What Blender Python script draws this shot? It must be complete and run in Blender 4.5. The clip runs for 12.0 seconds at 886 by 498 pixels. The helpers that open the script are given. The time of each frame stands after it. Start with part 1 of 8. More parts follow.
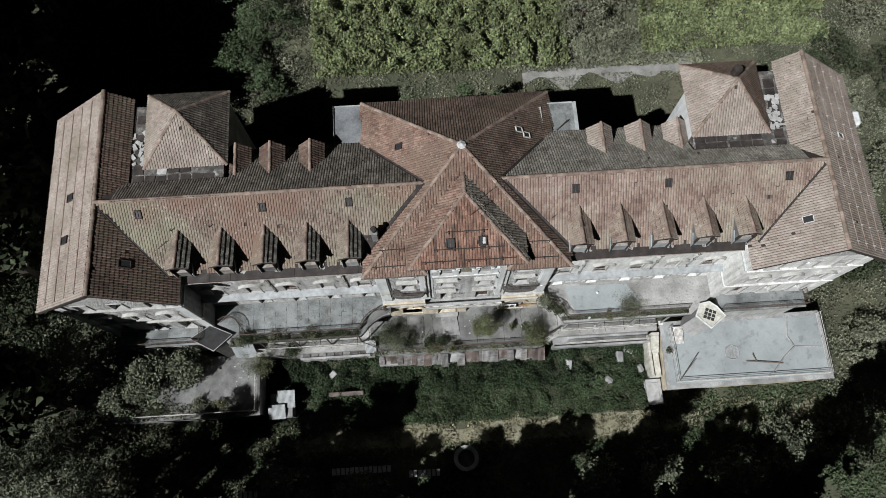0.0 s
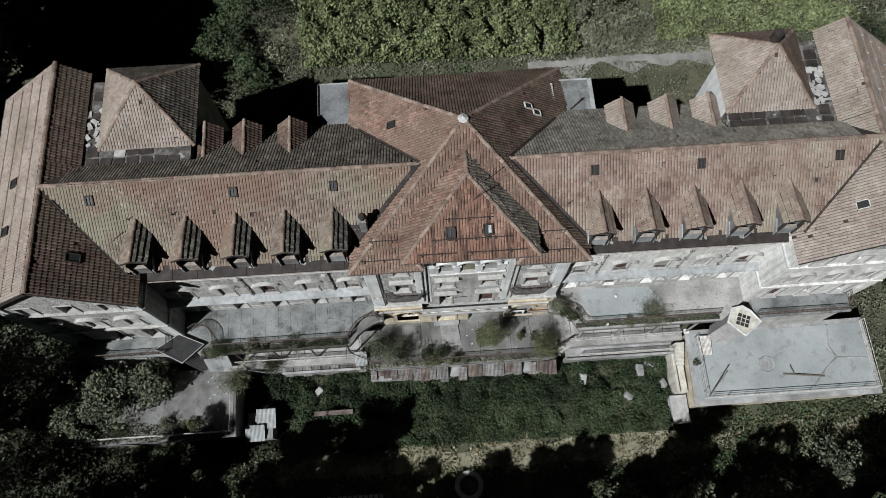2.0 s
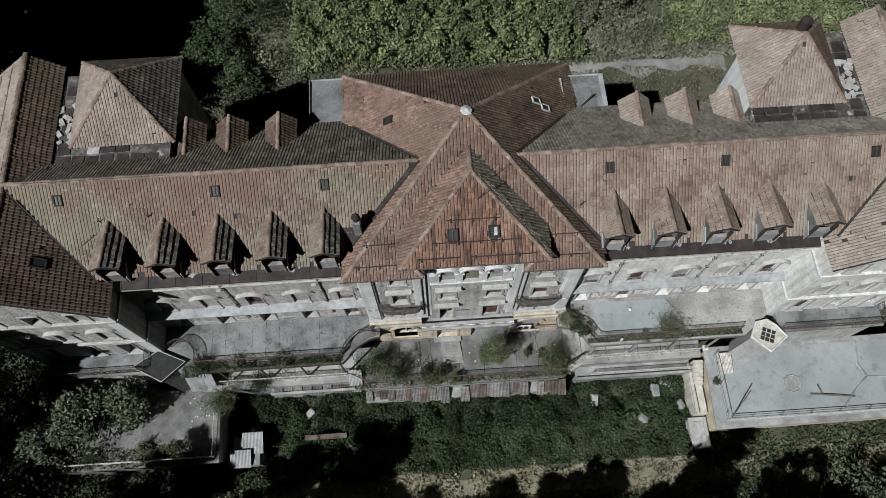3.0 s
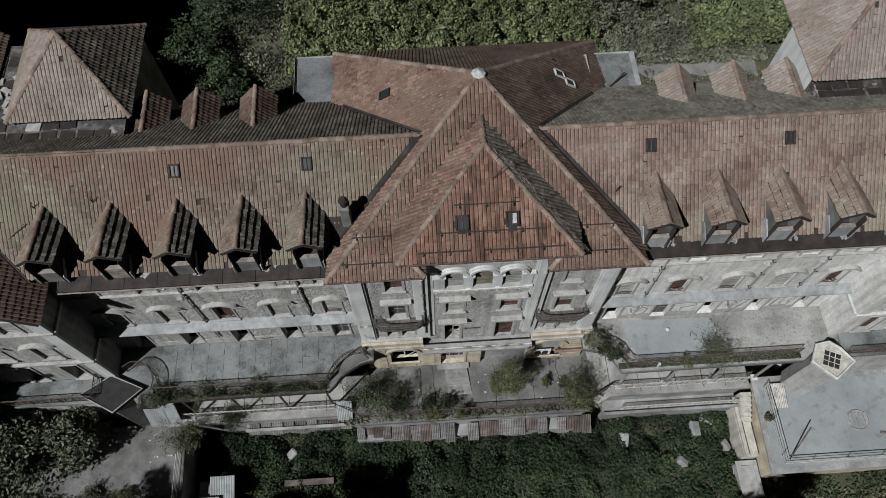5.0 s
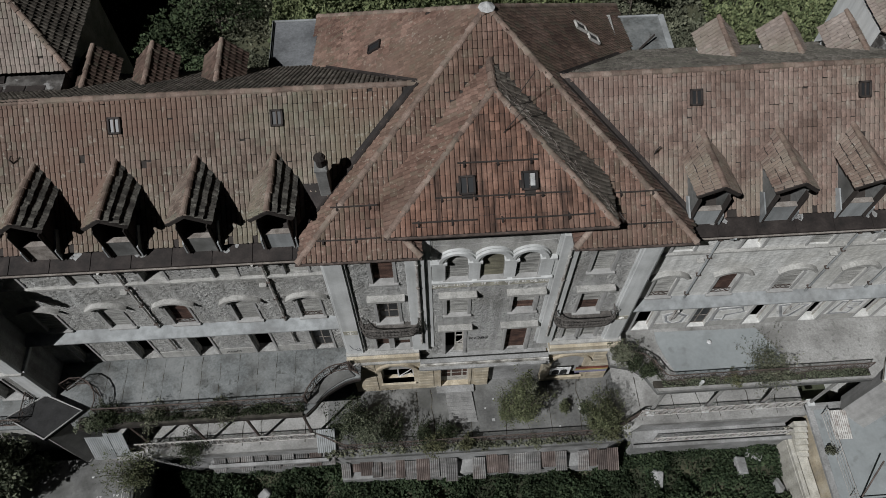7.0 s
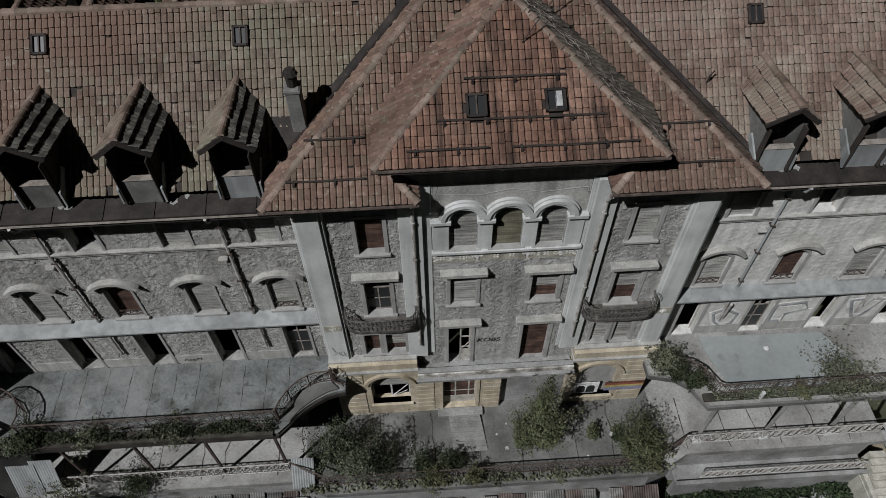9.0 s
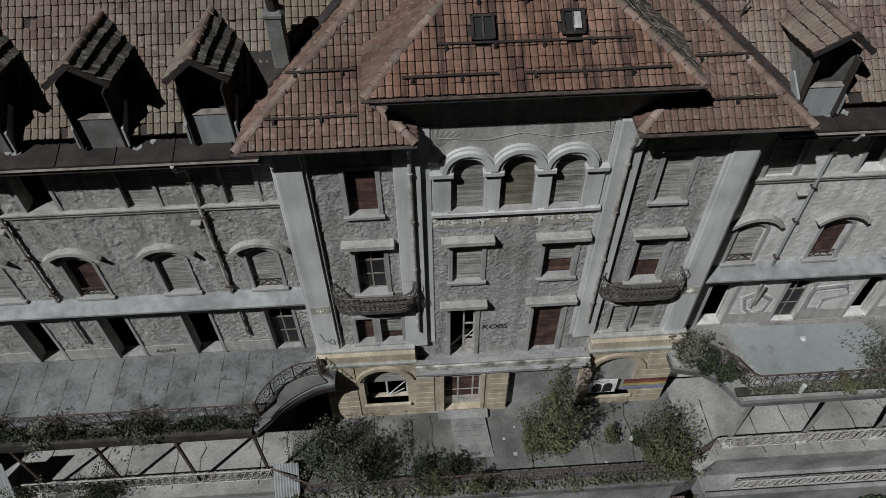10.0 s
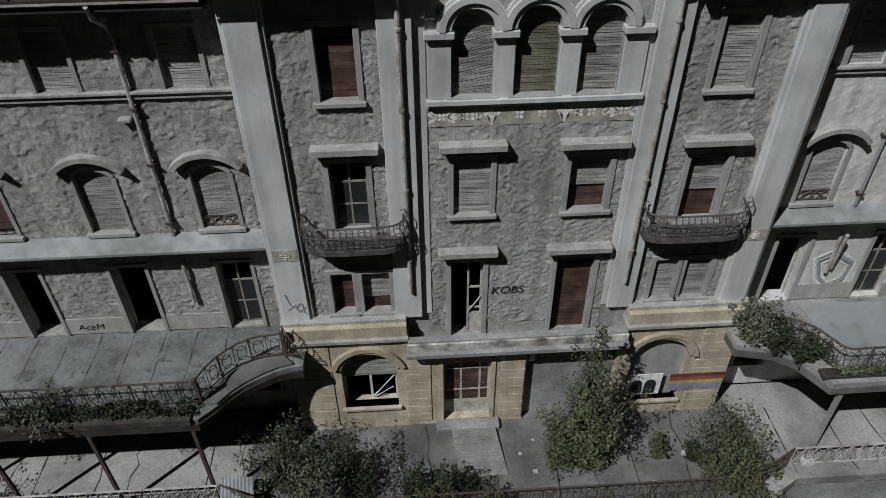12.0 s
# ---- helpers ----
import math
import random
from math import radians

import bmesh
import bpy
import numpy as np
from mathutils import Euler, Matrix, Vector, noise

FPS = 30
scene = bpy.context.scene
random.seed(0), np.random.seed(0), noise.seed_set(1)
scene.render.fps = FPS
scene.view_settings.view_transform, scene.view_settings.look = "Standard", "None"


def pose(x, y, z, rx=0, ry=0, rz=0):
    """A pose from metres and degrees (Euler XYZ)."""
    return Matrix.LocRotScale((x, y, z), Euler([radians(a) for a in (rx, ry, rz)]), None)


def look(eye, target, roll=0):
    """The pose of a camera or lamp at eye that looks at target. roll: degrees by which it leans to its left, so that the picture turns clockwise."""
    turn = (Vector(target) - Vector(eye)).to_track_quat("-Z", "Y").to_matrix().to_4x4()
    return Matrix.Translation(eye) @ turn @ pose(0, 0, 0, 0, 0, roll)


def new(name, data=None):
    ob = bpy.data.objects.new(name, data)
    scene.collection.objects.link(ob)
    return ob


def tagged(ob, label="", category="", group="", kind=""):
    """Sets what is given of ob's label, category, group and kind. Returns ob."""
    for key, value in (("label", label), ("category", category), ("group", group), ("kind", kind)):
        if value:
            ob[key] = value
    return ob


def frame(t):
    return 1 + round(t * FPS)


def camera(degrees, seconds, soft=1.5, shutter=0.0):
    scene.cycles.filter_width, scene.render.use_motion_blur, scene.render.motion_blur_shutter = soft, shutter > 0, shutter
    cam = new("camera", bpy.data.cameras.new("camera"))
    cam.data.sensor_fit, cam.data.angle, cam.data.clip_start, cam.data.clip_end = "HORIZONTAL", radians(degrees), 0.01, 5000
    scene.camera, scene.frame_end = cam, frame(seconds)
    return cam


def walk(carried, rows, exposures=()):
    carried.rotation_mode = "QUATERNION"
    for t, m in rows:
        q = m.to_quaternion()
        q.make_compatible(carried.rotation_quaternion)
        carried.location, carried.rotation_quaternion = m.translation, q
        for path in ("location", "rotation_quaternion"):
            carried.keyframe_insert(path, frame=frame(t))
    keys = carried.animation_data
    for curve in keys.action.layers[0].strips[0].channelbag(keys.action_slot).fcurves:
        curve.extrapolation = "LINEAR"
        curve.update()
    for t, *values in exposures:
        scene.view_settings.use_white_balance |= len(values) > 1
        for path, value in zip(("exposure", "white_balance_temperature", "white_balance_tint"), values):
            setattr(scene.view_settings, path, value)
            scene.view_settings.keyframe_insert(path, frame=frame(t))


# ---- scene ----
cam = camera(64.2, 12.0, soft=0.65)
METRES, EYE, TILT, LEAN, TURN = 46.0, 66.0, -92.9, -0.7, -0.3
ROWS = [
    (0.0, 0.0, 0.0, 0.0, 1.18, 20.34, 3.19),
    (0.5, -0.0009, 0.0352, 0.001, 1.19, 20.33, 3.29),
    (1.0, -0.0004, 0.0746, 0.0023, 1.17, 20.42, 3.34),
    (1.5, -0.0009, 0.1138, 0.0039, 1.17, 21.3, 3.36),
    (2.0, -0.0034, 0.1598, 0.0062, 1.15, 22.55, 3.36),
    (2.5, -0.0038, 0.2023, 0.0081, 1.1, 23.6, 3.39),
    (3.0, -0.0073, 0.2488, 0.0129, 1.11, 24.74, 3.41),
    (5.0, -0.0162, 0.4226, 0.0232, 1.08, 29.2, 3.21),
    (5.5, -0.0174, 0.4576, 0.024, 1.06, 30.37, 3.22),
    (6.0, -0.0185, 0.5018, 0.0269, 1.05, 31.57, 3.2),
    (6.5, -0.0186, 0.5433, 0.0284, 1.05, 32.72, 3.21),
    (7.0, -0.0187, 0.5846, 0.0294, 1.1, 34.12, 3.15),
    (9.0, -0.0231, 0.7446, 0.03, 1.25, 40.59, 3.2),
    (9.5, -0.024, 0.7855, 0.0305, 1.26, 42.19, 3.18),
    (10.0, -0.0258, 0.8296, 0.0305, 1.25, 44.07, 3.2),
    (10.5, -0.0268, 0.8708, 0.0303, 1.27, 46.03, 3.19),
    (11.0, -0.0278, 0.9163, 0.0315, 1.3, 48.42, 3.18),
    (11.5, -0.0283, 0.9576, 0.0326, 1.37, 50.9, 3.05),
    (12.0, -0.0272, 0.9983, 0.0346, 1.37, 53.69, 3.09),
]
walk(cam, [(t, pose(0, 0, EYE, TILT, LEAN, TURN) @ pose(METRES * x, METRES * y, METRES * z, 90 + pitch, roll, yaw)) for t, x, y, z, yaw, pitch, roll in ROWS],
     [(0.0, 0.58, 6200, 9), (3.0, 0.33, 6200, 9), (6.0, -0.10, 6250, 10), (9.0, -0.33, 6250, 10), (12.0, -0.35, 6200, 9)])

# ---- light ----
SUN_TO = Vector((0.60, 0.57, -1.0)).normalized()
sun_data = bpy.data.lights.new("sun", "SUN")
sun_data.energy, sun_data.angle, sun_data.color = 5.0, radians(0.55), (1.0, 0.985, 0.965)
sun = new("sun", sun_data)
sun.matrix_world = look((-30, -40, 64), Vector((-30, -40, 64)) + SUN_TO)
world = bpy.data.worlds.new("world")
scene.world = world
world.use_nodes = True
wn = world.node_tree.nodes
sky = wn.new("ShaderNodeTexSky")
sky.sky_type, sky.sun_disc = "NISHITA", False
sky.sun_elevation = math.asin(-SUN_TO.z)
sky.sun_rotation = math.atan2(-SUN_TO.x, -SUN_TO.y)
sky.altitude, sky.air_density, sky.dust_density, sky.ozone_density = 1200, 0.45, 0.1, 0.6
wn["Background"].inputs["Strength"].default_value = 0.002
world.node_tree.links.new(sky.outputs[0], wn["Background"].inputs["Color"])

# ---- materials ----


def material(name, colour, rough=0.85, metal=0.0, dark=None, light=None, scale=1.2, fine=14.0, bump=0.25,
             bump_scale=None, island=0.0, thing_vary=0.0, stain=None, stain_scale=0.35, stain_amount=0.5,
             streak=0.0, relief="noise", spec=0.3, grain_mix=1.0, drip=0.0, patch=None, patch_scale=0.11,
             patch_amount=0.7, speck=None, speck_scale=7.0, speck_amount=0.6, across=0.0, odd=None, odd_share=0.3, odd_amount=0.55):
    """A worn surface: broad blotches, fine grain, optional stains, streaks running down, and relief."""
    m = bpy.data.materials.new(name)
    m.use_nodes = True
    nt = m.node_tree
    n, l = nt.nodes, nt.links
    b = n["Principled BSDF"]
    b.inputs["Roughness"].default_value = rough
    b.inputs["Metallic"].default_value = metal
    b.inputs["Specular IOR Level"].default_value = spec
    pos = n.new("ShaderNodeNewGeometry")
    base = Vector(colour)
    dark = dark or tuple(base * 0.62)
    light = light or tuple(min(1.0, c * 1.3) for c in base)

    def tex(sc, detail=6, rough_=0.6):
        t = n.new("ShaderNodeTexNoise")
        t.inputs["Scale"].default_value, t.inputs["Detail"].default_value, t.inputs["Roughness"].default_value = sc, detail, rough_
        l.new(pos.outputs["Position"], t.inputs["Vector"])
        return t

    ramp = n.new("ShaderNodeValToRGB")
    cr = ramp.color_ramp
    cr.elements[0].position, cr.elements[0].color = 0.32, (*dark, 1)
    cr.elements[1].position, cr.elements[1].color = 0.70, (*light, 1)
    e = cr.elements.new(0.5)
    e.color = (*colour, 1)
    l.new(tex(scale).outputs[0], ramp.inputs[0])
    out = ramp.outputs[0]

    def mix(mode, fac, a, c):
        x = n.new("ShaderNodeMix")
        x.data_type, x.blend_type = "RGBA", mode
        for sock, v in ((x.inputs[0], fac), (x.inputs[6], a), (x.inputs[7], c)):
            if isinstance(v, (int, float)):
                sock.default_value = v
            elif isinstance(v, tuple):
                sock.default_value = v
            else:
                l.new(v, sock)
        return x.outputs[2]

    def squeeze(v, a, c, lo=0.0, hi=1.0):
        r = n.new("ShaderNodeMapRange")
        r.inputs[1].default_value, r.inputs[2].default_value, r.inputs[3].default_value, r.inputs[4].default_value = a, c, lo, hi
        l.new(v, r.inputs[0])
        return r.outputs[0]

    grain = squeeze(tex(fine, 3).outputs[0], 0.3, 0.7, 0.78, 1.18)
    out = mix("MULTIPLY", grain_mix, out, grain)
    if island:
        out = mix("MULTIPLY", 1.0, out, squeeze(pos.outputs["Random Per Island"], 0, 1, 1 - island, 1 + island))
    if odd:
        sc_ = n.new("ShaderNodeMath")
        sc_.operation = "MULTIPLY"
        sc_.inputs[1].default_value = 17.3
        fr_ = n.new("ShaderNodeMath")
        fr_.operation = "FRACT"
        l.new(pos.outputs["Random Per Island"], sc_.inputs[0])
        l.new(sc_.outputs[0], fr_.inputs[0])
        out = mix("MIX", squeeze(fr_.outputs[0], 1 - odd_share, 1 - odd_share + 0.15, 0, odd_amount), out, (*odd, 1))
    if thing_vary:
        info = n.new("ShaderNodeObjectInfo")
        out = mix("MULTIPLY", 1.0, out, squeeze(info.outputs["Random"], 0, 1, 1 - thing_vary, 1 + thing_vary))
    if stain:
        out = mix("MIX", squeeze(tex(stain_scale, 7, 0.65).outputs[0], 0.48, 0.66, 0, stain_amount), out, (*stain, 1))
    if patch:
        out = mix("MIX", squeeze(tex(patch_scale, 5, 0.6).outputs[0], 0.46, 0.6, 0, patch_amount), out, (*patch, 1))
    if speck:
        dots = squeeze(tex(speck_scale, 2, 0.5).outputs[0], 0.60, 0.68, 0, speck_amount)
        where = squeeze(tex(speck_scale * 0.06, 4, 0.6).outputs[0], 0.36, 0.6, 0, 1)
        both = n.new("ShaderNodeMath")
        both.operation = "MULTIPLY"
        l.new(dots, both.inputs[0])
        l.new(where, both.inputs[1])
        out = mix("MIX", both.outputs[0], out, (*speck, 1))
    if across:
        mp = n.new("ShaderNodeMapping")
        mp.inputs["Scale"].default_value = (0.9, 0.9, 16.0)
        l.new(pos.outputs["Position"], mp.inputs["Vector"])
        t = n.new("ShaderNodeTexNoise")
        t.inputs["Scale"].default_value, t.inputs["Detail"].default_value = 1.0, 5
        l.new(mp.outputs[0], t.inputs["Vector"])
        out = mix("MULTIPLY", 1.0, out, squeeze(t.outputs[0], 0.36, 0.62, 1 - across, 1.1))
    if streak:
        mp = n.new("ShaderNodeMapping")
        mp.inputs["Scale"].default_value = (3.0, 3.0, 0.25)
        l.new(pos.outputs["Position"], mp.inputs["Vector"])
        t = n.new("ShaderNodeTexNoise")
        t.inputs["Scale"].default_value, t.inputs["Detail"].default_value = 1.0, 6
        l.new(mp.outputs[0], t.inputs["Vector"])
        out = mix("MULTIPLY", 1.0, out, squeeze(t.outputs[0], 0.35, 0.6, 1 - streak, 1.05))
    if drip:
        mp = n.new("ShaderNodeMapping")
        mp.inputs["Scale"].default_value = (3.4, 0.42, 0.42)
        l.new(pos.outputs["Position"], mp.inputs["Vector"])
        t = n.new("ShaderNodeTexNoise")
        t.inputs["Scale"].default_value, t.inputs["Detail"].default_value = 1.0, 5
        l.new(mp.outputs[0], t.inputs["Vector"])
        out = mix("MIX", squeeze(t.outputs[0], 0.50, 0.62, 0, drip), out, (0.028, 0.02, 0.017, 1))
    l.new(out, b.inputs["Base Color"])
    if bump:
        if relief == "cells":
            h = n.new("ShaderNodeTexVoronoi")
            h.inputs["Scale"].default_value = bump_scale or 6
            warp = n.new("ShaderNodeMix")
            warp.data_type, warp.blend_type = "RGBA", "LINEAR_LIGHT"
            warp.inputs[0].default_value = 0.16
            l.new(pos.outputs["Position"], warp.inputs[6])
            l.new(tex((bump_scale or 6) * 0.7, 4).outputs["Color"], warp.inputs[7])
            l.new(warp.outputs[2], h.inputs["Vector"])
            src = h.outputs["Distance"]
        elif relief == "worms":
            w = tex(bump_scale or 4, 3, 0.55)
            w.inputs["Distortion"].default_value = 1.6
            fold = n.new("ShaderNodeMath")
            fold.operation = "PINGPONG"
            fold.inputs[1].default_value = 0.07
            l.new(w.outputs[0], fold.inputs[0])
            lift = n.new("ShaderNodeMath")
            lift.operation = "MULTIPLY"
            lift.inputs[1].default_value = 9.0
            l.new(fold.outputs[0], lift.inputs[0])
            src = lift.outputs[0]
        elif relief == "chips":
            w = tex(bump_scale or 3, 4, 0.62)
            w.inputs["Distortion"].default_value = 0.35
            k = n.new("ShaderNodeMapRange")
            k.interpolation_type = "SMOOTHSTEP"
            k.inputs[1].default_value, k.inputs[2].default_value, k.inputs[3].default_value, k.inputs[4].default_value = 0.46, 0.62, 0.0, 1.0
            l.new(w.outputs[0], k.inputs[0])
            src = k.outputs[0]
        else:
            src = tex(bump_scale or fine * 0.8, 8, 0.7).outputs[0]
        bp = n.new("ShaderNodeBump")
        bp.inputs["Strength"].default_value, bp.inputs["Distance"].default_value = bump, 0.06
        l.new(src, bp.inputs["Height"])
        l.new(bp.outputs[0], b.inputs["Normal"])
    return m


STUCCO = material("rough_stucco", (0.365, 0.36, 0.344), dark=(0.268, 0.264, 0.25), light=(0.44, 0.434, 0.416), scale=2.6, fine=11, bump=0.55,
                  bump_scale=6.5, relief="worms", stain=(0.205, 0.20, 0.178), stain_amount=0.6, streak=0.24, patch=(0.345, 0.35, 0.342), patch_scale=0.3, patch_amount=0.4)
STUCCO_PALE = material("pale_stucco", (0.53, 0.528, 0.505), dark=(0.42, 0.418, 0.4), light=(0.61, 0.606, 0.585), scale=1.6, fine=9, bump=0.15, grain_mix=0.6,
                       bump_scale=3.4, relief="worms", stain=(0.37, 0.355, 0.315), stain_amount=0.5, streak=0.2)
PLASTER = material("smooth_plaster", (0.465, 0.474, 0.466), dark=(0.36, 0.368, 0.36), light=(0.545, 0.553, 0.545), scale=0.5, bump=0.06,
                   streak=0.16, stain=(0.385, 0.385, 0.365), stain_amount=0.45, grain_mix=0.25)
YELLOW = material("ochre_plaster", (0.395, 0.34, 0.25), dark=(0.29, 0.25, 0.185), light=(0.49, 0.44, 0.345), scale=1.1, bump=0.2,
                  streak=0.15, stain=(0.36, 0.345, 0.31), stain_amount=0.35, stain_scale=1.6)
FRIEZE = material("painted_frieze", (0.31, 0.297, 0.245), scale=2.5, bump=0.1, streak=0.2)
MOTIF = material("frieze_motif", (0.60, 0.59, 0.56), scale=4, bump=0.1)
CONCRETE = material("worn_concrete", (0.24, 0.24, 0.235), dark=(0.14, 0.14, 0.135), light=(0.33, 0.33, 0.325), scale=0.6, fine=10,
                    bump=0.25, stain=(0.10, 0.098, 0.09), stain_amount=0.55, stain_scale=0.5)
SCREED = material("terrace_screed", (0.135, 0.143, 0.142), dark=(0.07, 0.075, 0.074), light=(0.225, 0.235, 0.232), scale=0.38, fine=8, bump=0.15,
                  stain=(0.05, 0.05, 0.046), stain_scale=0.9, stain_amount=0.85, patch=(0.20, 0.205, 0.20), patch_scale=0.5, patch_amount=0.5, speck=(0.03, 0.032, 0.026), speck_scale=3.5)
PALECONCRETE = material("pale_patio_concrete", (0.255, 0.252, 0.24), dark=(0.175, 0.172, 0.163), light=(0.32, 0.317, 0.304), scale=0.5, fine=10, bump=0.12, stain=(0.11, 0.107, 0.10),
                        stain_scale=0.45, stain_amount=0.65, speck=(0.08, 0.08, 0.07), speck_scale=3.0)
DECKGREY = material("weathered_deck_concrete", (0.125, 0.125, 0.12), dark=(0.075, 0.075, 0.072), light=(0.18, 0.18, 0.172), scale=0.6, fine=8, bump=0.2, stain=(0.05, 0.05, 0.044),
                    stain_scale=0.5, stain_amount=0.7)
BITUMEN = material("flat_roof_felt", (0.215, 0.232, 0.233), dark=(0.165, 0.18, 0.182), light=(0.25, 0.267, 0.267), scale=0.22, fine=6, bump=0.05, grain_mix=0.3,
                   stain=(0.175, 0.185, 0.185), stain_scale=0.8, stain_amount=0.6, speck=(0.11, 0.115, 0.11), speck_scale=1.6, speck_amount=0.5)
ZINC = material("zinc_sheet", (0.25, 0.262, 0.263), rough=0.7, metal=0.0, scale=0.4, bump=0.04, grain_mix=0.3, stain=(0.15, 0.15, 0.145), streak=0.2)
RUSTZINC = material("rusted_gutter_sheet", (0.026, 0.021, 0.019), rough=0.75, metal=0.1, dark=(0.014, 0.012, 0.011), light=(0.046, 0.038, 0.034), scale=1.5,
                    bump=0.15)
TILE = material("clay_roof_tile", odd=(0.115, 0.095, 0.07), colour= (0.135, 0.085, 0.066), dark=(0.085, 0.051, 0.040), light=(0.19, 0.127, 0.102), scale=0.5, fine=7, bump=0.2, bump_scale=18, spec=0.15,
                island=0.3, stain=(0.10, 0.085, 0.06), stain_scale=0.22, stain_amount=0.4, patch=(0.165, 0.115, 0.092), patch_scale=0.3, patch_amount=0.5, speck=(0.25, 0.225, 0.185))
TILE_PALE = material("weathered_pale_tile", odd=(0.215, 0.2, 0.17), colour= (0.205, 0.17, 0.148), dark=(0.15, 0.122, 0.104), light=(0.262, 0.226, 0.2), scale=0.5, fine=7, bump=0.2, bump_scale=18, spec=0.15,
                     island=0.14, stain=(0.145, 0.13, 0.095), stain_scale=0.3, stain_amount=0.55)
TILE_MOSS = material("mossy_clay_tile", odd=(0.165, 0.160, 0.125), odd_share=0.25, colour=(0.150, 0.116, 0.095), dark=(0.092, 0.068, 0.055), light=(0.215, 0.175, 0.147), scale=0.7, fine=9, bump=0.25, bump_scale=18, spec=0.15,
                     island=0.22, stain=(0.168, 0.168, 0.118), stain_scale=0.16, stain_amount=0.85, patch=(0.150, 0.096, 0.075), patch_scale=0.11, patch_amount=0.8, speck=(0.30, 0.29, 0.245), speck_scale=5.0)
# Mossy tile with grazing shade toned in, for the left dormers' right slopes.
TILE_MOSS_SHADE = material("mossy_shade_side_tile", (0.082, 0.077, 0.068), dark=(0.042, 0.039, 0.034), light=(0.15, 0.145, 0.126), scale=2.4, fine=7, bump=0.4, bump_scale=14, spec=0.15, island=0.4,
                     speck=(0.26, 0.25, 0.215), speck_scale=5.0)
# Red clay darkened to carry the shade of slopes turned from the sun.
TILE_SHADE = material("shade_side_red_tile", odd=(0.07, 0.066, 0.05), colour= (0.088, 0.06, 0.048), dark=(0.05, 0.034, 0.028), light=(0.13, 0.095, 0.078), scale=0.5, fine=7, bump=0.2, bump_scale=18, spec=0.15,
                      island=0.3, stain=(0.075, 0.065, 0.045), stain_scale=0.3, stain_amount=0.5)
TILE_ROSE = material("rosy_clay_tile", odd=(0.195, 0.165, 0.14), odd_share=0.25, colour=(0.178, 0.128, 0.106), dark=(0.12, 0.084, 0.068), light=(0.24, 0.186, 0.158), scale=0.6, fine=8, bump=0.2, bump_scale=18, spec=0.15,
                     island=0.2, stain=(0.21, 0.195, 0.15), stain_scale=0.15, stain_amount=0.75, patch=(0.17, 0.118, 0.098), patch_scale=0.1, patch_amount=0.7, speck=(0.31, 0.295, 0.25), speck_scale=5.0)
# Dark grey rear tile; also paints in shade on raised hip and tower sides.
TILE_REAR = material("dark_grey_shade_tile", odd=(0.082, 0.074, 0.062), colour= (0.078, 0.068, 0.057), dark=(0.042, 0.037, 0.031), light=(0.125, 0.113, 0.096), scale=0.9, fine=7, bump=0.25, bump_scale=16, spec=0.15,
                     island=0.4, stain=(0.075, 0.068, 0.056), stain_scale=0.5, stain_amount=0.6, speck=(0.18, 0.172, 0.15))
TILE_GREY = material("lichen_grey_tile", (0.132, 0.121, 0.104), dark=(0.085, 0.078, 0.066), light=(0.185, 0.172, 0.15), scale=0.8, fine=7, bump=0.25, bump_scale=16, spec=0.15,
                     island=0.3, stain=(0.14, 0.138, 0.112), stain_scale=0.5, stain_amount=0.6, speck=(0.25, 0.245, 0.215))
TILE_FRONT = material("drip_stained_clay_tile", odd=(0.095, 0.06, 0.045), colour= (0.155, 0.09, 0.066), dark=(0.095, 0.055, 0.042), light=(0.21, 0.135, 0.105), scale=0.6, fine=7, bump=0.2, bump_scale=18, spec=0.15,
                      island=0.3, thing_vary=0.25, stain=(0.17, 0.125, 0.10), stain_scale=0.4, stain_amount=0.4, drip=0.75)
DEBRIS = material("bare_roof_debris", (0.06, 0.055, 0.05), dark=(0.028, 0.026, 0.024), light=(0.15, 0.143, 0.135), scale=1.6, fine=9, bump=0.5, speck=(0.30, 0.295, 0.285), speck_scale=2.4, speck_amount=0.85)
RIDGE = material("ridge_tile_clay", (0.165, 0.12, 0.097), dark=(0.10, 0.072, 0.058), light=(0.23, 0.185, 0.155), scale=1.5, bump=0.2, island=0.3,
                 stain=(0.16, 0.145, 0.11), stain_scale=1.0)
TIMBER = material("dark_weathered_timber", (0.030, 0.025, 0.022), scale=1.5, fine=20, bump=0.3, island=0.2)
SHUTTER = material("bleached_wooden_blind", (0.285, 0.282, 0.263), dark=(0.215, 0.21, 0.194), light=(0.345, 0.34, 0.32), scale=1.4, fine=16, bump=0.2,
                   island=0.10, thing_vary=0.14, across=0.5)
OLIVE = material("olive_wooden_blind", (0.132, 0.124, 0.09), scale=1.2, fine=16, bump=0.2, island=0.12, across=0.3)
BROWNWOOD = material("brown_window_wood", (0.068, 0.038, 0.029), dark=(0.034, 0.02, 0.016), light=(0.125, 0.075, 0.056), scale=2, fine=18, bump=0.25,
                     thing_vary=0.2, island=0.15, across=0.35)
GREYWOOD = material("weathered_frame_wood", (0.20, 0.178, 0.158), dark=(0.12, 0.104, 0.09), light=(0.27, 0.246, 0.222), scale=3, fine=20, bump=0.2)
PALEWOOD = material("flaking_frame_paint", (0.37, 0.355, 0.32), scale=3, fine=20, bump=0.2)
IRON = material("rusty_wrought_iron", (0.075, 0.058, 0.05), rough=0.75, metal=0.25, dark=(0.045, 0.036, 0.032), light=(0.13, 0.10, 0.085), scale=4, bump=0.2)
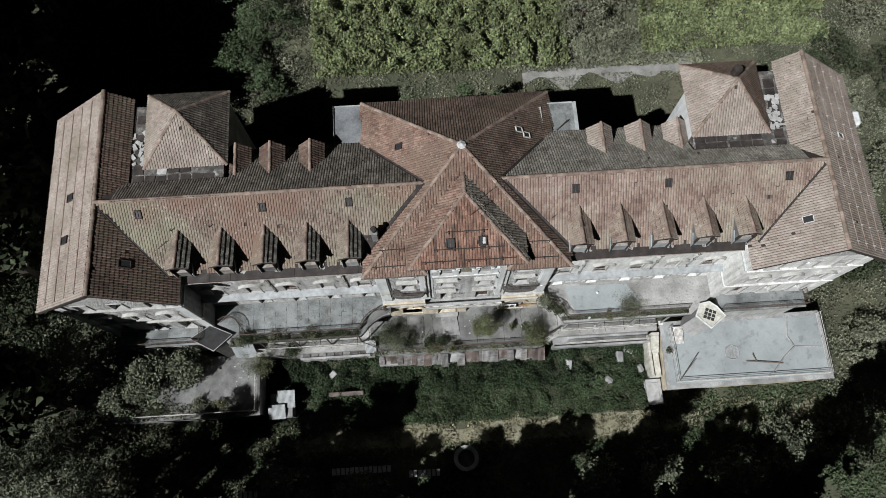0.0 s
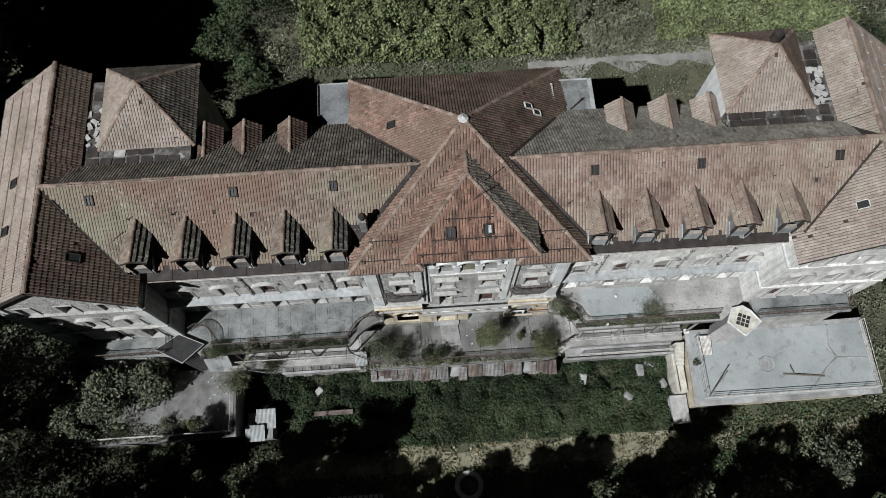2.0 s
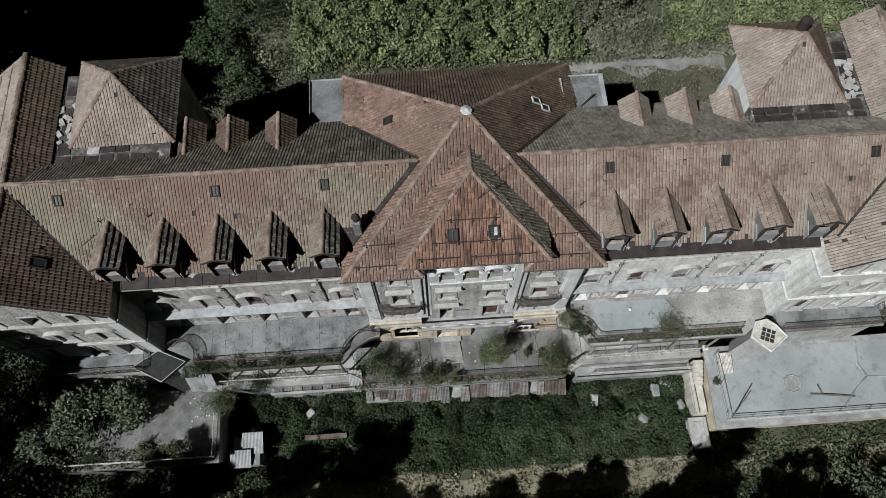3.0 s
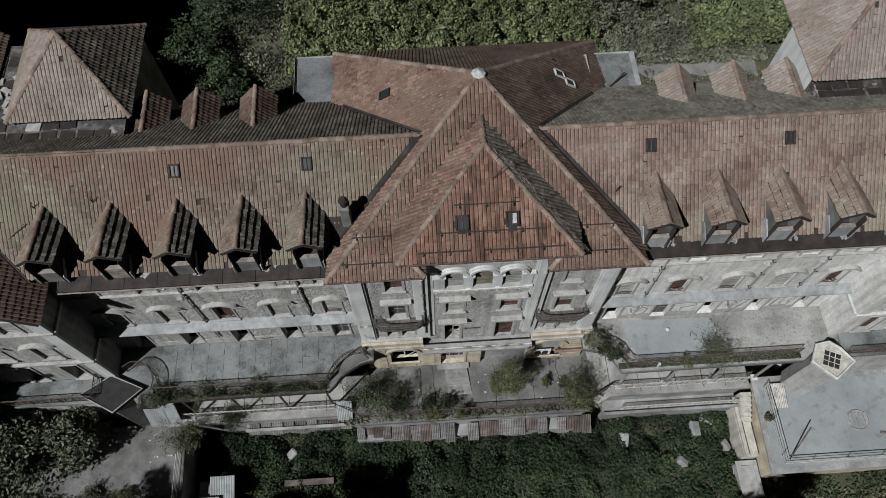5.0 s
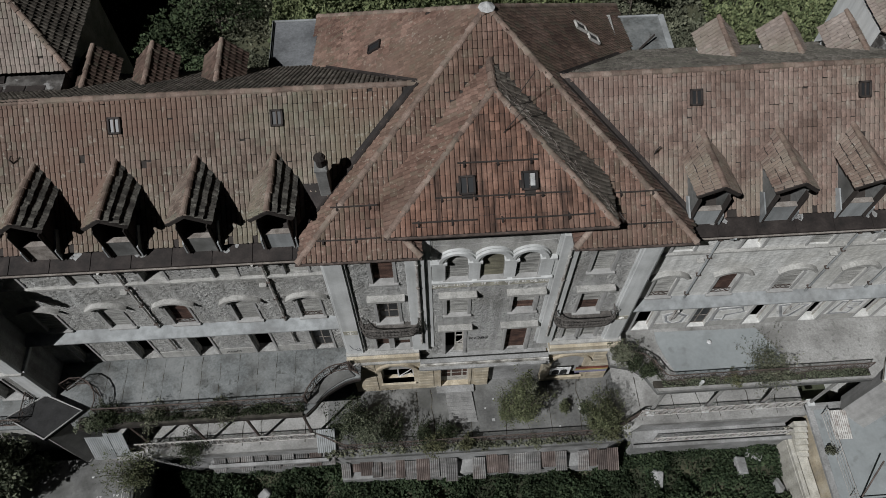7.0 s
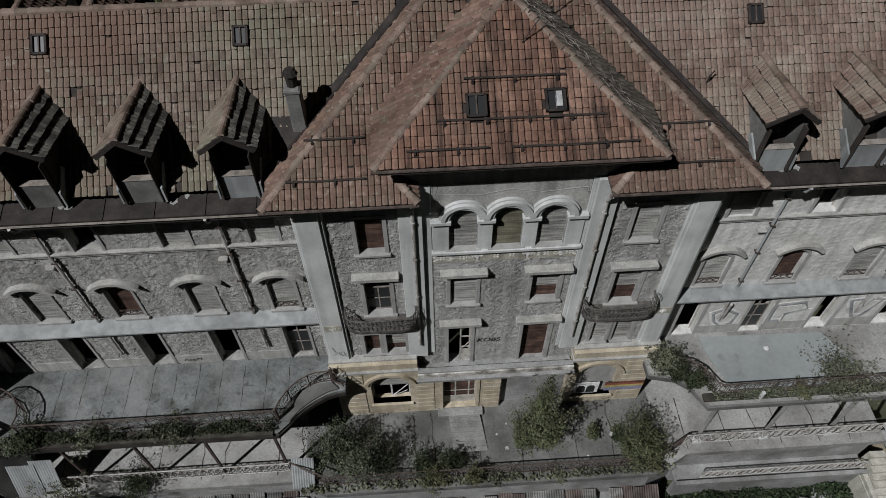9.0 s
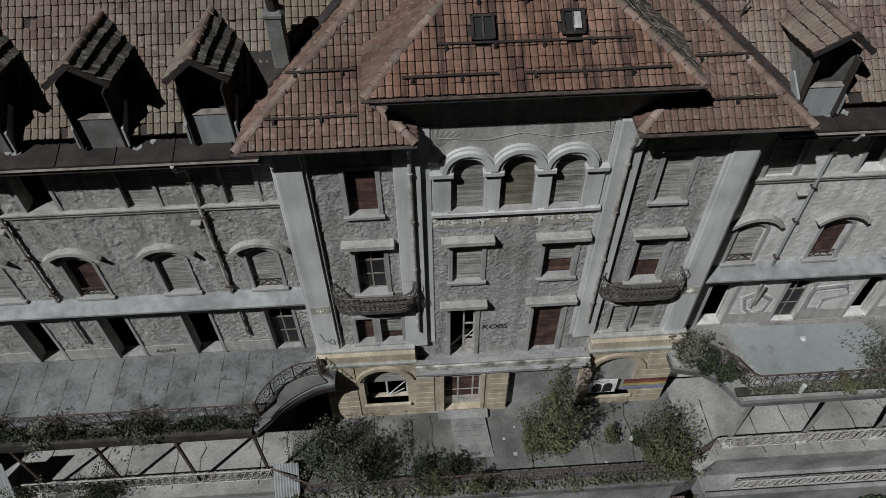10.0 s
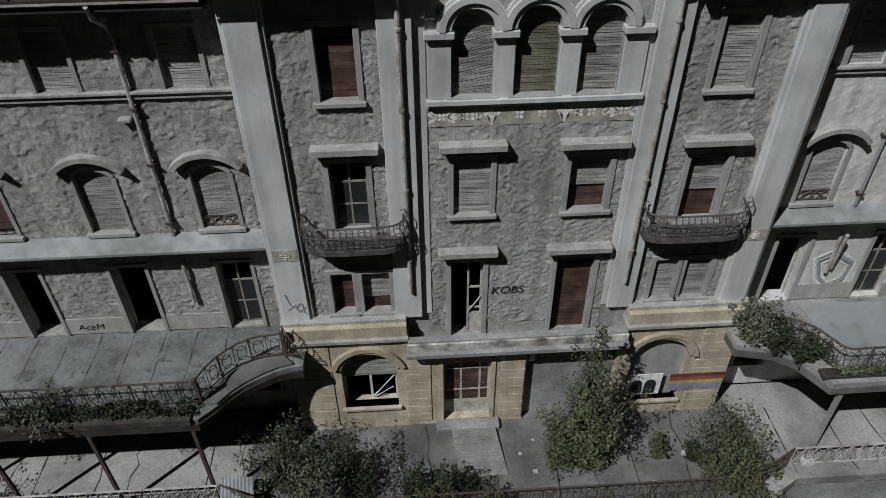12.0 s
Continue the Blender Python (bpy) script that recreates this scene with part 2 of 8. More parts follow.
BALCONY_IRON = material("dark_grey_wrought_iron", (0.085, 0.078, 0.071), rough=0.75, metal=0.1, dark=(0.045, 0.041, 0.038), light=(0.15, 0.137, 0.126), scale=4, bump=0.2)
PALEIRON = material("pale_painted_iron", (0.36, 0.35, 0.33), rough=0.7, metal=0.1, dark=(0.2, 0.17, 0.15), scale=3, bump=0.15)
WHITE = material("white_painted_sheet", (0.46, 0.465, 0.46), dark=(0.33, 0.33, 0.325), scale=1.2, bump=0.1, streak=0.25, stain=(0.26, 0.255, 0.24), stain_scale=0.9)
BLACK = material("black_paint", (0.02, 0.02, 0.02), scale=2, bump=0.05)
GREYPAINT = material("grey_spray_paint", (0.22, 0.225, 0.23), scale=2, bump=0.05)
WHITEPAINT = material("white_spray_paint", (0.68, 0.68, 0.67), scale=2, bump=0.05)
REDPAINT = material("red_brown_paint", (0.24, 0.085, 0.05), scale=2, bump=0.05)
BLUEPAINT = material("violet_paint", (0.21, 0.2, 0.30), scale=2, bump=0.05)
GOLDPAINT = material("yellow_paint", (0.42, 0.33, 0.12), scale=2, bump=0.05)
DARKRED = material("dark_red_paint", (0.13, 0.05, 0.035), scale=2, bump=0.05)
CREAM = material("cream_render", (0.40, 0.385, 0.335), dark=(0.29, 0.28, 0.24), light=(0.48, 0.465, 0.42), scale=1.4, bump=0.25, streak=0.2, stain=(0.26, 0.25, 0.22))
TRIM = material("window_surround_stone", (0.285, 0.282, 0.272), dark=(0.23, 0.228, 0.22), light=(0.335, 0.332, 0.322), scale=1.3, fine=14, bump=0.12, streak=0.15, grain_mix=0.4)
PEEL = material("peeling_white_fascia", (0.36, 0.345, 0.31), dark=(0.10, 0.092, 0.08), light=(0.58, 0.57, 0.54), scale=1.8, fine=12, bump=0.3)
DARKFELT = material("dark_roofing_felt", (0.125, 0.13, 0.135), scale=0.6, fine=8, bump=0.1)
RUSTSHEET = material("rust_brown_sheet", (0.072, 0.056, 0.049), rough=0.75, dark=(0.038, 0.029, 0.026), light=(0.13, 0.108, 0.098), scale=1.6, bump=0.2, thing_vary=0.3)
CORRUGATED = material("corrugated_sheet", (0.15, 0.147, 0.142), rough=0.7, metal=0.1, across=0.4, scale=1.2, bump=0.1, thing_vary=0.45, stain=(0.10, 0.075, 0.062),
                      stain_scale=0.9, stain_amount=0.6)
PLANK = material("grey_planks", (0.175, 0.174, 0.168), scale=1.5, fine=18, bump=0.25, island=0.2)
SOIL = material("soil_and_litter", (0.04, 0.036, 0.029), dark=(0.018, 0.016, 0.013), light=(0.075, 0.068, 0.055), scale=1.2, fine=9, bump=0.6, bump_scale=6)
GROUND = material("overgrown_ground", (0.042, 0.047, 0.027), dark=(0.022, 0.026, 0.014), light=(0.08, 0.077, 0.047), scale=0.22, fine=5, bump=0.8,
                  bump_scale=3, stain=(0.085, 0.076, 0.053), stain_scale=0.12, stain_amount=0.5)
DRYPATH = material("dry_grass_path", (0.155, 0.145, 0.10), dark=(0.10, 0.095, 0.062), light=(0.21, 0.20, 0.15), scale=0.9, fine=8, bump=0.6, bump_scale=7)
GRAVEL = material("pale_gravel_track", (0.165, 0.16, 0.15), scale=0.6, fine=12, bump=0.5, bump_scale=10)
BARK = material("bark", (0.10, 0.085, 0.07), scale=3, fine=15, bump=0.6)
DIRTYGLASS = bpy.data.materials.new("dirty_glass")
DIRTYGLASS.use_nodes = True
gp = DIRTYGLASS.node_tree.nodes["Principled BSDF"]
gp.inputs["Base Color"].default_value, gp.inputs["Roughness"].default_value = (0.02, 0.021, 0.022, 1), 0.4
gp.inputs["Specular IOR Level"].default_value = 0.3


def leaf_material(name, dark, light):
    m = bpy.data.materials.new(name)
    m.use_nodes = True
    n, l = m.node_tree.nodes, m.node_tree.links
    b = n["Principled BSDF"]
    b.inputs["Roughness"].default_value, b.inputs["Specular IOR Level"].default_value = 0.7, 0.08
    g = n.new("ShaderNodeNewGeometry")
    r = n.new("ShaderNodeValToRGB")
    r.color_ramp.elements[0].color, r.color_ramp.elements[1].color = (*dark, 1), (*light, 1)
    l.new(g.outputs["Random Per Island"], r.inputs[0])
    t = n.new("ShaderNodeTexNoise")
    t.inputs["Scale"].default_value = 0.35
    l.new(g.outputs["Position"], t.inputs["Vector"])
    k = n.new("ShaderNodeMapRange")
    k.inputs[1].default_value, k.inputs[2].default_value, k.inputs[3].default_value, k.inputs[4].default_value = 0.35, 0.65, 0.65, 1.3
    l.new(t.outputs[0], k.inputs[0])
    x = n.new("ShaderNodeMix")
    x.data_type, x.blend_type = "RGBA", "MULTIPLY"
    x.inputs[0].default_value = 1.0
    l.new(r.outputs[0], x.inputs[6])
    l.new(k.outputs[0], x.inputs[7])
    l.new(x.outputs[2], b.inputs["Base Color"])
    return m


LEAF_WEED = leaf_material("weed_leaves", (0.026, 0.039, 0.021), (0.064, 0.083, 0.043))
LEAF_NETTLE = leaf_material("nettle_leaves", (0.016, 0.026, 0.014), (0.046, 0.062, 0.033))
LEAF_VINE = leaf_material("vine_leaves", (0.066, 0.084, 0.04), (0.168, 0.188, 0.094))
LEAF_TREE = leaf_material("tree_leaves", (0.017, 0.023, 0.013), (0.045, 0.053, 0.03))
LEAF_GREY = leaf_material("greyish_scrub_leaves", (0.068, 0.074, 0.05), (0.16, 0.164, 0.115))
LEAF_OLIVE = leaf_material("olive_yellow_leaves", (0.048, 0.052, 0.028), (0.118, 0.117, 0.066))
LEAF_SAP = leaf_material("sapling_leaves", (0.046, 0.054, 0.029), (0.116, 0.124, 0.069))
LEAF_WOOD = leaf_material("wood_edge_leaves", (0.044, 0.052, 0.034), (0.124, 0.134, 0.092))
LEAF_DRY = leaf_material("dry_grass_blades", (0.10, 0.094, 0.056), (0.20, 0.185, 0.12))

# ---- mesh helpers ----
WORLD_AT = {}
HOOD = material("hood_plaster", (0.325, 0.32, 0.30), dark=(0.25, 0.246, 0.23), light=(0.385, 0.379, 0.36), scale=1.1, bump=0.15, streak=0.2)


class Geo:
    def __init__(self, m=None):
        self.v, self.f, self.m = [], [], m or Matrix()

    def add(self, vs, fs):
        k = len(self.v)
        self.v += [tuple(self.m @ Vector(p)) for p in vs]
        self.f += [tuple(k + i for i in f) for f in fs]

    def box(self, x0, x1, y0, y1, z0, z1, c=0.0):
        if c <= 0:
            self.add([(x0, y0, z0), (x1, y0, z0), (x1, y1, z0), (x0, y1, z0), (x0, y0, z1), (x1, y0, z1), (x1, y1, z1), (x0, y1, z1)],
                     [(0, 3, 2, 1), (4, 5, 6, 7), (0, 1, 5, 4), (1, 2, 6, 5), (2, 3, 7, 6), (3, 0, 4, 7)])
            return
        ring = [(x0 + c, y0), (x1 - c, y0), (x1, y0 + c), (x1, y1 - c), (x1 - c, y1), (x0 + c, y1), (x0, y1 - c), (x0, y0 + c)]
        inner = [(min(max(x, x0 + c), x1 - c), min(max(y, y0 + c), y1 - c)) for x, y in ring]
        vs = [(x, y, z0) for x, y in inner] + [(x, y, z0 + c) for x, y in ring] + [(x, y, z1 - c) for x, y in ring] + [(x, y, z1) for x, y in inner]
        fs = [tuple(range(7, -1, -1)), tuple(range(24, 32))]
        for a in (0, 8, 16):
            fs += [(a + i, a + (i + 1) % 8, a + 8 + (i + 1) % 8, a + 8 + i) for i in range(8)]
        self.add(vs, fs)

    def prism(self, poly, z0, z1):
        n = len(poly)
        self.add([(x, y, z0) for x, y in poly] + [(x, y, z1) for x, y in poly],
                 [tuple(range(n - 1, -1, -1)), tuple(range(n, 2 * n))] + [(i, (i + 1) % n, n + (i + 1) % n, n + i) for i in range(n)])

    def slab(self, pts, t):
        """A flat polygon in space with thickness t below it."""
        pts = [Vector(p) for p in pts]
        nrm = (pts[1] - pts[0]).cross(pts[2] - pts[0]).normalized()
        if nrm.z < 0:
            pts.reverse()
            nrm = -nrm
        n = len(pts)
        self.add([tuple(p - nrm * t) for p in pts] + [tuple(p) for p in pts],
                 [tuple(range(n - 1, -1, -1)), tuple(range(n, 2 * n))] + [(i, (i + 1) % n, n + (i + 1) % n, n + i) for i in range(n)])

    def tube(self, pts, r, sides=5, r1=None, closed=False):
        pts = [Vector(p) for p in pts]
        n = len(pts)
        vs, fs = [], []
        for i, p in enumerate(pts):
            a = pts[(i - 1) % n] if closed or i else p
            c = pts[(i + 1) % n] if closed or i < n - 1 else p
            d = (c - a).normalized()
            s = d.cross(Vector((0, 0, 1)) if abs(d.z) < 0.9 else Vector((1, 0, 0))).normalized()
            u = s.cross(d)
            q = r if r1 is None else r + (r1 - r) * i / max(1, n - 1)
            vs += [tuple(p + (s * math.cos(6.2832 * k / sides) + u * math.sin(6.2832 * k / sides)) * q) for k in range(sides)]
        for i in range(n if closed else n - 1):
            j = (i + 1) % n
            fs += [(i * sides + k, i * sides + (k + 1) % sides, j * sides + (k + 1) % sides, j * sides + k) for k in range(sides)]
        if not closed:
            fs += [tuple(range(sides)), tuple(range(n * sides - 1, (n - 1) * sides - 1, -1))]
        self.add(vs, fs)

    def ring(self, cx, cz, r, y, t, n=10, a0=0.0, a1=6.2832, sides=4):
        """A hoop in the local x-z plane."""
        full = abs(a1 - a0) > 6.2
        k = n if full else n + 1
        self.tube([(cx + r * math.cos(a0 + (a1 - a0) * i / n), y, cz + r * math.sin(a0 + (a1 - a0) * i / n)) for i in range(k)], t, sides, closed=full)

    def band(self, cx, cz, r0, r1, y0, y1, a0=0.0, a1=math.pi, n=14):
        """An arched band in the local x-z plane, from depth y0 to y1."""
        vs, fs = [], []
        for i in range(n + 1):
            a = a0 + (a1 - a0) * i / n
            c, s = math.cos(a), math.sin(a)
            vs += [(cx + r0 * c, y0, cz + r0 * s), (cx + r1 * c, y0, cz + r1 * s), (cx + r1 * c, y1, cz + r1 * s), (cx + r0 * c, y1, cz + r0 * s)]
        for i in range(n):
            k = 4 * i
            fs += [(k + j, k + (j + 1) % 4, k + 4 + (j + 1) % 4, k + 4 + j) for j in range(4)]
        fs += [(0, 1, 2, 3), (4 * n + 3, 4 * n + 2, 4 * n + 1, 4 * n)]
        self.add(vs, fs)

    def mesh(self, name, mat, smooth=False, weld=False):
        me = bpy.data.meshes.new(name)
        me.from_pydata(self.v, [], self.f)
        bm = bmesh.new()
        bm.from_mesh(me)
        if weld:
            bmesh.ops.remove_doubles(bm, verts=bm.verts, dist=0.0005)
        bmesh.ops.recalc_face_normals(bm, faces=bm.faces)
        bm.to_mesh(me)
        bm.free()
        me.materials.append(mat)
        if smooth:
            me.shade_smooth()
        return me


def thing(name, at, label, category, group="", kind=""):
    ob = new(name)
    ob.location = at
    ob.empty_display_size = 0.3
    WORLD_AT[ob] = Matrix.Translation(at)
    return tagged(ob, label, category, group, kind)


def part(name, geo, mat, parent, label="", smooth=False, kind="", weld=False):
    """A mesh in world coordinates, hung under a thing or a part."""
    ob = new(name, geo.mesh(name, mat, smooth, weld))
    ob.parent = parent
    ob.matrix_parent_inverse = WORLD_AT.get(parent, Matrix()).inverted()
    return tagged(ob, label, kind=kind) if label or kind else ob


def solid(name, geo, mat, label, category, group="", kind="", smooth=False):
    """A thing of one mesh, in world coordinates."""
    return tagged(new(name, geo.mesh(name, mat, smooth)), label, category, group, kind)


def at(x=0, y=0, z=0, turn=0):
    return pose(x, y, z, 0, 0, turn)


# ---- walls and windows ----
def arc_of(x0, x1, spring, crown):
    """Centre height, radius and the end angle of a flat or half-round arch."""
    h, w = crown - spring, (x1 - x0) / 2
    r = (w * w + h * h) / (2 * h)
    return crown - r, r, math.asin(min(1.0, (spring - (crown - r)) / r))


def wall(name, parent, m, x0, x1, z0, z1, openings, mat, thick=0.5, label=""):
    """A wall with real openings: (x0, x1, z0, z1) or, arched, (x0, x1, z0, spring, crown)."""
    g = Geo(m)
    rects = [(o[0], o[1], o[2], o[-1]) for o in openings]
    xs = sorted({x0, x1, *[q for r in rects for q in r[:2]]})
    zs = sorted({z0, z1, *[q for r in rects for q in r[2:]]})

    def hollow(i, j):
        if not (0 <= i < len(xs) - 1 and 0 <= j < len(zs) - 1):
            return True
        cx, cz = (xs[i] + xs[i + 1]) / 2, (zs[j] + zs[j + 1]) / 2
        return any(r[0] < cx < r[1] and r[2] < cz < r[3] for r in rects)

    for i in range(len(xs) - 1):
        for j in range(len(zs) - 1):
            if hollow(i, j):
                continue
            a, b, c, d = xs[i], xs[i + 1], zs[j], zs[j + 1]
            g.add([(a, 0, c), (b, 0, c), (b, 0, d), (a, 0, d)], [(0, 1, 2, 3)])
            g.add([(a, thick, c), (b, thick, c), (b, thick, d), (a, thick, d)], [(3, 2, 1, 0)])
            if hollow(i - 1, j):
                g.add([(a, 0, c), (a, thick, c), (a, thick, d), (a, 0, d)], [(3, 2, 1, 0)])
            if hollow(i + 1, j):
                g.add([(b, 0, c), (b, thick, c), (b, thick, d), (b, 0, d)], [(0, 1, 2, 3)])
            if hollow(i, j - 1):
                g.add([(a, 0, c), (b, 0, c), (b, thick, c), (a, thick, c)], [(3, 2, 1, 0)])
            if hollow(i, j + 1):
                g.add([(a, 0, d), (b, 0, d), (b, thick, d), (a, thick, d)], [(0, 1, 2, 3)])
    for o in openings:
        if len(o) < 5:
            continue
        cz, r, a0 = arc_of(o[0], o[1], o[3], o[4])
        cx, n = (o[0] + o[1]) / 2, 12
        gs = Geo(m)
        for i in range(n):
            p, q = [(cx + r * math.cos(a), cz + r * math.sin(a)) for a in (a0 + (math.pi - 2 * a0) * i / n, a0 + (math.pi - 2 * a0) * (i + 1) / n)]
            top = o[4]
            gs.add([(p[0], 0.001, p[1]), (q[0], 0.001, q[1]), (q[0], 0.001, top), (p[0], 0.001, top)], [(0, 1, 2, 3)])
            gs.add([(p[0], 0.001, p[1]), (q[0], 0.001, q[1]), (q[0], thick, q[1]), (p[0], thick, p[1])], [(0, 1, 2, 3)])
        part("spandrel", gs, mat, parent, weld=True)
    return part(name, g, mat, parent, label, weld=True)


def slats(g, x0, x1, z0, z1, y, rng, broken=0.0):
    """A wooden roller blind: narrow slats, some of them slipped."""
    n = max(3, int((z1 - z0) / 0.065))
    h = (z1 - z0) / n
    for i in range(n):
        if broken and rng.random() < broken * 0.12:
            continue
        t = (0.13 * math.sin(2.6 * i / n + 0.2) + rng.uniform(-0.015, 0.015)) * (x1 - x0) if broken else rng.uniform(-0.004, 0.004)
        a, b = z0 + i * h, z0 + (i + 1) * h - 0.004
        dy = rng.uniform(-0.004, 0.004)
        g.add([(x0, y + dy, a - t), (x1, y + dy, a + t), (x1, y + dy + 0.009, b + t), (x0, y + dy + 0.009, b - t),
               (x0, y + dy + 0.03, a - t), (x1, y + dy + 0.03, a + t), (x1, y + dy + 0.03, b + t), (x0, y + dy + 0.03, b - t)],
              [(0, 1, 2, 3), (4, 7, 6, 5), (0, 4, 5, 1), (3, 2, 6, 7)])


def window(parent, m, o, style, hood="", sill=True, trim=0.13, rng=random.Random(4), grille=False, label=""):
    """The surround of one opening, with what closes it, its sill and its hood as pieces."""
    x0, x1, z0, z1 = o[0], o[1], o[2], o[-1]
    spring = o[3]
    arched = len(o) > 4
    cx = (x0 + x1) / 2
    g = Geo(m)
    d = 0.06
    g.box(x0 - trim, x0, -d, 0.004, z0, spring, 0.008)
    g.box(x1, x1 + trim, -d, 0.004, z0, spring, 0.008)
    if arched:
        cz, r, a0 = arc_of(x0, x1, o[3], o[4])
        g.band(cx, cz, r, r + trim, -d, 0.004, a0, math.pi - a0)
    else:
        g.box(x0 - trim, x1 + trim, -d, 0.004, z1, z1 + trim, 0.008)
    w = part("window", g, TRIM, parent, label or {"open": "open window, dark inside", "ajar": "open casement with one broken leaf left", "dark": "window boarded with brown wood", "casement": "brown wooden casement window"}.get(style, "window with a bleached wooden blind"))
    if sill:
        s = Geo(m)
        s.box(x0 - trim - 0.04, x1 + trim + 0.04, -0.15, 0.22, z0 - 0.11, z0 + 0.012, 0.012)
        part("sill", s, TRIM, w)
    if hood == "flat":
        h = Geo(m)
        h.box(x0 - 0.38, x1 + 0.38, -0.34, 0.0, z1 + 0.36, z1 + 0.56, 0.02)
        h.box(x0 - 0.30, x1 + 0.30, -0.20, 0.0, z1 + 0.28, z1 + 0.36)
        part("hood", h, HOOD, w)
    elif hood == "arc":
        h = Geo(m)
        cz, r, a0 = arc_of(x0 - 0.42, x1 + 0.42, z1 + 0.02, z1 + 0.46)
        h.band(cx, cz, r - 0.10, r + 0.04, -0.27, 0.0, a0, math.pi - a0)
        part("hood", h, HOOD, w)
    y = 0.09 if style in ("blind", "olive", "broken") else 0.17
    if style in ("blind", "olive", "half", "broken", "low"):
        b = Geo(m)
        lo = {"half": z0 + (z1 - z0) * 0.42, "low": z0 + (z1 - z0) * 0.3}.get(style, z0)
        slats(b, x0 - 0.02, x1 + 0.02, lo, z1, y, rng, 0.5 if style == "broken" else 0.0)
        part("blind", b, OLIVE if style == "olive" else SHUTTER, w, kind="stuff")
    if style in ("half", "dark", "low"):
        hi = z1 if style == "dark" else z0 + (z1 - z0) * 0.45
        n = max(4, int((hi - z0) / 0.17))
        for i in range(n):
            b = Geo(m)
            za, tip = z0 + (hi - z0) * i / n, rng.uniform(-0.012, 0.012)
            dy = rng.uniform(0, 0.012)
            b.box(x0, x1, y + 0.05 + dy, y + 0.08 + dy, za + 0.006 + tip, za + (hi - z0) / n - 0.006 + tip)
            part("board", b, BROWNWOOD, w)
    if style in ("casement", "broken"):
        f = Geo(m)
        yy = y + 0.06
        t = 0.055
        for xa in (x0, cx - t / 2, x1 - t):
            f.box(xa, xa + t, yy, yy + 0.05, z0, z1)
        for k in range(4):
            za = z0 + (z1 - z0 - t) * k / 3
            f.box(x0, x1, yy + 0.004, yy + 0.046, za, za + t)
        part("frame", f, GREYWOOD if style == "casement" else PALEWOOD, w)
        p = Geo(m)
        p.box(x0, x1, yy + 0.018, yy + 0.026, z0 + (z1 - z0) * 0.02, z0 + (z1 - z0) * 0.66)
        part("pane", p, DIRTYGLASS, w)
        if style == "casement":
            for k, (fa, fb) in enumerate(((0.03, 0.30), (0.38, 0.62))):
                p = Geo(m)
                xa, xb = (cx + 0.03, x1 - 0.06) if k else (x0 + 0.06, x1 - 0.06)
                p.box(xa, xb, yy + 0.027, yy + 0.04, z0 + (z1 - z0) * fa, z0 + (z1 - z0) * fb)
                part("board", p, BROWNWOOD, w)
    if style == "ajar":
        f = Geo(m)
        t = 0.06
        for xa in (cx + 0.02, x1 - t):
            f.box(xa, xa + t, y, y + 0.05, z0, z1)
        for fz in (0.0, 0.34, 0.62, 1.0):
            za = z0 + (z1 - z0 - t) * fz
            f.box(cx + 0.02, x1, y + 0.004, y + 0.046, za, za + t)
        f.tube([(cx + 0.05, y - 0.03, z0 + 0.9), (x1 - 0.03, y - 0.03, z0 + 1.55)], 0.025, 4)
        part("frame", f, PALEWOOD, w)
        b = Geo(m)
        b.box(cx + 0.06, x1 - 0.02, y + 0.02, y + 0.035, z0, z0 + 0.85)
        part("lower_panel", b, PALEWOOD, w)
    if style == "open":
        f = Geo(m)
        yy = y + 0.10
        f.box(x0, x0 + 0.05, yy, yy + 0.06, z0, z1)
        f.box(x1 - 0.05, x1, yy, yy + 0.06, z0, z1)
        f.box(x0, x1, yy, yy + 0.06, z1 - 0.06, z1)
        part("frame", f, PALEWOOD, w)
    if grille:
        q = Geo(m)
        q.box(x0, x1, 0.03, 0.05, z0 + 0.36, z0 + 0.385)
        q.box(x0, x1, 0.03, 0.05, z0 + 0.03, z0 + 0.05)
        for k in range(4):
            q.ring(x0 + (x1 - x0) * (k + 0.5) / 4, z0 + 0.2, 0.12, 0.04, 0.013, 8)
        q.tube([(x0, 0.04, z0 + 0.05), (cx, 0.04, z0 + 0.36), (x1, 0.04, z0 + 0.05)], 0.012, 4)
        part("grille", q, IRON, w)
    return w


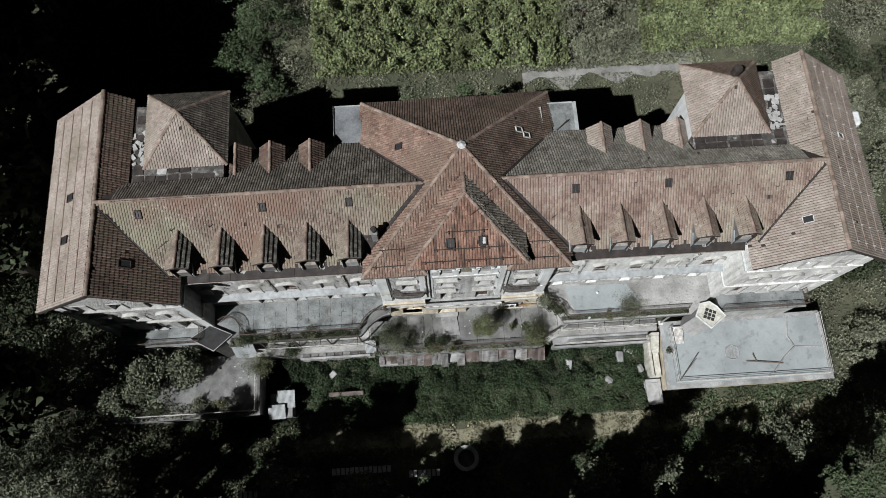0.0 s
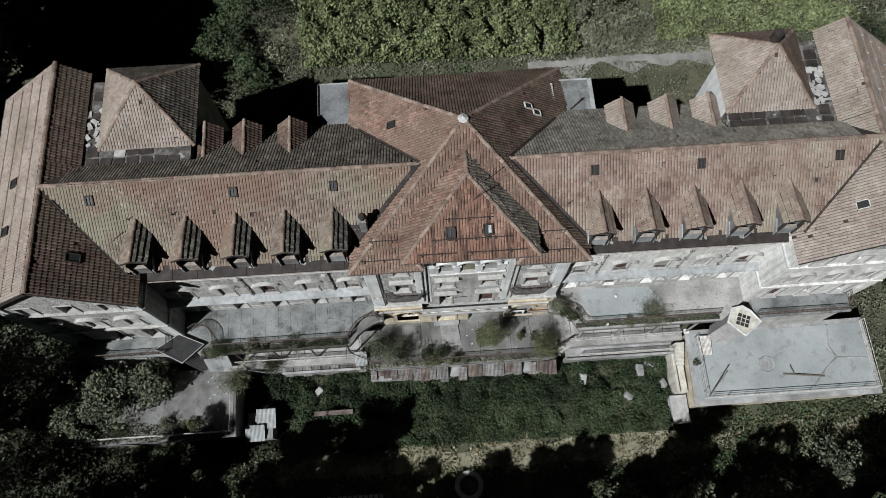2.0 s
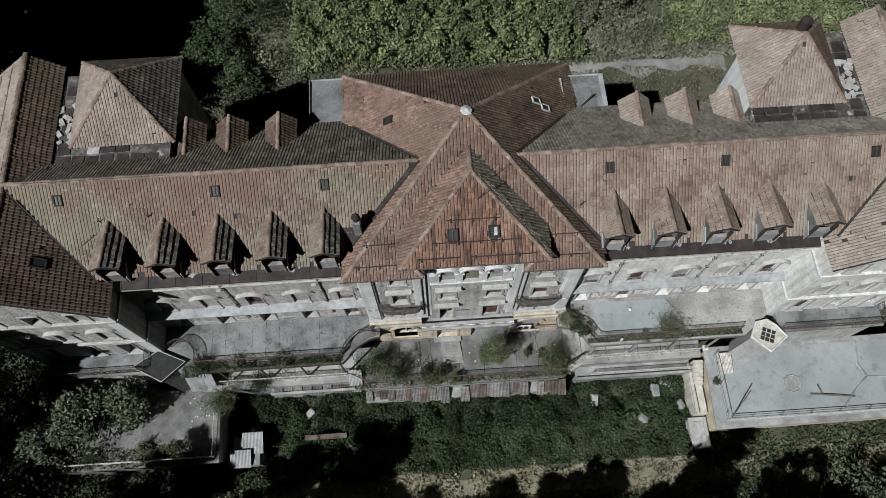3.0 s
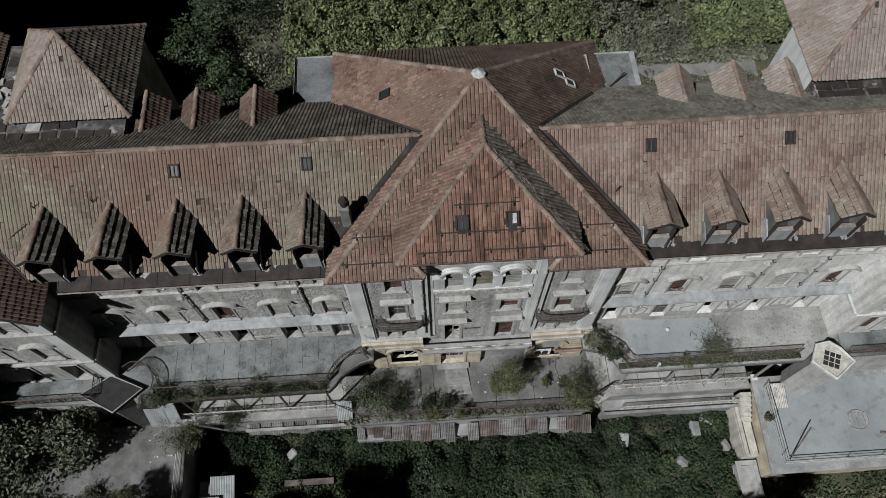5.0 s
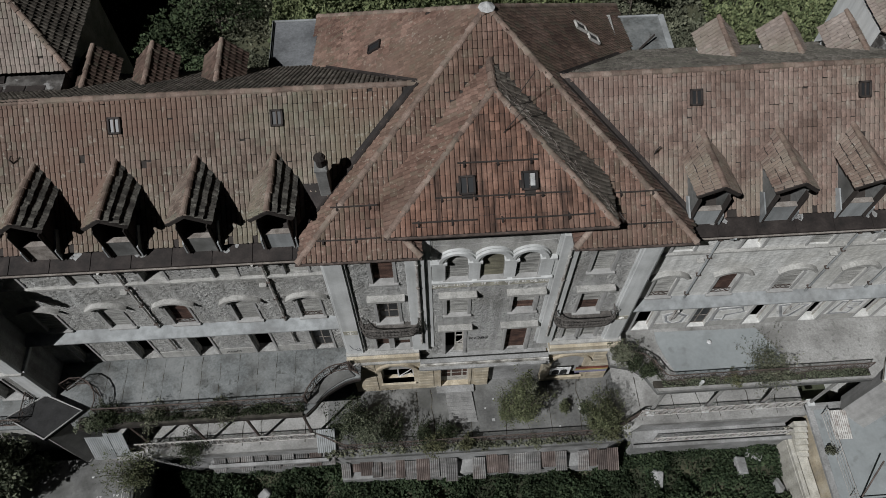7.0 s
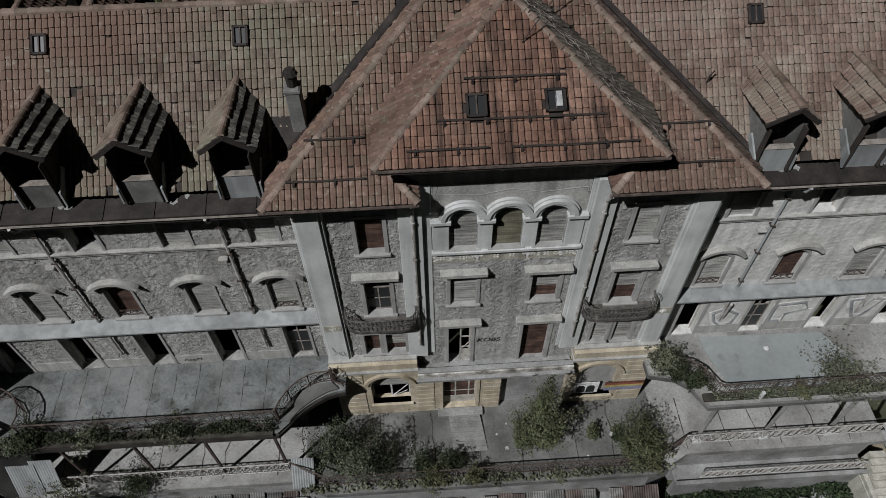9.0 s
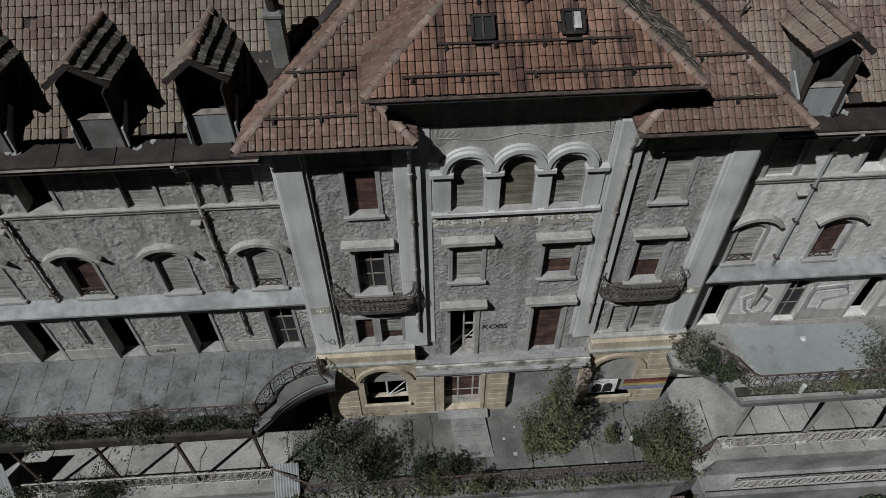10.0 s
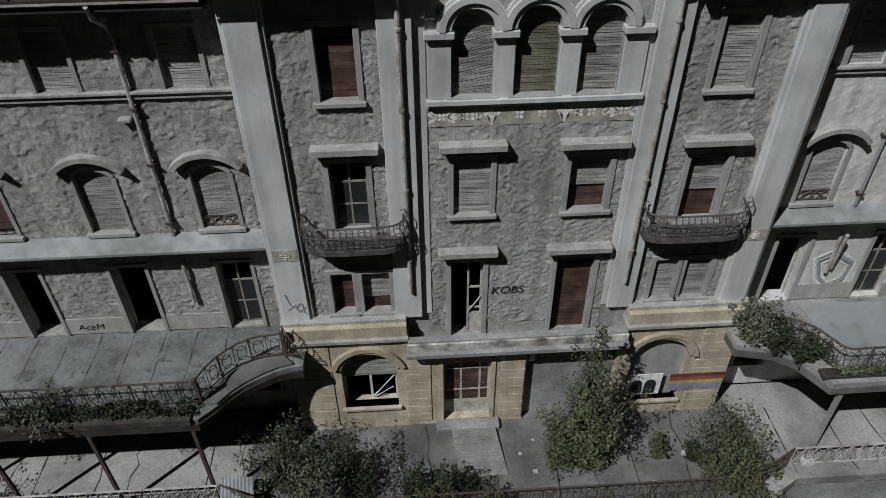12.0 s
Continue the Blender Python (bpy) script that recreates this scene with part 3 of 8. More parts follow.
def rough_coat(parent, y, x0, x1, z0, z1, openings, mat, depth=0.046, step=0.046, label=""):
    """Rough-cast render: a coat of small ridges and hollows standing off a wall that faces the garden, left out at the openings."""
    nx, nz = int((x1 - x0) / step), int((z1 - z0) / step)
    V, F = [], []
    for j in range(nz + 1):
        for i in range(nx + 1):
            x, z = x0 + (x1 - x0) * i / nx, z0 + (z1 - z0) * j / nz
            wx = 0.5 * noise.noise(Vector((x * 1.7, 3.0, z * 1.7)))
            a = noise.noise(Vector((x * 6.0 + 2 * wx, y, z * 8.0 - 2 * wx)))
            b = noise.noise(Vector((x * 3.1, y + 7.0, z * 3.5)))
            h = max(0.0, 1.0 - abs(a) * 3.4) * (0.75 + 0.6 * b) + 0.25 * max(0.0, b)
            V.append((x, y - 0.004 - depth * min(1.0, h), z))
    for j in range(nz):
        for i in range(nx):
            a, b = x0 + (x1 - x0) * (i + 0.5) / nx, z0 + (z1 - z0) * (j + 0.5) / nz
            if any(o[0] - 0.06 < a < o[1] + 0.06 and o[2] - 0.06 < b < o[-1] + 0.06 for o in openings):
                continue
            k = j * (nx + 1) + i
            F.append((k, k + 1, k + nx + 2, k + nx + 1))
    me = bpy.data.meshes.new("rough_coat")
    me.from_pydata(V, [], F)
    me.materials.append(mat)
    me.shade_smooth()
    ob = new("rough_coat", me)
    ob.parent = parent
    ob.matrix_parent_inverse = WORLD_AT[parent].inverted()
    return tagged(ob, label, kind="stuff")


# ---- roofs ----
def inside(px_, py_, poly):
    hit = False
    j = len(poly) - 1
    for i in range(len(poly)):
        (xi, yi), (xj, yj) = poly[i], poly[j]
        if (yi > py_) != (yj > py_) and px_ < (xj - xi) * (py_ - yi) / (yj - yi) + xi:
            hit = not hit
        j = i
    return hit


TILE_W, TILE_L = 0.195, 0.315


def tile_shape(w=TILE_W, l=TILE_L):
    """One interlocking clay tile: rolled edge, flat pan, raised lower lip."""
    prof = [(0.0, -0.004, 0.014), (0.014, 0.030, 0.002), (0.05, 0.044, -0.012), (0.10, 0.037, -0.012), (w - 0.032, 0.024, 0.002), (w - 0.014, -0.004, 0.014)]
    vs = [(u, e, h + 0.036) for u, h, e in prof] + [(u, l, h) for u, h, e in prof] + [(u, e + 0.004, h - 0.004) for u, h, e in prof]
    k = len(prof)
    fs = [(i, i + 1, k + i + 1, k + i) for i in range(k - 1)] + [(2 * k + i, 2 * k + i + 1, i + 1, i) for i in range(k - 1)]
    return vs, fs


def slope(parent, pts, mat, rng, label="", notch=None, pieces=None, missing=(), deck=0.16, shift=0.0):
    """A roof slope: a deck, and rows of clay tiles over it. pieces: a stretch (x0, x1, y0, y1) in which each tile is its own object."""
    pts = [Vector(p) for p in pts]
    nrm = (pts[1] - pts[0]).cross(pts[2] - pts[0]).normalized()
    if nrm.z < 0:
        nrm = -nrm
    u = Vector((0, 0, 1)).cross(nrm).normalized()
    v = nrm.cross(u)
    o = pts[0]
    flat = [((p - o).dot(u), (p - o).dot(v)) for p in pts]
    u0, u1 = min(p[0] for p in flat), max(p[0] for p in flat)
    v0, v1 = min(p[1] for p in flat), max(p[1] for p in flat)
    g = Geo()
    g.slab([p - nrm * 0.012 for p in pts], deck)
    roof = part("roof_slope", g, TIMBER, parent, label)
    vs, fs = tile_shape()
    V, F, single = [], [], []
    turn = Matrix((u, v, nrm)).transposed().to_4x4()
    rows_, cols = int((v1 - v0) / TILE_L) + 1, int((u1 - u0) / TILE_W) + 1
    for j in range(rows_):
        for i in range(cols):
            a, c = u0 + i * TILE_W + shift, v0 + j * TILE_L
            if not inside(a + TILE_W / 2, c + TILE_L * 0.5, flat):
                continue
            p = o + u * a + v * c
            mid = p + u * TILE_W / 2 + v * TILE_L / 2
            if notch and notch(mid):
                continue
            if any((mid - Vector(q)).length < r for q, r in missing):
                continue
            if rng.random() < 0.002:
                continue
            slip, sk = rng.gauss(0, 0.009), rng.gauss(0, 0.008)
            if rng.random() < 0.012:
                slip, sk = rng.uniform(-0.09, 0.0), rng.uniform(-0.09, 0.09)
            lift = rng.uniform(0.0, 0.012)
            m = Matrix.Translation(p + v * slip + nrm * lift) @ turn @ Matrix.Rotation(sk, 4, "Z")
            if pieces and len(single) < 300 and pieces[0] < mid.x < pieces[1] and pieces[2] < mid.y < pieces[3]:
                single.append(m)
                continue
            k = len(V)
            for q in vs:
                w = m @ Vector(q)
                V.append((w.x, w.y, w.z))
            F += [tuple(k + n for n in f) for f in fs]
    if V:
        me = bpy.data.meshes.new("roof_tiles")
        me.from_pydata(V, [], F)
        me.materials.append(mat)
        ob = new("roof_tiles", me)
        ob.parent = roof
        tagged(ob, kind="stuff")
    if single:
        me = bpy.data.meshes.new("roof_tile")
        me.from_pydata(vs, [], fs)
        me.materials.append(PIECE_TILE)
        for m in single:
            ob = new("roof_tile", me)
            ob.parent = roof
            ob.matrix_basis = m
    return roof


def ridge_caps(parent, a, b, rng, r=0.15, label=""):
    """Half-round tiles along a ridge or hip, each lapping the one below."""
    a, b = Vector(a), Vector(b)
    n = max(2, int((b - a).length / 0.40))
    d = (b - a).normalized()
    s = d.cross(Vector((0, 0, 1))).normalized()
    up = s.cross(d)
    g = Geo()
    for i in range(n):
        p = a + (b - a) * i / n
        q = a + (b - a) * (i + 1.12) / n
        k = rng.uniform(-0.015, 0.015)
        ra, rb = r * rng.uniform(1.14, 1.28), r * rng.uniform(0.9, 0.98)
        vs, fs = [], []
        for e, rr in ((p, ra), (q, rb)):
            for t in range(7):
                an = math.pi * t / 6
                vs.append(tuple(e + s * (math.cos(an) * rr + k) + up * (math.sin(an) * rr * 0.9 - 0.03)))
        fs = [(t, t + 1, t + 8, t + 7) for t in range(6)] + [tuple(range(6, -1, -1)), tuple(range(7, 14))]
        g.add(vs, fs)
    return part("ridge_tiles", g, RIDGE, parent, label)
PIECE_TILE = TILE_FRONT


def railing(owner, path, z, h=0.95, pitch=0.42, mat=None, bay=1.7, style="scroll", post_r=0.025):
    """Ironwork along a line on plan: rails, posts and a panel of scrolls in each bay."""
    mat = mat or IRON
    pts = [Vector((*p, 0)) for p in path]
    lens = [0.0]
    for a, b in zip(pts, pts[1:]):
        lens.append(lens[-1] + (b - a).length)
    total = lens[-1]

    def on(s):
        s = min(max(s, 0.0), total)
        for i in range(len(pts) - 1):
            if s <= lens[i + 1] + 1e-6:
                k = (s - lens[i]) / max(1e-6, lens[i + 1] - lens[i])
                return pts[i].lerp(pts[i + 1], k)
        return pts[-1]

    for name, zz, r in (("top_rail", z + h, 0.035), ("bottom_rail", z + 0.1, 0.025)):
        g = Geo()
        g.tube([(p.x, p.y, zz) for p in pts], r, 6)
        part(name, g, mat, owner)
    nb = max(1, round(total / bay))
    for k in range(nb + 1):
        p = on(total * k / nb)
        g = Geo()
        g.tube([(p.x, p.y, z - 0.02), (p.x, p.y, z + h + 0.05)], post_r, 6)
        part("post", g, mat, owner)
    if style == "bars":
        for k, f in ((1, 0.4), (2, 0.7)):
            g = Geo()
            g.tube([(p.x, p.y, z + h * f) for p in pts], 0.018, 5)
            part("middle_rail", g, mat, owner)
        return
    for b in range(nb):
        g = Geo()
        s0, s1 = total * b / nb, total * (b + 1) / nb
        n = max(1, round((s1 - s0) / pitch))
        for k in range(n):
            a, c = s0 + (s1 - s0) * k / n, s0 + (s1 - s0) * (k + 1) / n
            w = c - a

            def q(fx, fz):
                e = on(a + w * fx)
                return (e.x, e.y, z + 0.1 + (h - 0.1) * fz)
            if style == "scroll":
                g.tube([q(0, 0), q(0.18, 0.22), q(0.5, 0.32), q(0.82, 0.22), q(1, 0)], 0.014, 4)
                g.tube([q(0.0, 1), q(0.2, 0.72), q(0.5, 0.62), q(0.8, 0.72), q(1, 1)], 0.014, 4)
                g.tube([q(0.5 + 0.3 * math.cos(t * 0.785), 0.5 + 0.34 * math.sin(t * 0.785)) for t in range(8)], 0.014, 4, closed=True)
                g.tube([q(0, 0), q(0, 1)], 0.012, 4)
            else:
                g.tube([q(0, 0), q(1, 1)], 0.02, 4)
                g.tube([q(0, 1), q(1, 0)], 0.02, 4)
                g.tube([q(0.5 + 0.28 * math.cos(t * 1.047), 0.5 + 0.3 * math.sin(t * 1.047)) for t in range(6)], 0.018, 4, closed=True)
        part("scroll_panel", g, mat, owner, kind="stuff")

# ---- the hotel ----
XC = 2.4
hotel = thing("grand_hotel", (XC, 20, 0), "derelict four-storey grand hotel in grey stucco with red clay tile roofs", "building")
rt = random.Random(11)
WALL_Y, WING_Y, BASE_Y = 14.78, 15.40, 14.32
PAV_F = 13.60

# central block, upper storeys
C_OPEN = [
    ((0.39, 1.35, 12.10, 13.80, 14.28), "broken", ""), ((1.88, 2.88, 12.10, 13.82, 14.32), "olive", ""), ((3.42, 4.38, 12.10, 13.80, 14.28), "blind", ""),
    ((0.43, 1.41, 8.56, 10.32), "blind", "flat"), ((3.52, 4.56, 8.54, 10.28), "half", "flat"),
    ((0.36, 1.30, 3.80, 6.86), "ajar", "flat"), ((3.46, 4.56, 3.80, 6.84), "dark", "flat"),
    ((-2.76, -1.86, 12.08, 13.95), "dark", ""), ((6.72, 7.62, 12.06, 13.95), "blind", ""),
    ((-2.80, -1.84, 8.16, 10.36), "casement", "flat"), ((6.70, 7.72, 8.05, 10.22), "half", "flat"),
    ((-3.14, -2.52, 5.08, 6.62), "dark", ""), ((-2.24, -1.46, 5.06, 6.60), "low", ""),
    ((6.42, 7.10, 5.06, 6.60), "blind", ""), ((7.36, 8.10, 5.06, 6.60), "blind", ""),
]
m_c = at(0, WALL_Y)
wall("wall", hotel, m_c, -4.65, 9.45, 3.6, 15.6, [o[0] for o in C_OPEN], STUCCO, label="rough grey stucco facade")
wall("wall", hotel, m_c, -1.85, 6.7, 15.6, 17.05, [], STUCCO)
for i, (o, style, hood) in enumerate(C_OPEN):
    window(hotel, m_c, o, style, hood, sill=o[2] > 5 or False, rng=random.Random(i), trim=0.11 if len(o) > 4 else 0.15)

for xa, xb, za, zb in ((-3.80, -1.30, 4.98, 15.4), (-0.24, 5.0, 4.34, 11.32), (5.88, 8.54, 4.98, 15.4)):
    rough_coat(hotel, WALL_Y, xa, xb, za, zb, [o[0] for o in C_OPEN], STUCCO, label="rough-cast grey stucco in small ridges")

# pilasters, inner strips, string courses
for x0, x1 in ((-4.78, -3.78), (8.52, 9.50)):
    g = Geo()
    g.box(x0 + 0.10, x1 - 0.10, WALL_Y - 0.22, WALL_Y + 0.2, 4.9, 15.45, 0.02)
    g.box(x0, x1, WALL_Y - 0.14, WALL_Y + 0.2, 4.9, 15.45, 0.02)
    pil = part("pilaster", g, PLASTER, hotel, "smooth pale plaster corner pilaster")
    g = Geo()
    g.box(x0 + 0.16, x1 - 0.16, WALL_Y - 0.235, WALL_Y - 0.2, 7.35, 7.75)
    part("panel", g, FRIEZE, pil, "small ochre painted panel")
    g = Geo()
    for k, (dx, dz) in enumerate(((-0.12, 0), (0.12, 0), (0, 0.1), (0, -0.1), (0, 0))):
        g.ring((x0 + x1) / 2 + dx * 0.8, 7.55 + dz * 0.8, 0.05, WALL_Y - 0.245, 0.014, 6)
    part("motif", g, MOTIF, pil, kind="stuff")
for x0, x1 in ((-1.32, -0.52), (5.12, 5.90)):
    g = Geo()
    g.box(x0, x1, WALL_Y - 0.2, WALL_Y + 0.1, 4.9, 15.45, 0.015)
    part("pilaster", g, PLASTER, hotel)
for x0, x1 in ((-0.52, -0.22), (4.98, 5.12)):
    g = Geo()
    g.box(x0, x1, WALL_Y - 0.05, WALL_Y + 0.1, 4.9, 15.45, 0.015)
    part("pilaster", g, PLASTER, hotel)
# smooth plaster face round the loggia arches
wall("wall", hotel, at(0, WALL_Y - 0.016), -0.22, 5.0, 12.08, 15.40, [o[0] for o in C_OPEN[:3]], HOOD, 0.013, "smooth plaster loggia face")
# loggia ledge, frieze, piers, imposts, arch mouldings
g = Geo()
g.box(-0.24, 5.05, WALL_Y - 0.20, WALL_Y, 11.94, 12.08, 0.015)
g.box(-0.24, 5.05, WALL_Y - 0.10, WALL_Y, 11.84, 11.94)
part("ledge", g, PLASTER, hotel, "moulded plaster ledge under the loggia")
g = Geo()
g.box(-0.22, 5.02, WALL_Y - 0.03, WALL_Y, 11.30, 11.80)
frieze = part("frieze", g, FRIEZE, hotel, "ochre frieze painted with pale flowers")
g = Geo()
yy = WALL_Y - 0.036


def petal(cx, cz, a, ln, w):
    """A lens-shaped painted leaf, from its root outward."""
    e, f = (math.cos(a), math.sin(a)), (-math.sin(a), math.cos(a))
    pts = [(cx + e[0] * ln * q + f[0] * w * k, cz + e[1] * ln * q + f[1] * w * k) for q, k in ((0, 0), (0.3, 0.4), (0.65, 0.5), (1, 0), (0.65, -0.5), (0.3, -0.4))]
    g.add([(x, yy, z) for x, z in pts] + [(x, yy + 0.006, z) for x, z in pts], [tuple(range(6)), tuple(range(11, 5, -1))] + [(q, (q + 1) % 6, 6 + (q + 1) % 6, 6 + q) for q in range(6)])


for cx in (0.13, 0.70, 0.96, 2.06, 2.62, 3.55, 3.86, 4.66):
    for k in range(4):
        petal(cx + 0.02 * math.cos(0.785 + k * 1.571), 11.56 + 0.02 * math.sin(0.785 + k * 1.571), 0.785 + k * 1.571, 0.12, 0.085)
for cx in (1.38, 3.20):
    g.box(cx - 0.03, cx + 0.03, yy - 0.002, yy + 0.02, 11.31, 11.79)
    for s in (-1, 1):
        for k, q in enumerate((1.45, 1.22, 0.98)):
            petal(cx + s * 0.035, 11.34 + 0.03 * k, math.pi / 2 - s * (math.pi / 2 - q), 0.44 - 0.05 * k, 0.06)
for cx, s in ((0.13, -1), (0.13, 1), (4.66, -1), (4.66, 1)):
    for q, ln in ((0.9, 0.26), (0.45, 0.30), (-0.1, 0.34), (-0.6, 0.28)):
        if -0.2 < cx + s * ln < 5.0:
            petal(cx + s * 0.11, 11.55, q if s > 0 else math.pi - q, ln, 0.10)
for cx, s in ((0.52, 1), (1.15, -1), (3.42, 1), (4.1, 1)):
    for q, ln in ((0.7, 0.2), (-0.5, 0.2)):
        petal(cx, 11.54, q if s > 0 else math.pi - q, ln, 0.05)
part("motif", g, MOTIF, frieze, "pale painted flowers and scrolls", kind="stuff")
for x0, x1 in ((-0.22, 0.39), (1.35, 1.88), (2.88, 3.42), (4.38, 5.0)):
    g = Geo()
    g.box(x0 + 0.02, x1 - 0.02, WALL_Y - 0.10, WALL_Y + 0.05, 12.08, 13.62, 0.012)
    pier = part("pier", g, PLASTER, hotel, "smooth plaster loggia pier")
    g = Geo()
    g.box(x0 - 0.05, x1 + 0.05, WALL_Y - 0.24, WALL_Y + 0.05, 13.62, 13.78, 0.015)
    part("impost", g, PLASTER, pier)
for x0, x1, s, c in ((0.39, 1.35, 13.80, 14.28), (1.88, 2.88, 13.82, 14.32), (3.42, 4.38, 13.80, 14.28)):
    g = Geo()
    cz, r, a0 = arc_of(x0, x1, s, c)
    px_ = 0.008 if 1 < x0 < 3 else 0.0
    g.band((x0 + x1) / 2, cz, r + 0.02, r + 0.16, WALL_Y - 0.18 - px_, WALL_Y + 0.02, a0, math.pi - a0, 20)
    g.band((x0 + x1) / 2, cz, r + 0.16, r + 0.30, WALL_Y - 0.25 - px_, WALL_Y + 0.02, a0, math.pi - a0, 20)
    g.band((x0 + x1) / 2, cz, r + 0.30, r + 0.36, WALL_Y - 0.13 - px_, WALL_Y + 0.02, a0, math.pi - a0, 20)
    part("arch_moulding", g, PLASTER, hotel, "bold plaster arch moulding")
g = Geo()
g.tube([(-0.1, WALL_Y - 0.03, 15.0), (1.4, WALL_Y - 0.03, 14.86), (2.38, WALL_Y - 0.03, 15.08), (3.4, WALL_Y - 0.03, 14.86), (4.9, WALL_Y - 0.03, 15.0)], 0.012, 4)
for k in range(5):
    g.ring(1.9 + 0.24 * k, 15.46, 0.12, WALL_Y - 0.03, 0.012, 8, math.pi, 6.2832)
for s, x in ((1, -0.15), (-1, 4.95)):
    for k in range(6):
        g.tube([(x, WALL_Y - 0.03, 14.6), (x + s * 0.16 * k, WALL_Y - 0.03, 15.4 - 0.05 * k)], 0.007, 4)
part("sgraffito", g, TRIM, hotel, "incised plaster ornament above the loggia")

# ground storey, ochre plaster in courses
B_OPEN = [((-3.18, -1.42, 1.12, 3.0, 3.70), "arch"), ((0.07, 1.62, 0.20, 3.02), "door"), ((6.18, 8.02, 0.72, 2.86, 3.68), "arch")]
m_b = at(0, BASE_Y)
wall("wall", hotel, m_b, -4.72, 2.74, -0.05, 3.72, [o[0] for o in B_OPEN[:2]], YELLOW, 0.5, "ochre plastered ground floor")
wall("wall", hotel, m_b, 5.72, 9.48, -0.05, 3.72, [B_OPEN[2][0]], YELLOW, 0.5, "ochre plastered ground floor")
g = Geo()
g.box(2.742, 5.718, BASE_Y + 0.3, BASE_Y + 0.49, -0.05, 3.7)
part("wall", g, CONCRETE, hotel, "grey wall of the recessed porch")
for q in ((-4.72, -1.06, BASE_Y, WALL_Y + 0.05, 3.722, 4.275), (5.86, 9.48, BASE_Y, WALL_Y + 0.05, 3.722, 4.275),
          (-4.72, -4.32, BASE_Y + 0.502, WING_Y, -0.05, 3.72), (9.08, 9.48, BASE_Y + 0.502, WING_Y, -0.05, 3.72)):
    g = Geo()
    g.box(*q)
    part("wall", g, YELLOW, hotel)
for x0, x1 in ((-4.80, -1.02), (5.80, 9.56)):
    g = Geo()
    g.box(x0, x1, BASE_Y - 0.05, WALL_Y + 0.1, 4.42, 4.86, 0.01)
    part("band", g, YELLOW, hotel, "ochre painted band")
    g = Geo()
    g.box(x0 - 0.04, x1 + 0.04, BASE_Y - 0.16, WALL_Y + 0.1, 4.28, 4.42, 0.015)
    part("ledge", g, HOOD, hotel, "pale plaster ledge")
    g = Geo()
    g.box(x0, x1, BASE_Y + 0.12, WALL_Y + 0.02, 4.86, 5.0, 0.015)
    part("ledge", g, HOOD, hotel)
for row in range(10):
    z0 = 0.22 + row * 0.405
    for x0, x1 in ((-4.72, -3.45), (-1.15, -0.32), (1.92, 2.72), (8.30, 9.48)):
        g = Geo()
        g.box(x0 + 0.01, x1 - 0.01, BASE_Y - 0.035, BASE_Y, z0, z0 + 0.385, 0.01)
        part("course", g, YELLOW, hotel)
for o, kind_ in B_OPEN:
    cx = (o[0] + o[1]) / 2
    if kind_ == "arch":
        cz, r, a0 = arc_of(o[0], o[1], o[3], o[4])
        g = Geo(m_b)
        g.band(cx, cz, r + 0.0, r + 0.14, -0.06, 0.05, a0, math.pi - a0, 18)
        g.band(cx, cz, r + 0.14, r + 0.30, -0.13, 0.05, a0, math.pi - a0, 18)
        w = part("window", g, YELLOW, hotel, "arched ground-floor window with ochre surround")
        s = Geo(m_b)
        s.box(o[0] - 0.1, o[1] + 0.1, -0.12, 0.3, o[2] - 0.12, o[2], 0.012)
        part("sill", s, YELLOW, w)
        if o[0] > 5:
            b = Geo(m_b)
            b.box(o[0], o[1], 0.22, 0.27, o[2], o[4])
            part("board", b, TRIM, w, "grey boarded-up infill")
            continue
        b = Geo(m_b)
        slats(b, o[0], o[1], 2.35, o[4], 0.30, rt)
        part("blind", b, SHUTTER, w, kind="stuff")
        f = Geo(m_b)
        for xa in (o[0], cx - 0.04, o[1] - 0.08):
            f.box(xa, xa + 0.08, 0.36, 0.42, o[2], 2.4)
        f.box(o[0], o[1], 0.36, 0.42, 2.26, 2.36)
        f.tube([(o[0] + 0.9, 0.33, 1.2), (o[1] - 0.1, 0.33, 2.25)], 0.03, 4)
        f.tube([(o[1] - 0.8, 0.32, 1.2), (o[1] - 0.15, 0.32, 1.7)], 0.02, 4)
        part("frame", f, WHITE, w, "broken white window frame")
    else:
        f = Geo(m_b)
        for k in range(4):
            xa = o[0] + (0.0, 0.56, 1.18, o[1] - o[0] - 0.07)[k]
            f.box(xa, xa + 0.07, 0.30, 0.36, o[2], o[3])
        for za in (o[2], o[2] + 0.6, o[2] + 1.15, o[2] + 2.2, o[3] - 0.08):
            f.box(o[0], o[1], 0.304, 0.356, za, za + 0.07)
        p = Geo(m_b)
        p.box(o[0] + 0.02, o[1] - 0.02, 0.31, 0.345, o[2], o[2] + 0.6)
        dr = part("door", p, PALEWOOD, hotel, "entrance door with flaking pale frame and brown boards")
        part("frame", f, PALEWOOD, dr)
        for xa in (o[0] - 0.14, o[1]):
            g = Geo(m_b)
            g.box(xa, xa + 0.14, -0.05, 0.002, o[2], o[3], 0.008)
            part("jamb", g, YELLOW, dr)
        p = Geo(m_b)
        p.box(o[0], o[1], 0.325, 0.335, o[2] + 0.5, o[3])
        part("pane", p, DIRTYGLASS, dr)
        for k in range(6):
            p = Geo(m_b)
            p.box(o[0] + 0.02, o[1] - 0.02, 0.312, 0.324, o[2] + 0.66 + 0.33 * k, o[2] + 0.96 + 0.33 * k)
            part("board", p, BROWNWOOD, dr)
# long balcony over the entrance, on brackets
g = Geo()
g.box(-1.0, 5.76, 14.0, WALL_Y + 0.05, 3.73, 3.86, 0.01)
bal = part("balcony", g, CONCRETE, hotel, "long concrete balcony ledge with a low parapet over the entrance")
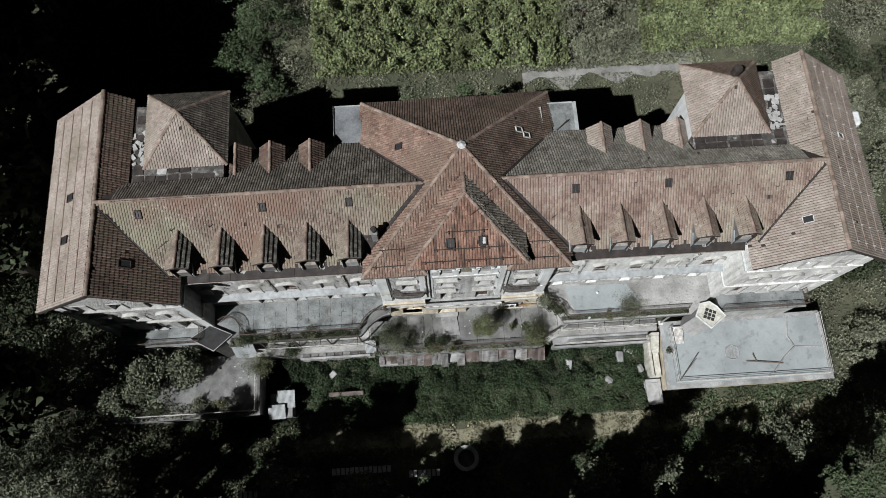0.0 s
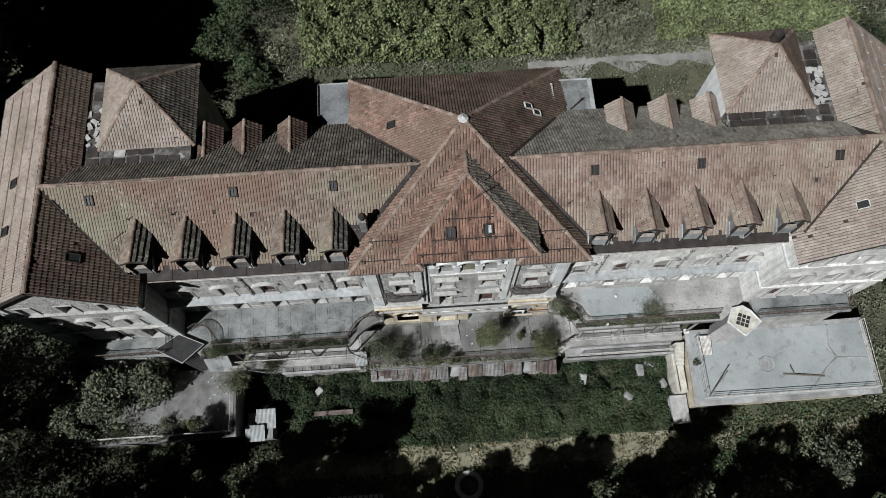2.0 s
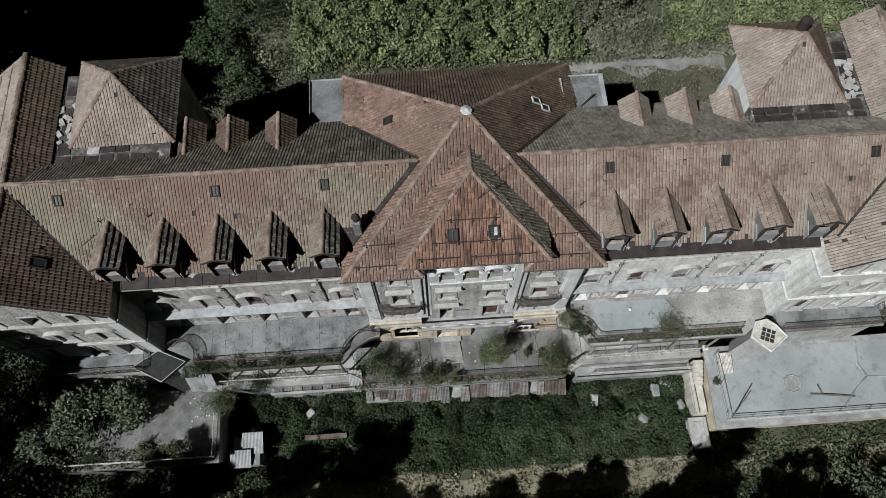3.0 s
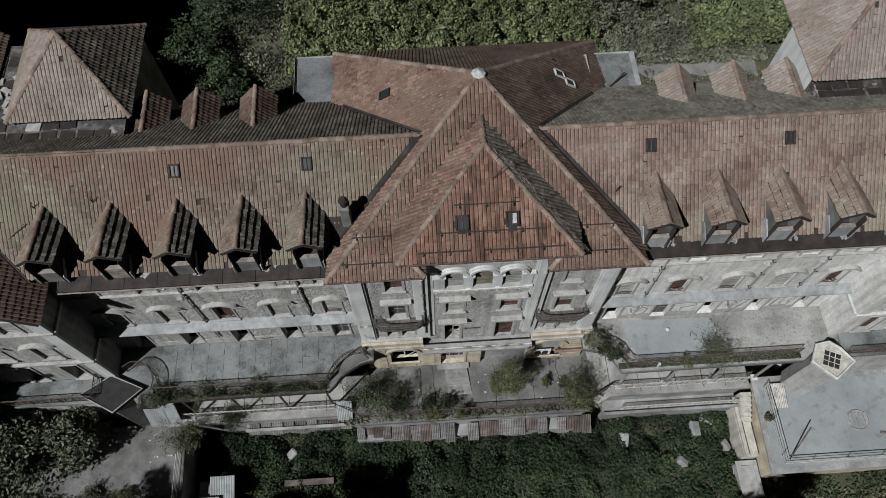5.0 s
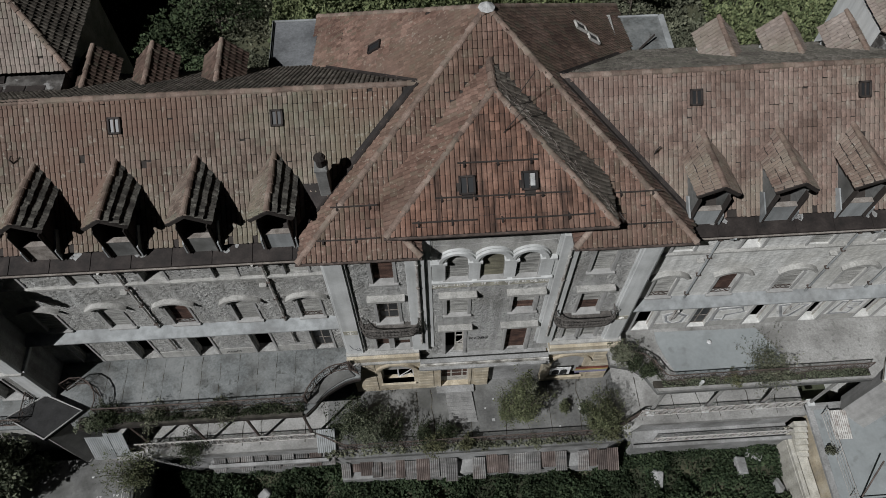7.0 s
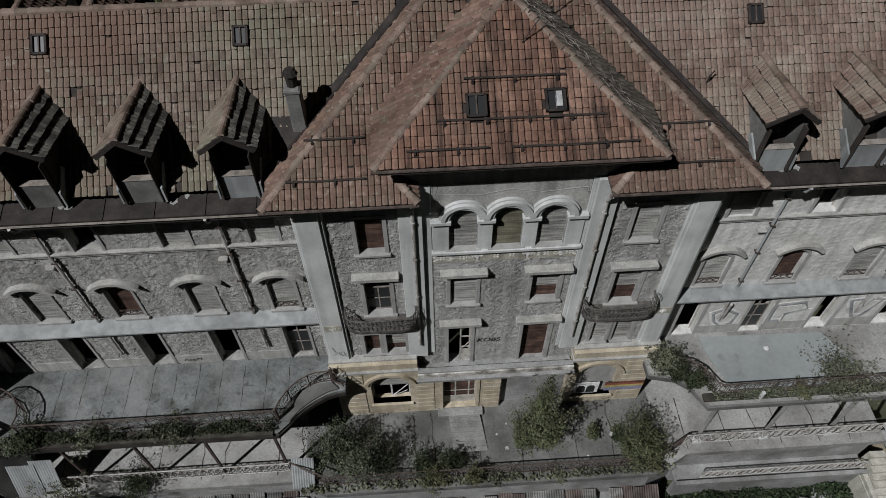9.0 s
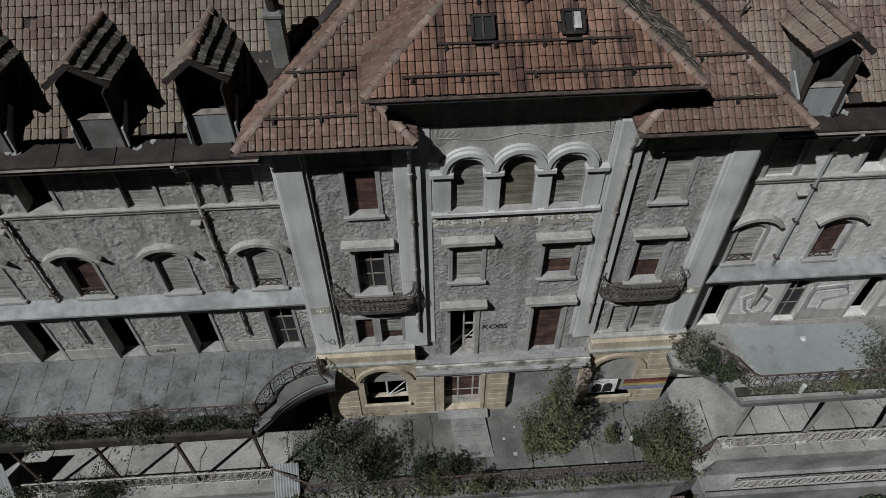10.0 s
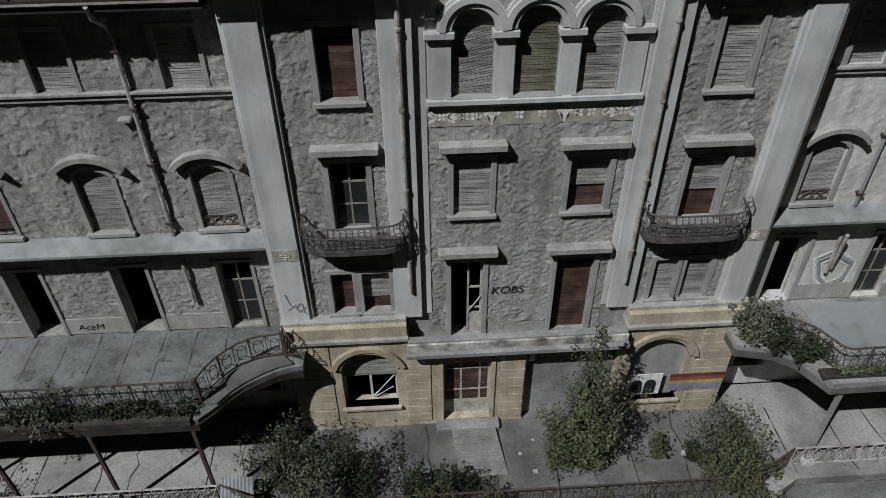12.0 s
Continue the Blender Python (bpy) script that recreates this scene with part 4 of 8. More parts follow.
g = Geo()
g.box(-1.0, 5.76, 14.06, 14.30, 3.865, 4.36, 0.02)
part("parapet", g, CONCRETE, bal)
g = Geo()
g.box(-1.02, 5.78, 13.98, 14.055, 4.0, 4.30, 0.015)
part("fascia", g, PEEL, bal, "white fascia with peeling paint")
g = Geo()
g.box(-1.08, 5.84, 13.84, 14.05, 3.78, 3.998, 0.04)
part("cornice", g, CONCRETE, bal)
for x in (-0.55, 1.98, 2.9, 5.2):
    g = Geo()
    g.add([(x - 0.08, 13.95, 3.77), (x + 0.08, 13.95, 3.77), (x + 0.08, 14.30, 3.77), (x - 0.08, 14.30, 3.77), (x - 0.08, 13.98, 3.62), (x + 0.08, 13.98, 3.62),
           (x + 0.08, 14.2, 3.42), (x - 0.08, 14.2, 3.42), (x - 0.08, 14.30, 3.0), (x + 0.08, 14.30, 3.0)],
          [(0, 1, 5, 4), (4, 5, 6, 7), (7, 6, 9, 8), (0, 4, 7, 8, 3), (1, 2, 9, 6, 5), (0, 3, 2, 1)])
    part("bracket", g, PLASTER, bal)


def small_balcony(x0, x1, z):
    """A bow-fronted stone balcony with a wrought-iron basket rail."""
    g = Geo()
    n = 10
    edge = [(x0, WALL_Y)]
    for k in range(n + 1):
        a = math.pi * k / n
        ex = 0.45
        cx = (x0 + x1) / 2 - math.copysign(abs(math.cos(a)) ** ex, math.cos(a)) * (x1 - x0) / 2
        edge.append((cx, WALL_Y - 0.78 * abs(math.sin(a)) ** ex))
    edge.append((x1, WALL_Y))
    g.prism(edge, z - 0.18, z)
    b = part("balcony", g, BALCONY_IRON, hotel, "small bow-fronted balcony with wrought-iron basket rail")
    mid = (x0 + x1) / 2
    g = Geo()
    g.prism([(mid + (x - mid) * 0.92, WALL_Y + (y - WALL_Y) * 0.9) for x, y in edge], z - 0.28, z - 0.18)
    part("soffit", g, BALCONY_IRON, b)
    run = edge[1:-1]
    for zz, r, s in ((z + 0.74, 0.03, 1.0), (z + 0.06, 0.022, 0.97), (z + 0.45, 0.015, 1.05)):
        g = Geo()
        g.tube([(mid + (x - mid) * s, WALL_Y + (y - WALL_Y) * s, zz) for x, y in run], r, 5)
        part("rail", g, BALCONY_IRON, b)
    g = Geo()
    path = [Vector((x, y, 0)) for x, y in run]
    fine = []
    for a, c in zip(path, path[1:]):
        k = max(1, int((c - a).length / 0.16))
        fine += [a.lerp(c, t / k) for t in range(k)]
    fine.append(path[-1])
    for i, p in enumerate(fine):
        q = Vector((mid + (p.x - mid) * 1.07, WALL_Y + (p.y - WALL_Y) * 1.07, 0))
        g.tube([(p.x, p.y, z + 0.05), (q.x, q.y, z + 0.35), (p.x, p.y, z + 0.56), (p.x, p.y, z + 0.76)], 0.012, 4)
        if i + 1 < len(fine):
            r_ = fine[i + 1]
            c = (p + r_) / 2
            d = (r_ - p)
            for zc, rr in ((z + 0.25, 0.11), (z + 0.55, 0.09), (z + 0.68, 0.05)):
                g.tube([(c.x + d.x / max(d.length, 0.01) * rr * math.cos(t * 1.047), c.y + d.y / max(d.length, 0.01) * rr * math.cos(t * 1.047) - 0.03, zc + rr * math.sin(t * 1.047)) for t in range(6)], 0.011, 4, closed=True)
    part("scrollwork", g, BALCONY_IRON, b)
    for x, s in ((x0, -1), (x1, 1)):
        g = Geo()
        g.tube([(x, WALL_Y - 0.5, z + 0.74), (x + s * 0.08, WALL_Y - 0.45, z + 0.86), (x + s * 0.02, WALL_Y - 0.35, z + 1.0), (x - s * 0.08, WALL_Y - 0.3, z + 0.94)], 0.018, 4)
        part("finial", g, BALCONY_IRON, b)


small_balcony(-3.66, -0.92, 8.06)
small_balcony(5.62, 8.48, 7.98)

# wings
WIN_L = [-6.03, -9.08, -12.13, -15.18, -18.23]
WIN_R = [10.88, 13.93, 16.98, 20.03, 23.08]
m_w = at(0, WING_Y)
rw = random.Random(7)
STY = {"L": (["broken", "blind", "dark", "blind", "blind"], ["blind", "blind", "open", "blind", "open"], ["casement", "open", "open", "open", "open"]),
       "R": (["broken", "dark", "broken", "blind", "dark"], ["blind", "open", "blind", "blind", "open"], ["open", "casement", "open", "open", "open"])}
for side, centres, xa, xb in (("L", WIN_L, -19.9, -4.65), ("R", WIN_R, 9.45, 24.6)):
    ops = []
    for i, c in enumerate(centres):
        ops.append(((c - 0.50, c + 0.50, 8.02, 9.80, 10.06), STY[side][0][i], "arc"))
        ops.append(((c - 0.48, c + 0.48, 12.28, 13.80), STY[side][1][i], ""))
        ops.append(((c - 0.50, c + 0.50, 4.08, 6.72), STY[side][2][i], ""))
        ops.append(((c - 0.55, c + 0.55, 0.9, 2.6), "dark", ""))
    wall("wall", hotel, m_w, xa, xb, -0.05, 14.75, [o[0] for o in ops], STUCCO if side == "L" else STUCCO_PALE, label="rough grey stucco wing wall")
    for i, (o, style, hood) in enumerate(ops):
        window(hotel, m_w, o, style, hood, sill=o[2] > 7 and o[2] < 12, rng=random.Random(40 + i), trim=0.12, grille=hood == "arc" and style in ("broken", "dark"))
    for za, zb in ((12.26, 14.5), (7.86, 12.08)) if side == "R" else ((12.26, 14.5), (7.86, 12.08), (4.72, 7.62)):
        rough_coat(hotel, WING_Y, xa, xb, za, zb, [o[0] for o in ops], STUCCO if side == "L" else STUCCO_PALE, 0.046 if side == "L" else 0.02, 0.05, "rough-cast grey stucco in small ridges")
    g = Geo(m_w)
    g.box(xa, xb, -0.10, 0, 12.05, 12.2, 0.012)
    g.box(xa, xb, -0.16, 0, 12.2, 12.28, 0.012)
    part("string_course", g, HOOD, hotel, "pale plaster string course")
    g = Geo()
    g.add([(xa, WING_Y - 0.62, 7.68), (xb, WING_Y - 0.62, 7.68), (xb, WING_Y, 7.90), (xa, WING_Y, 7.90), (xa, WING_Y - 0.62, 7.60), (xb, WING_Y - 0.62, 7.60), (xb, WING_Y, 7.60), (xa, WING_Y, 7.60)],
          [(0, 1, 2, 3), (4, 7, 6, 5), (0, 4, 5, 1), (1, 5, 6, 2), (3, 7, 4, 0)])
    part("canopy", g, ZINC, hotel, "sloping zinc-covered canopy above the terrace windows")
    for i, c in enumerate(centres[:-1]):
        mid = (c + centres[i + 1]) / 2
        g = Geo(m_w)
        g.box(min(c, centres[i + 1]) + 0.62, max(c, centres[i + 1]) - 0.62, -0.04, 0, 4.1, 4.75, 0.01)
        part("plinth", g, HOOD, hotel, "pale plaster plinth strip")
    for k in (0, 2) if side == "L" else (0, 2, 3):
        x = (centres[k] + centres[k + 1]) / 2 + (0.15 if side == "L" else -0.2)
        g = Geo(m_w)
        g.tube([(x, -0.9, 14.62), (x, -0.75, 14.3), (x, -0.25, 13.95), (x, -0.12, 13.6), (x, -0.12, 7.9)], 0.055, 7)
        dp = part("downpipe", g, PALEIRON if side == "L" else ZINC, hotel, "weathered metal downpipe")
        for zc in (8.3, 10.2, 11.8, 13.3):
            g = Geo(m_w)
            g.box(x - 0.09, x + 0.09, -0.2, 0, zc, zc + 0.05)
            part("clip", g, IRON, dp)
        g = Geo(m_w)
        g.tube([(x, -0.12, 6.9), (x, -0.12, 5.3)], 0.055, 7)
        part("downpipe", g, PALEIRON, hotel)
        g = Geo(m_w)
        g.box(x - 0.45, x - 0.12, -0.22, 0, 11.48, 11.58, 0.02)
        part("bracket", g, HOOD, hotel)
# downpipes beside the pilasters
for x in (-0.84, 5.50):
    g = Geo()
    g.tube([(x, 14.2, 15.4), (x, 14.3, 14.9), (x, WALL_Y - 0.28, 14.5), (x, WALL_Y - 0.28, 6.0)], 0.06, 8)
    dp = part("downpipe", g, PALEIRON, hotel, "weathered metal downpipe")
    for zc in (7.2, 9.6, 11.9, 13.9):
        g = Geo()
        g.tube([(x, WALL_Y - 0.28, zc), (x, WALL_Y - 0.28, zc + 0.07)], 0.085, 8)
        part("collar", g, PALEIRON, dp)

# end pavilions
for s, x0, x1, st in ((-1, -29.1, -19.9, "L"), (1, 24.6, 33.8, "R")):
    mid = (x0 + x1) / 2
    cols = [x0 + 1.9, mid, x1 - 1.9]
    ops = []
    for i, c in enumerate(cols):
        ops += [((c - 0.5, c + 0.5, 4.2, 6.6), "open" if i else "dark", ""), ((c - 0.5, c + 0.5, 8.1, 9.85, 10.1), "blind", "arc"), ((c - 0.5, c + 0.5, 12.2, 13.7), "open" if i == 1 else "blind", ""),
                ((c - 0.5, c + 0.5, 0.8, 2.6), "dark", "")]
    m_p = at(0, PAV_F)
    wall("wall", hotel, m_p, x0, x1, -4.2, 14.8, [o[0] for o in ops], STUCCO if s < 0 else STUCCO_PALE, label="rough grey stucco pavilion wall")
    for i, (o, style, hood) in enumerate(ops):
        window(hotel, m_p, o, style, hood, rng=random.Random(90 + i), trim=0.12)
    g = Geo()
    g.add([(x0, PAV_F, 14.8), (x1, PAV_F, 14.8), (mid, PAV_F, 18.5), (x0, PAV_F + 0.4, 14.8), (x1, PAV_F + 0.4, 14.8), (mid, PAV_F + 0.4, 18.5)],
          [(0, 1, 2), (5, 4, 3), (0, 2, 5, 3), (1, 4, 5, 2)])
    part("gable", g, STUCCO, hotel)
    for a, b in ((x0 - 0.02, x0 + 0.75), (x1 - 0.75, x1 + 0.02)):
        g = Geo()
        g.box(a, b, PAV_F - 0.12, PAV_F + 0.05, -4.2, 14.7, 0.02)
        part("pilaster", g, PLASTER if s < 0 else STUCCO_PALE, hotel)
    for z in (7.3, 12.0):
        g = Geo()
        g.box(x0 - 0.05, x1 + 0.05, PAV_F - 0.2, PAV_F, z, z + 0.18, 0.015)
        part("string_course", g, HOOD if s < 0 else STUCCO_PALE, hotel)
    for x, in ((x0,), (x1,)):
        turn_ = 90 if x == x1 else -90
        m_s = pose(x, PAV_F if x == x1 else 28.4, 0, 0, 0, turn_)
        long = 28.4 - PAV_F
        inner = (x == x1) == (s < 0)
        side_ops = [] if inner else [(a, a + 1.0, z, z + 1.8) for a in (2.5, 6.5, 10.5) for z in (4.4, 8.2, 12.0)]
        wall("wall", hotel, m_s, 0.51 if x == x1 else 0.41, long if x == x1 else long - 0.51, -4.2, 14.8, side_ops, STUCCO if s < 0 else STUCCO_PALE)
        for o in side_ops:
            window(hotel, m_s, o, "blind")
        if inner:
            for z in (7.3, 12.0):
                g = Geo(m_s)
                g.box(-0.05 if x == x1 else long - 1.7, 1.7 if x == x1 else long + 0.05, -0.15, 0, z, z + 0.18, 0.015)
                part("string_course", g, PLASTER, hotel)
    g = Geo()
    g.box(x0 + 0.4, x1 - 0.4, 28.0, 28.4, -4.2, 14.8)
    g.add([(x0, 28.0, 14.8), (x1, 28.0, 14.8), (mid, 28.0, 18.5), (x0, 28.4, 14.8), (x1, 28.4, 14.8), (mid, 28.4, 18.5)],
          [(0, 1, 2), (5, 4, 3), (0, 2, 5, 3), (1, 4, 5, 2)])
    part("wall", g, STUCCO, hotel)
# rear walls, annexes with flat roofs, towers
g = Geo()
g.box(-19.9, 24.6, 24.6, 25.0, -4.2, 14.6)
part("wall", g, STUCCO, hotel, "plain rear wall")
for x in [-17, -14, -11, 14, 17, 20]:
    for z in (1.0, 5.0, 9.0, 12.2):
        g = Geo()
        g.box(x - 0.55, x + 0.55, 24.97, 25.06, z, z + 1.9)
        part("window", g, BROWNWOOD, hotel, "boarded rear window")
g = Geo()
g.box(-4.5, 9.3, 24.6, 27.4, -4.2, 15.2)
part("wall", g, STUCCO, hotel)
for x0, x1, y1 in ((-7.5, -4.5, 28.9), (9.3, 12.1, 28.1)):
    g = Geo()
    g.box(x0 + 0.15, x1, 24.4, y1 - 0.15, -4.2, 14.2)
    an = part("annexe", g, STUCCO, hotel, "flat-roofed stair annexe")
    g = Geo()
    g.box(x0, x1 + 0.2, 24.3, y1, 14.2, 14.42, 0.03)
    part("flat_roof", g, DARKFELT if x0 < 0 else SCREED, an, "grey felt flat roof")
    g = Geo()
    for a, b, c, d in ((x0, x0 + 0.1, 24.3, y1), (x0, x1, y1 - 0.1, y1 + 0.01), (x1 - 0.08 if x1 > 5 else x0 - 0.01, x1 + 0.21 if x1 > 5 else x0 + 0.1, 24.3, y1)):
        g.box(a, b, c, d, 14.42, 14.5, 0.01)
    part("kerb", g, ZINC, an)
g = Geo()
g.tube([(10.5, 25.6, 14.45), (11.4, 26.3, 14.8)], 0.05, 5)
g.tube([(10.7, 25.5, 14.45), (11.7, 25.3, 14.6)], 0.04, 5)
solid("fallen_pole", g, TIMBER, "dark fallen pole lying on the flat roof", "pole")
for s, x0, x1 in ((-1, -20.6, -15.4), (1, 20.15, 25.6)):
    g = Geo()
    g.box(x0, x1, 23.2, 28.7 if s < 0 else 26.8, -4.2, 17.3)
    part("tower", g, CONCRETE if s < 0 else PLASTER, hotel, "square stair tower in stained plaster" if s < 0 else "square stair tower in pale plaster")
    for k in range(5):
        xx = x0 + 0.6 + k * 1.0
        g = Geo()
        g.box(xx, xx + 0.55, 23.14, 23.22, 16.95, 17.25, 0.01)
        part("window", g, BROWNWOOD, hotel, "small dark clerestory window")
    f0, f1 = (-23.12, -15.42) if s < 0 else (20.2, 28.02)
    g = Geo()
    if s < 0:
        g.box(f0, f1, 21.6, 28.3, 12.0, 17.15)
    else:
        g.box(f0, x1, 21.6, 26.75, 12.0, 17.15)
        g.box(x1, f1, 21.6, 28.3, 12.0, 17.15)
    fl = part("roof_terrace", g, DEBRIS, hotel, "debris-strewn roof deck with its covering gone")
    for i in range(9):
        for j in range(7):
            xx, yy = f0 + 0.06 + i * 0.88, 21.68 + j * 0.86
            if f0 < xx and xx + 0.8 < f1 and not (x0 - 0.6 < xx < x1 and yy > 22.7) and rt.random() < 0.78:
                g = Geo(Matrix.Translation((xx, yy, 17.15)) @ Matrix.Rotation(rt.gauss(0, 0.07), 4, "Z"))
                g.box(0, 0.80 + rt.uniform(-.08, .02), 0, 0.78 + rt.uniform(-.10, .02), 0, rt.uniform(0.02, 0.07), 0.01)
                part("panel", g, RUSTZINC if rt.random() < 0.96 else TRIM, fl)
    g = Geo()
    xb_ = f0 + 0.75 if s < 0 else f1 - 1.9
    for k in range(22):
        a, b = xb_ + rt.uniform(0.0, 1.2), rt.uniform(23.4, 26.2)
        m = Matrix.Translation((a, b, 17.2)) @ Euler((rt.uniform(-.2, .2), rt.uniform(-.2, .2), rt.uniform(0, 3))).to_matrix().to_4x4()
        q = Geo(m)
        w_, d_ = rt.uniform(0.08, 0.32), rt.uniform(0.06, 0.22)
        q.box(-w_, w_, -d_, d_, 0, rt.uniform(0.03, 0.09))
        g.v, g.f = g.v + q.v, g.f + [tuple(i + len(g.v) for i in f) for f in q.f]
    solid("rubble", g, TRIM, "pale broken plaster rubble lying on the roof deck", "rubble", kind="stuff")

g = Geo()
g.box(0.2, 3.2, 27.4, 30.4, -4.2, 9.6)
part("annexe", g, PLASTER, hotel, "low rear bay in pale plaster")
g = Geo()
g.box(0.1, 3.3, 27.4, 30.5, 9.6, 9.75, 0.02)
part("flat_roof", g, WHITE, hotel, "white sheet roof of the rear bay")
g = Geo()
g.box(6.9, 7.7, 30.2, 31.0, -4.2, 11.2, 0.03)
part("chimney", g, PLASTER, hotel, "free pale plaster chimney stack")

# ---- roofs of the hotel ----
RIDGE_Z, EAVE_Z = 18.80, 14.72
RY, EY, RB = 19.9, 14.48, 25.3
IN_Z = EAVE_Z + (15.4 - EY) * (RIDGE_Z - EAVE_Z) / (RY - EY)
TY = 15.17
TEZ = EAVE_Z + (TY - EY) * (RIDGE_Z - EAVE_Z) / (RY - EY)
DORMERS_L, DORMERS_R = (-6.17, -9.2, -12.3, -15.45, -18.6), (10.82, 13.87, 16.95, 20.05, 23.15)
GAPS_L = [((x, TY + 0.12, TEZ + 0.1), 0.13) for x in (-7.15, -8.1, -10.3, -11.4, -14.3, -17.2)]
GAPS_R = [((x, TY + 0.12, TEZ + 0.1), 0.13) for x in (12.0, 15.4, 18.9, 21.3)]
slope(hotel, [(-24.2, TY, TEZ), (-4.9, TY, TEZ), (-4.9, 15.4, IN_Z), (0.4, 15.4, IN_Z), (0.4, RY, RIDGE_Z), (-24.2, RY, RIDGE_Z)], TILE_MOSS, random.Random(1), "mossy red-brown clay tile roof slope",
      notch=lambda p: p.x > -1.0 or (p.x > -5.2 and p.z < 15.4) or p.x < -24.0 + (RIDGE_Z - p.z) * 1.1 or (p.y < 16.0 and any(abs(p.x - q) < 0.64 for q in DORMERS_L)), missing=GAPS_L)
slope(hotel, [(9.7, TY, TEZ), (29.1, TY, TEZ), (29.1, RY, RIDGE_Z), (4.4, RY, RIDGE_Z), (4.4, 15.4, IN_Z), (9.7, 15.4, IN_Z)], TILE_ROSE, random.Random(2), "mossy pinkish clay tile roof slope",
      notch=lambda p: p.x < 5.6 or (p.x < 10.0 and p.z < 15.4) or p.x > 29.0 - (RIDGE_Z - p.z) * 1.1 or (p.y < 16.0 and any(abs(p.x - q) < 0.64 for q in DORMERS_R)), missing=GAPS_R)
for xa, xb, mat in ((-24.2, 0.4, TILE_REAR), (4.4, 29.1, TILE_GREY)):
    ya_, za_ = 21.8, RIDGE_Z - 1.9 * (RIDGE_Z - EAVE_Z) / (RB - RY)
    xm = -15.0 if xa < 0 else 20.0
    lo_, hi_ = (xm, xb) if xa < 0 else (xa, xm)
    slope(hotel, [(hi_, RB, EAVE_Z), (lo_, RB, EAVE_Z), (lo_, RY, RIDGE_Z), (hi_, RY, RIDGE_Z)], mat, random.Random(3), "dark rear roof slope of clay tiles",
          notch=lambda p: -1.0 < p.x < 5.6)
    lo_, hi_ = (xa, xm) if xa < 0 else (xm, xb)
    slope(hotel, [(hi_, ya_, za_), (lo_, ya_, za_), (lo_, RY, RIDGE_Z), (hi_, RY, RIDGE_Z)], mat, random.Random(13), "dark rear roof slope of clay tiles",
          notch=lambda p: p.x < -22.9 or p.x > 27.8)
    ridge_caps(hotel, (xa, RY, RIDGE_Z), (xb, RY, RIDGE_Z), rt, 0.13)
APEX = (XC, 21.8, 20.75)
FL, FR = (-5.42, 13.92, 15.52), (10.22, 13.92, 15.52)
BL, BR = (-5.2, 28.95, 14.6), (10.12, 29.25, 14.2)
slope(hotel, [FL, (-0.62, 13.92, 15.52), (-1.9, 15.15, 16.336), (-1.9, 16.3, 17.1), (6.76, 16.3, 17.1), (6.76, 15.15, 16.336), (5.42, 13.92, 15.52), FR, APEX], TILE, random.Random(4), "red clay tile hip slope over the entrance front",
      notch=lambda p: (abs(p.x - XC) < 4.2 * (1 - max(0, (p.y - 16.2)) / 4.0) and p.y > 14.7))
for xe, xi in ((-0.62, -1.9), (5.42, 6.76)):
    lo, hi = ((xe, 13.92, 15.52), (xe, WALL_Y - 0.02, 15.52)), (xi, 15.15, 16.336)
    slope(hotel, [lo[0], lo[1], hi] if xe < XC else [lo[1], lo[0], hi], TILE, random.Random(44), "small clay tile hip return beside the loggia", deck=0.08)
    ridge_caps(hotel, (xe, 13.92, 15.55), (xi, 15.15, 16.37), rt, 0.12)
    g = Geo()
    g.tube([(xe, 13.88, 15.46), (xe, WALL_Y - 0.05, 15.46)], 0.05, 6)
    part("gutter", g, IRON, hotel)
slope(hotel, [BL, FL, APEX], TILE, random.Random(5), "red clay tile hip slope")
# right and rear hip faces: their shade comes from the darker tile colour
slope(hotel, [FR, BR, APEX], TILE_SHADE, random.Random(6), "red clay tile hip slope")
slope(hotel, [BR, BL, APEX], TILE_SHADE, random.Random(7), "red clay tile hip slope toned dark for shade")
for p in (FL, FR, BL, BR):
    ridge_caps(hotel, p, APEX, rt, 0.13, "pale clay hip tiles")
g = Geo()
g.add([(XC + 0.34 * math.cos(k * 0.785), 21.8 + 0.34 * math.sin(k * 0.785), 20.72) for k in range(8)] + [(XC, 21.8, 20.98)],
      [(k, (k + 1) % 8, 8) for k in range(8)] + [tuple(range(7, -1, -1))])
part("apex_cap", g, WHITE, hotel, "white sheet-metal apex cap")
# raised hip over the loggia
GL, GR = (-1.9, 13.92, 17.05), (6.76, 13.92, 17.05)
G2, G1 = (XC, 18.62, 19.62), (XC, 20.25, 19.62)
slope(hotel, [GL, GR, G2], TILE_FRONT, random.Random(8), "rusty red clay tile front slope", pieces=(0.1, 4.7, 13.0, 16.6), deck=0.2,
      missing=(((1.22, 15.4, 17.85), 0.34), ((3.55, 15.45, 17.85), 0.34)))
slope(hotel, [(-1.9, 16.25, 17.05), GL, G2, G1], TILE, random.Random(9), "red clay tile side slope", deck=0.2)
# the raised hip's right side is shaded by its darker tile
slope(hotel, [GR, (6.76, 16.25, 17.05), G1, G2], TILE_REAR, random.Random(10), "clay tile side slope toned dark for shade", deck=0.2)
ridge_caps(hotel, GL, G2, rt, 0.125)
ridge_caps(hotel, GR, G2, rt, 0.125)
# dry stalks and a slack lightning wire caught along the right hip
rw = random.Random(91)
a, d = Vector(GR), Vector(G2) - Vector(GR)
side = Vector((0.9, 0.25, 0.0))
g = Geo()
g.tube([tuple(a + d * (k / 14) + side * (0.26 + rw.uniform(-0.03, 0.05)) + Vector((0, 0, 0.12 + rw.uniform(-0.03, 0.04)))) for k in range(15)], 0.011, 5)
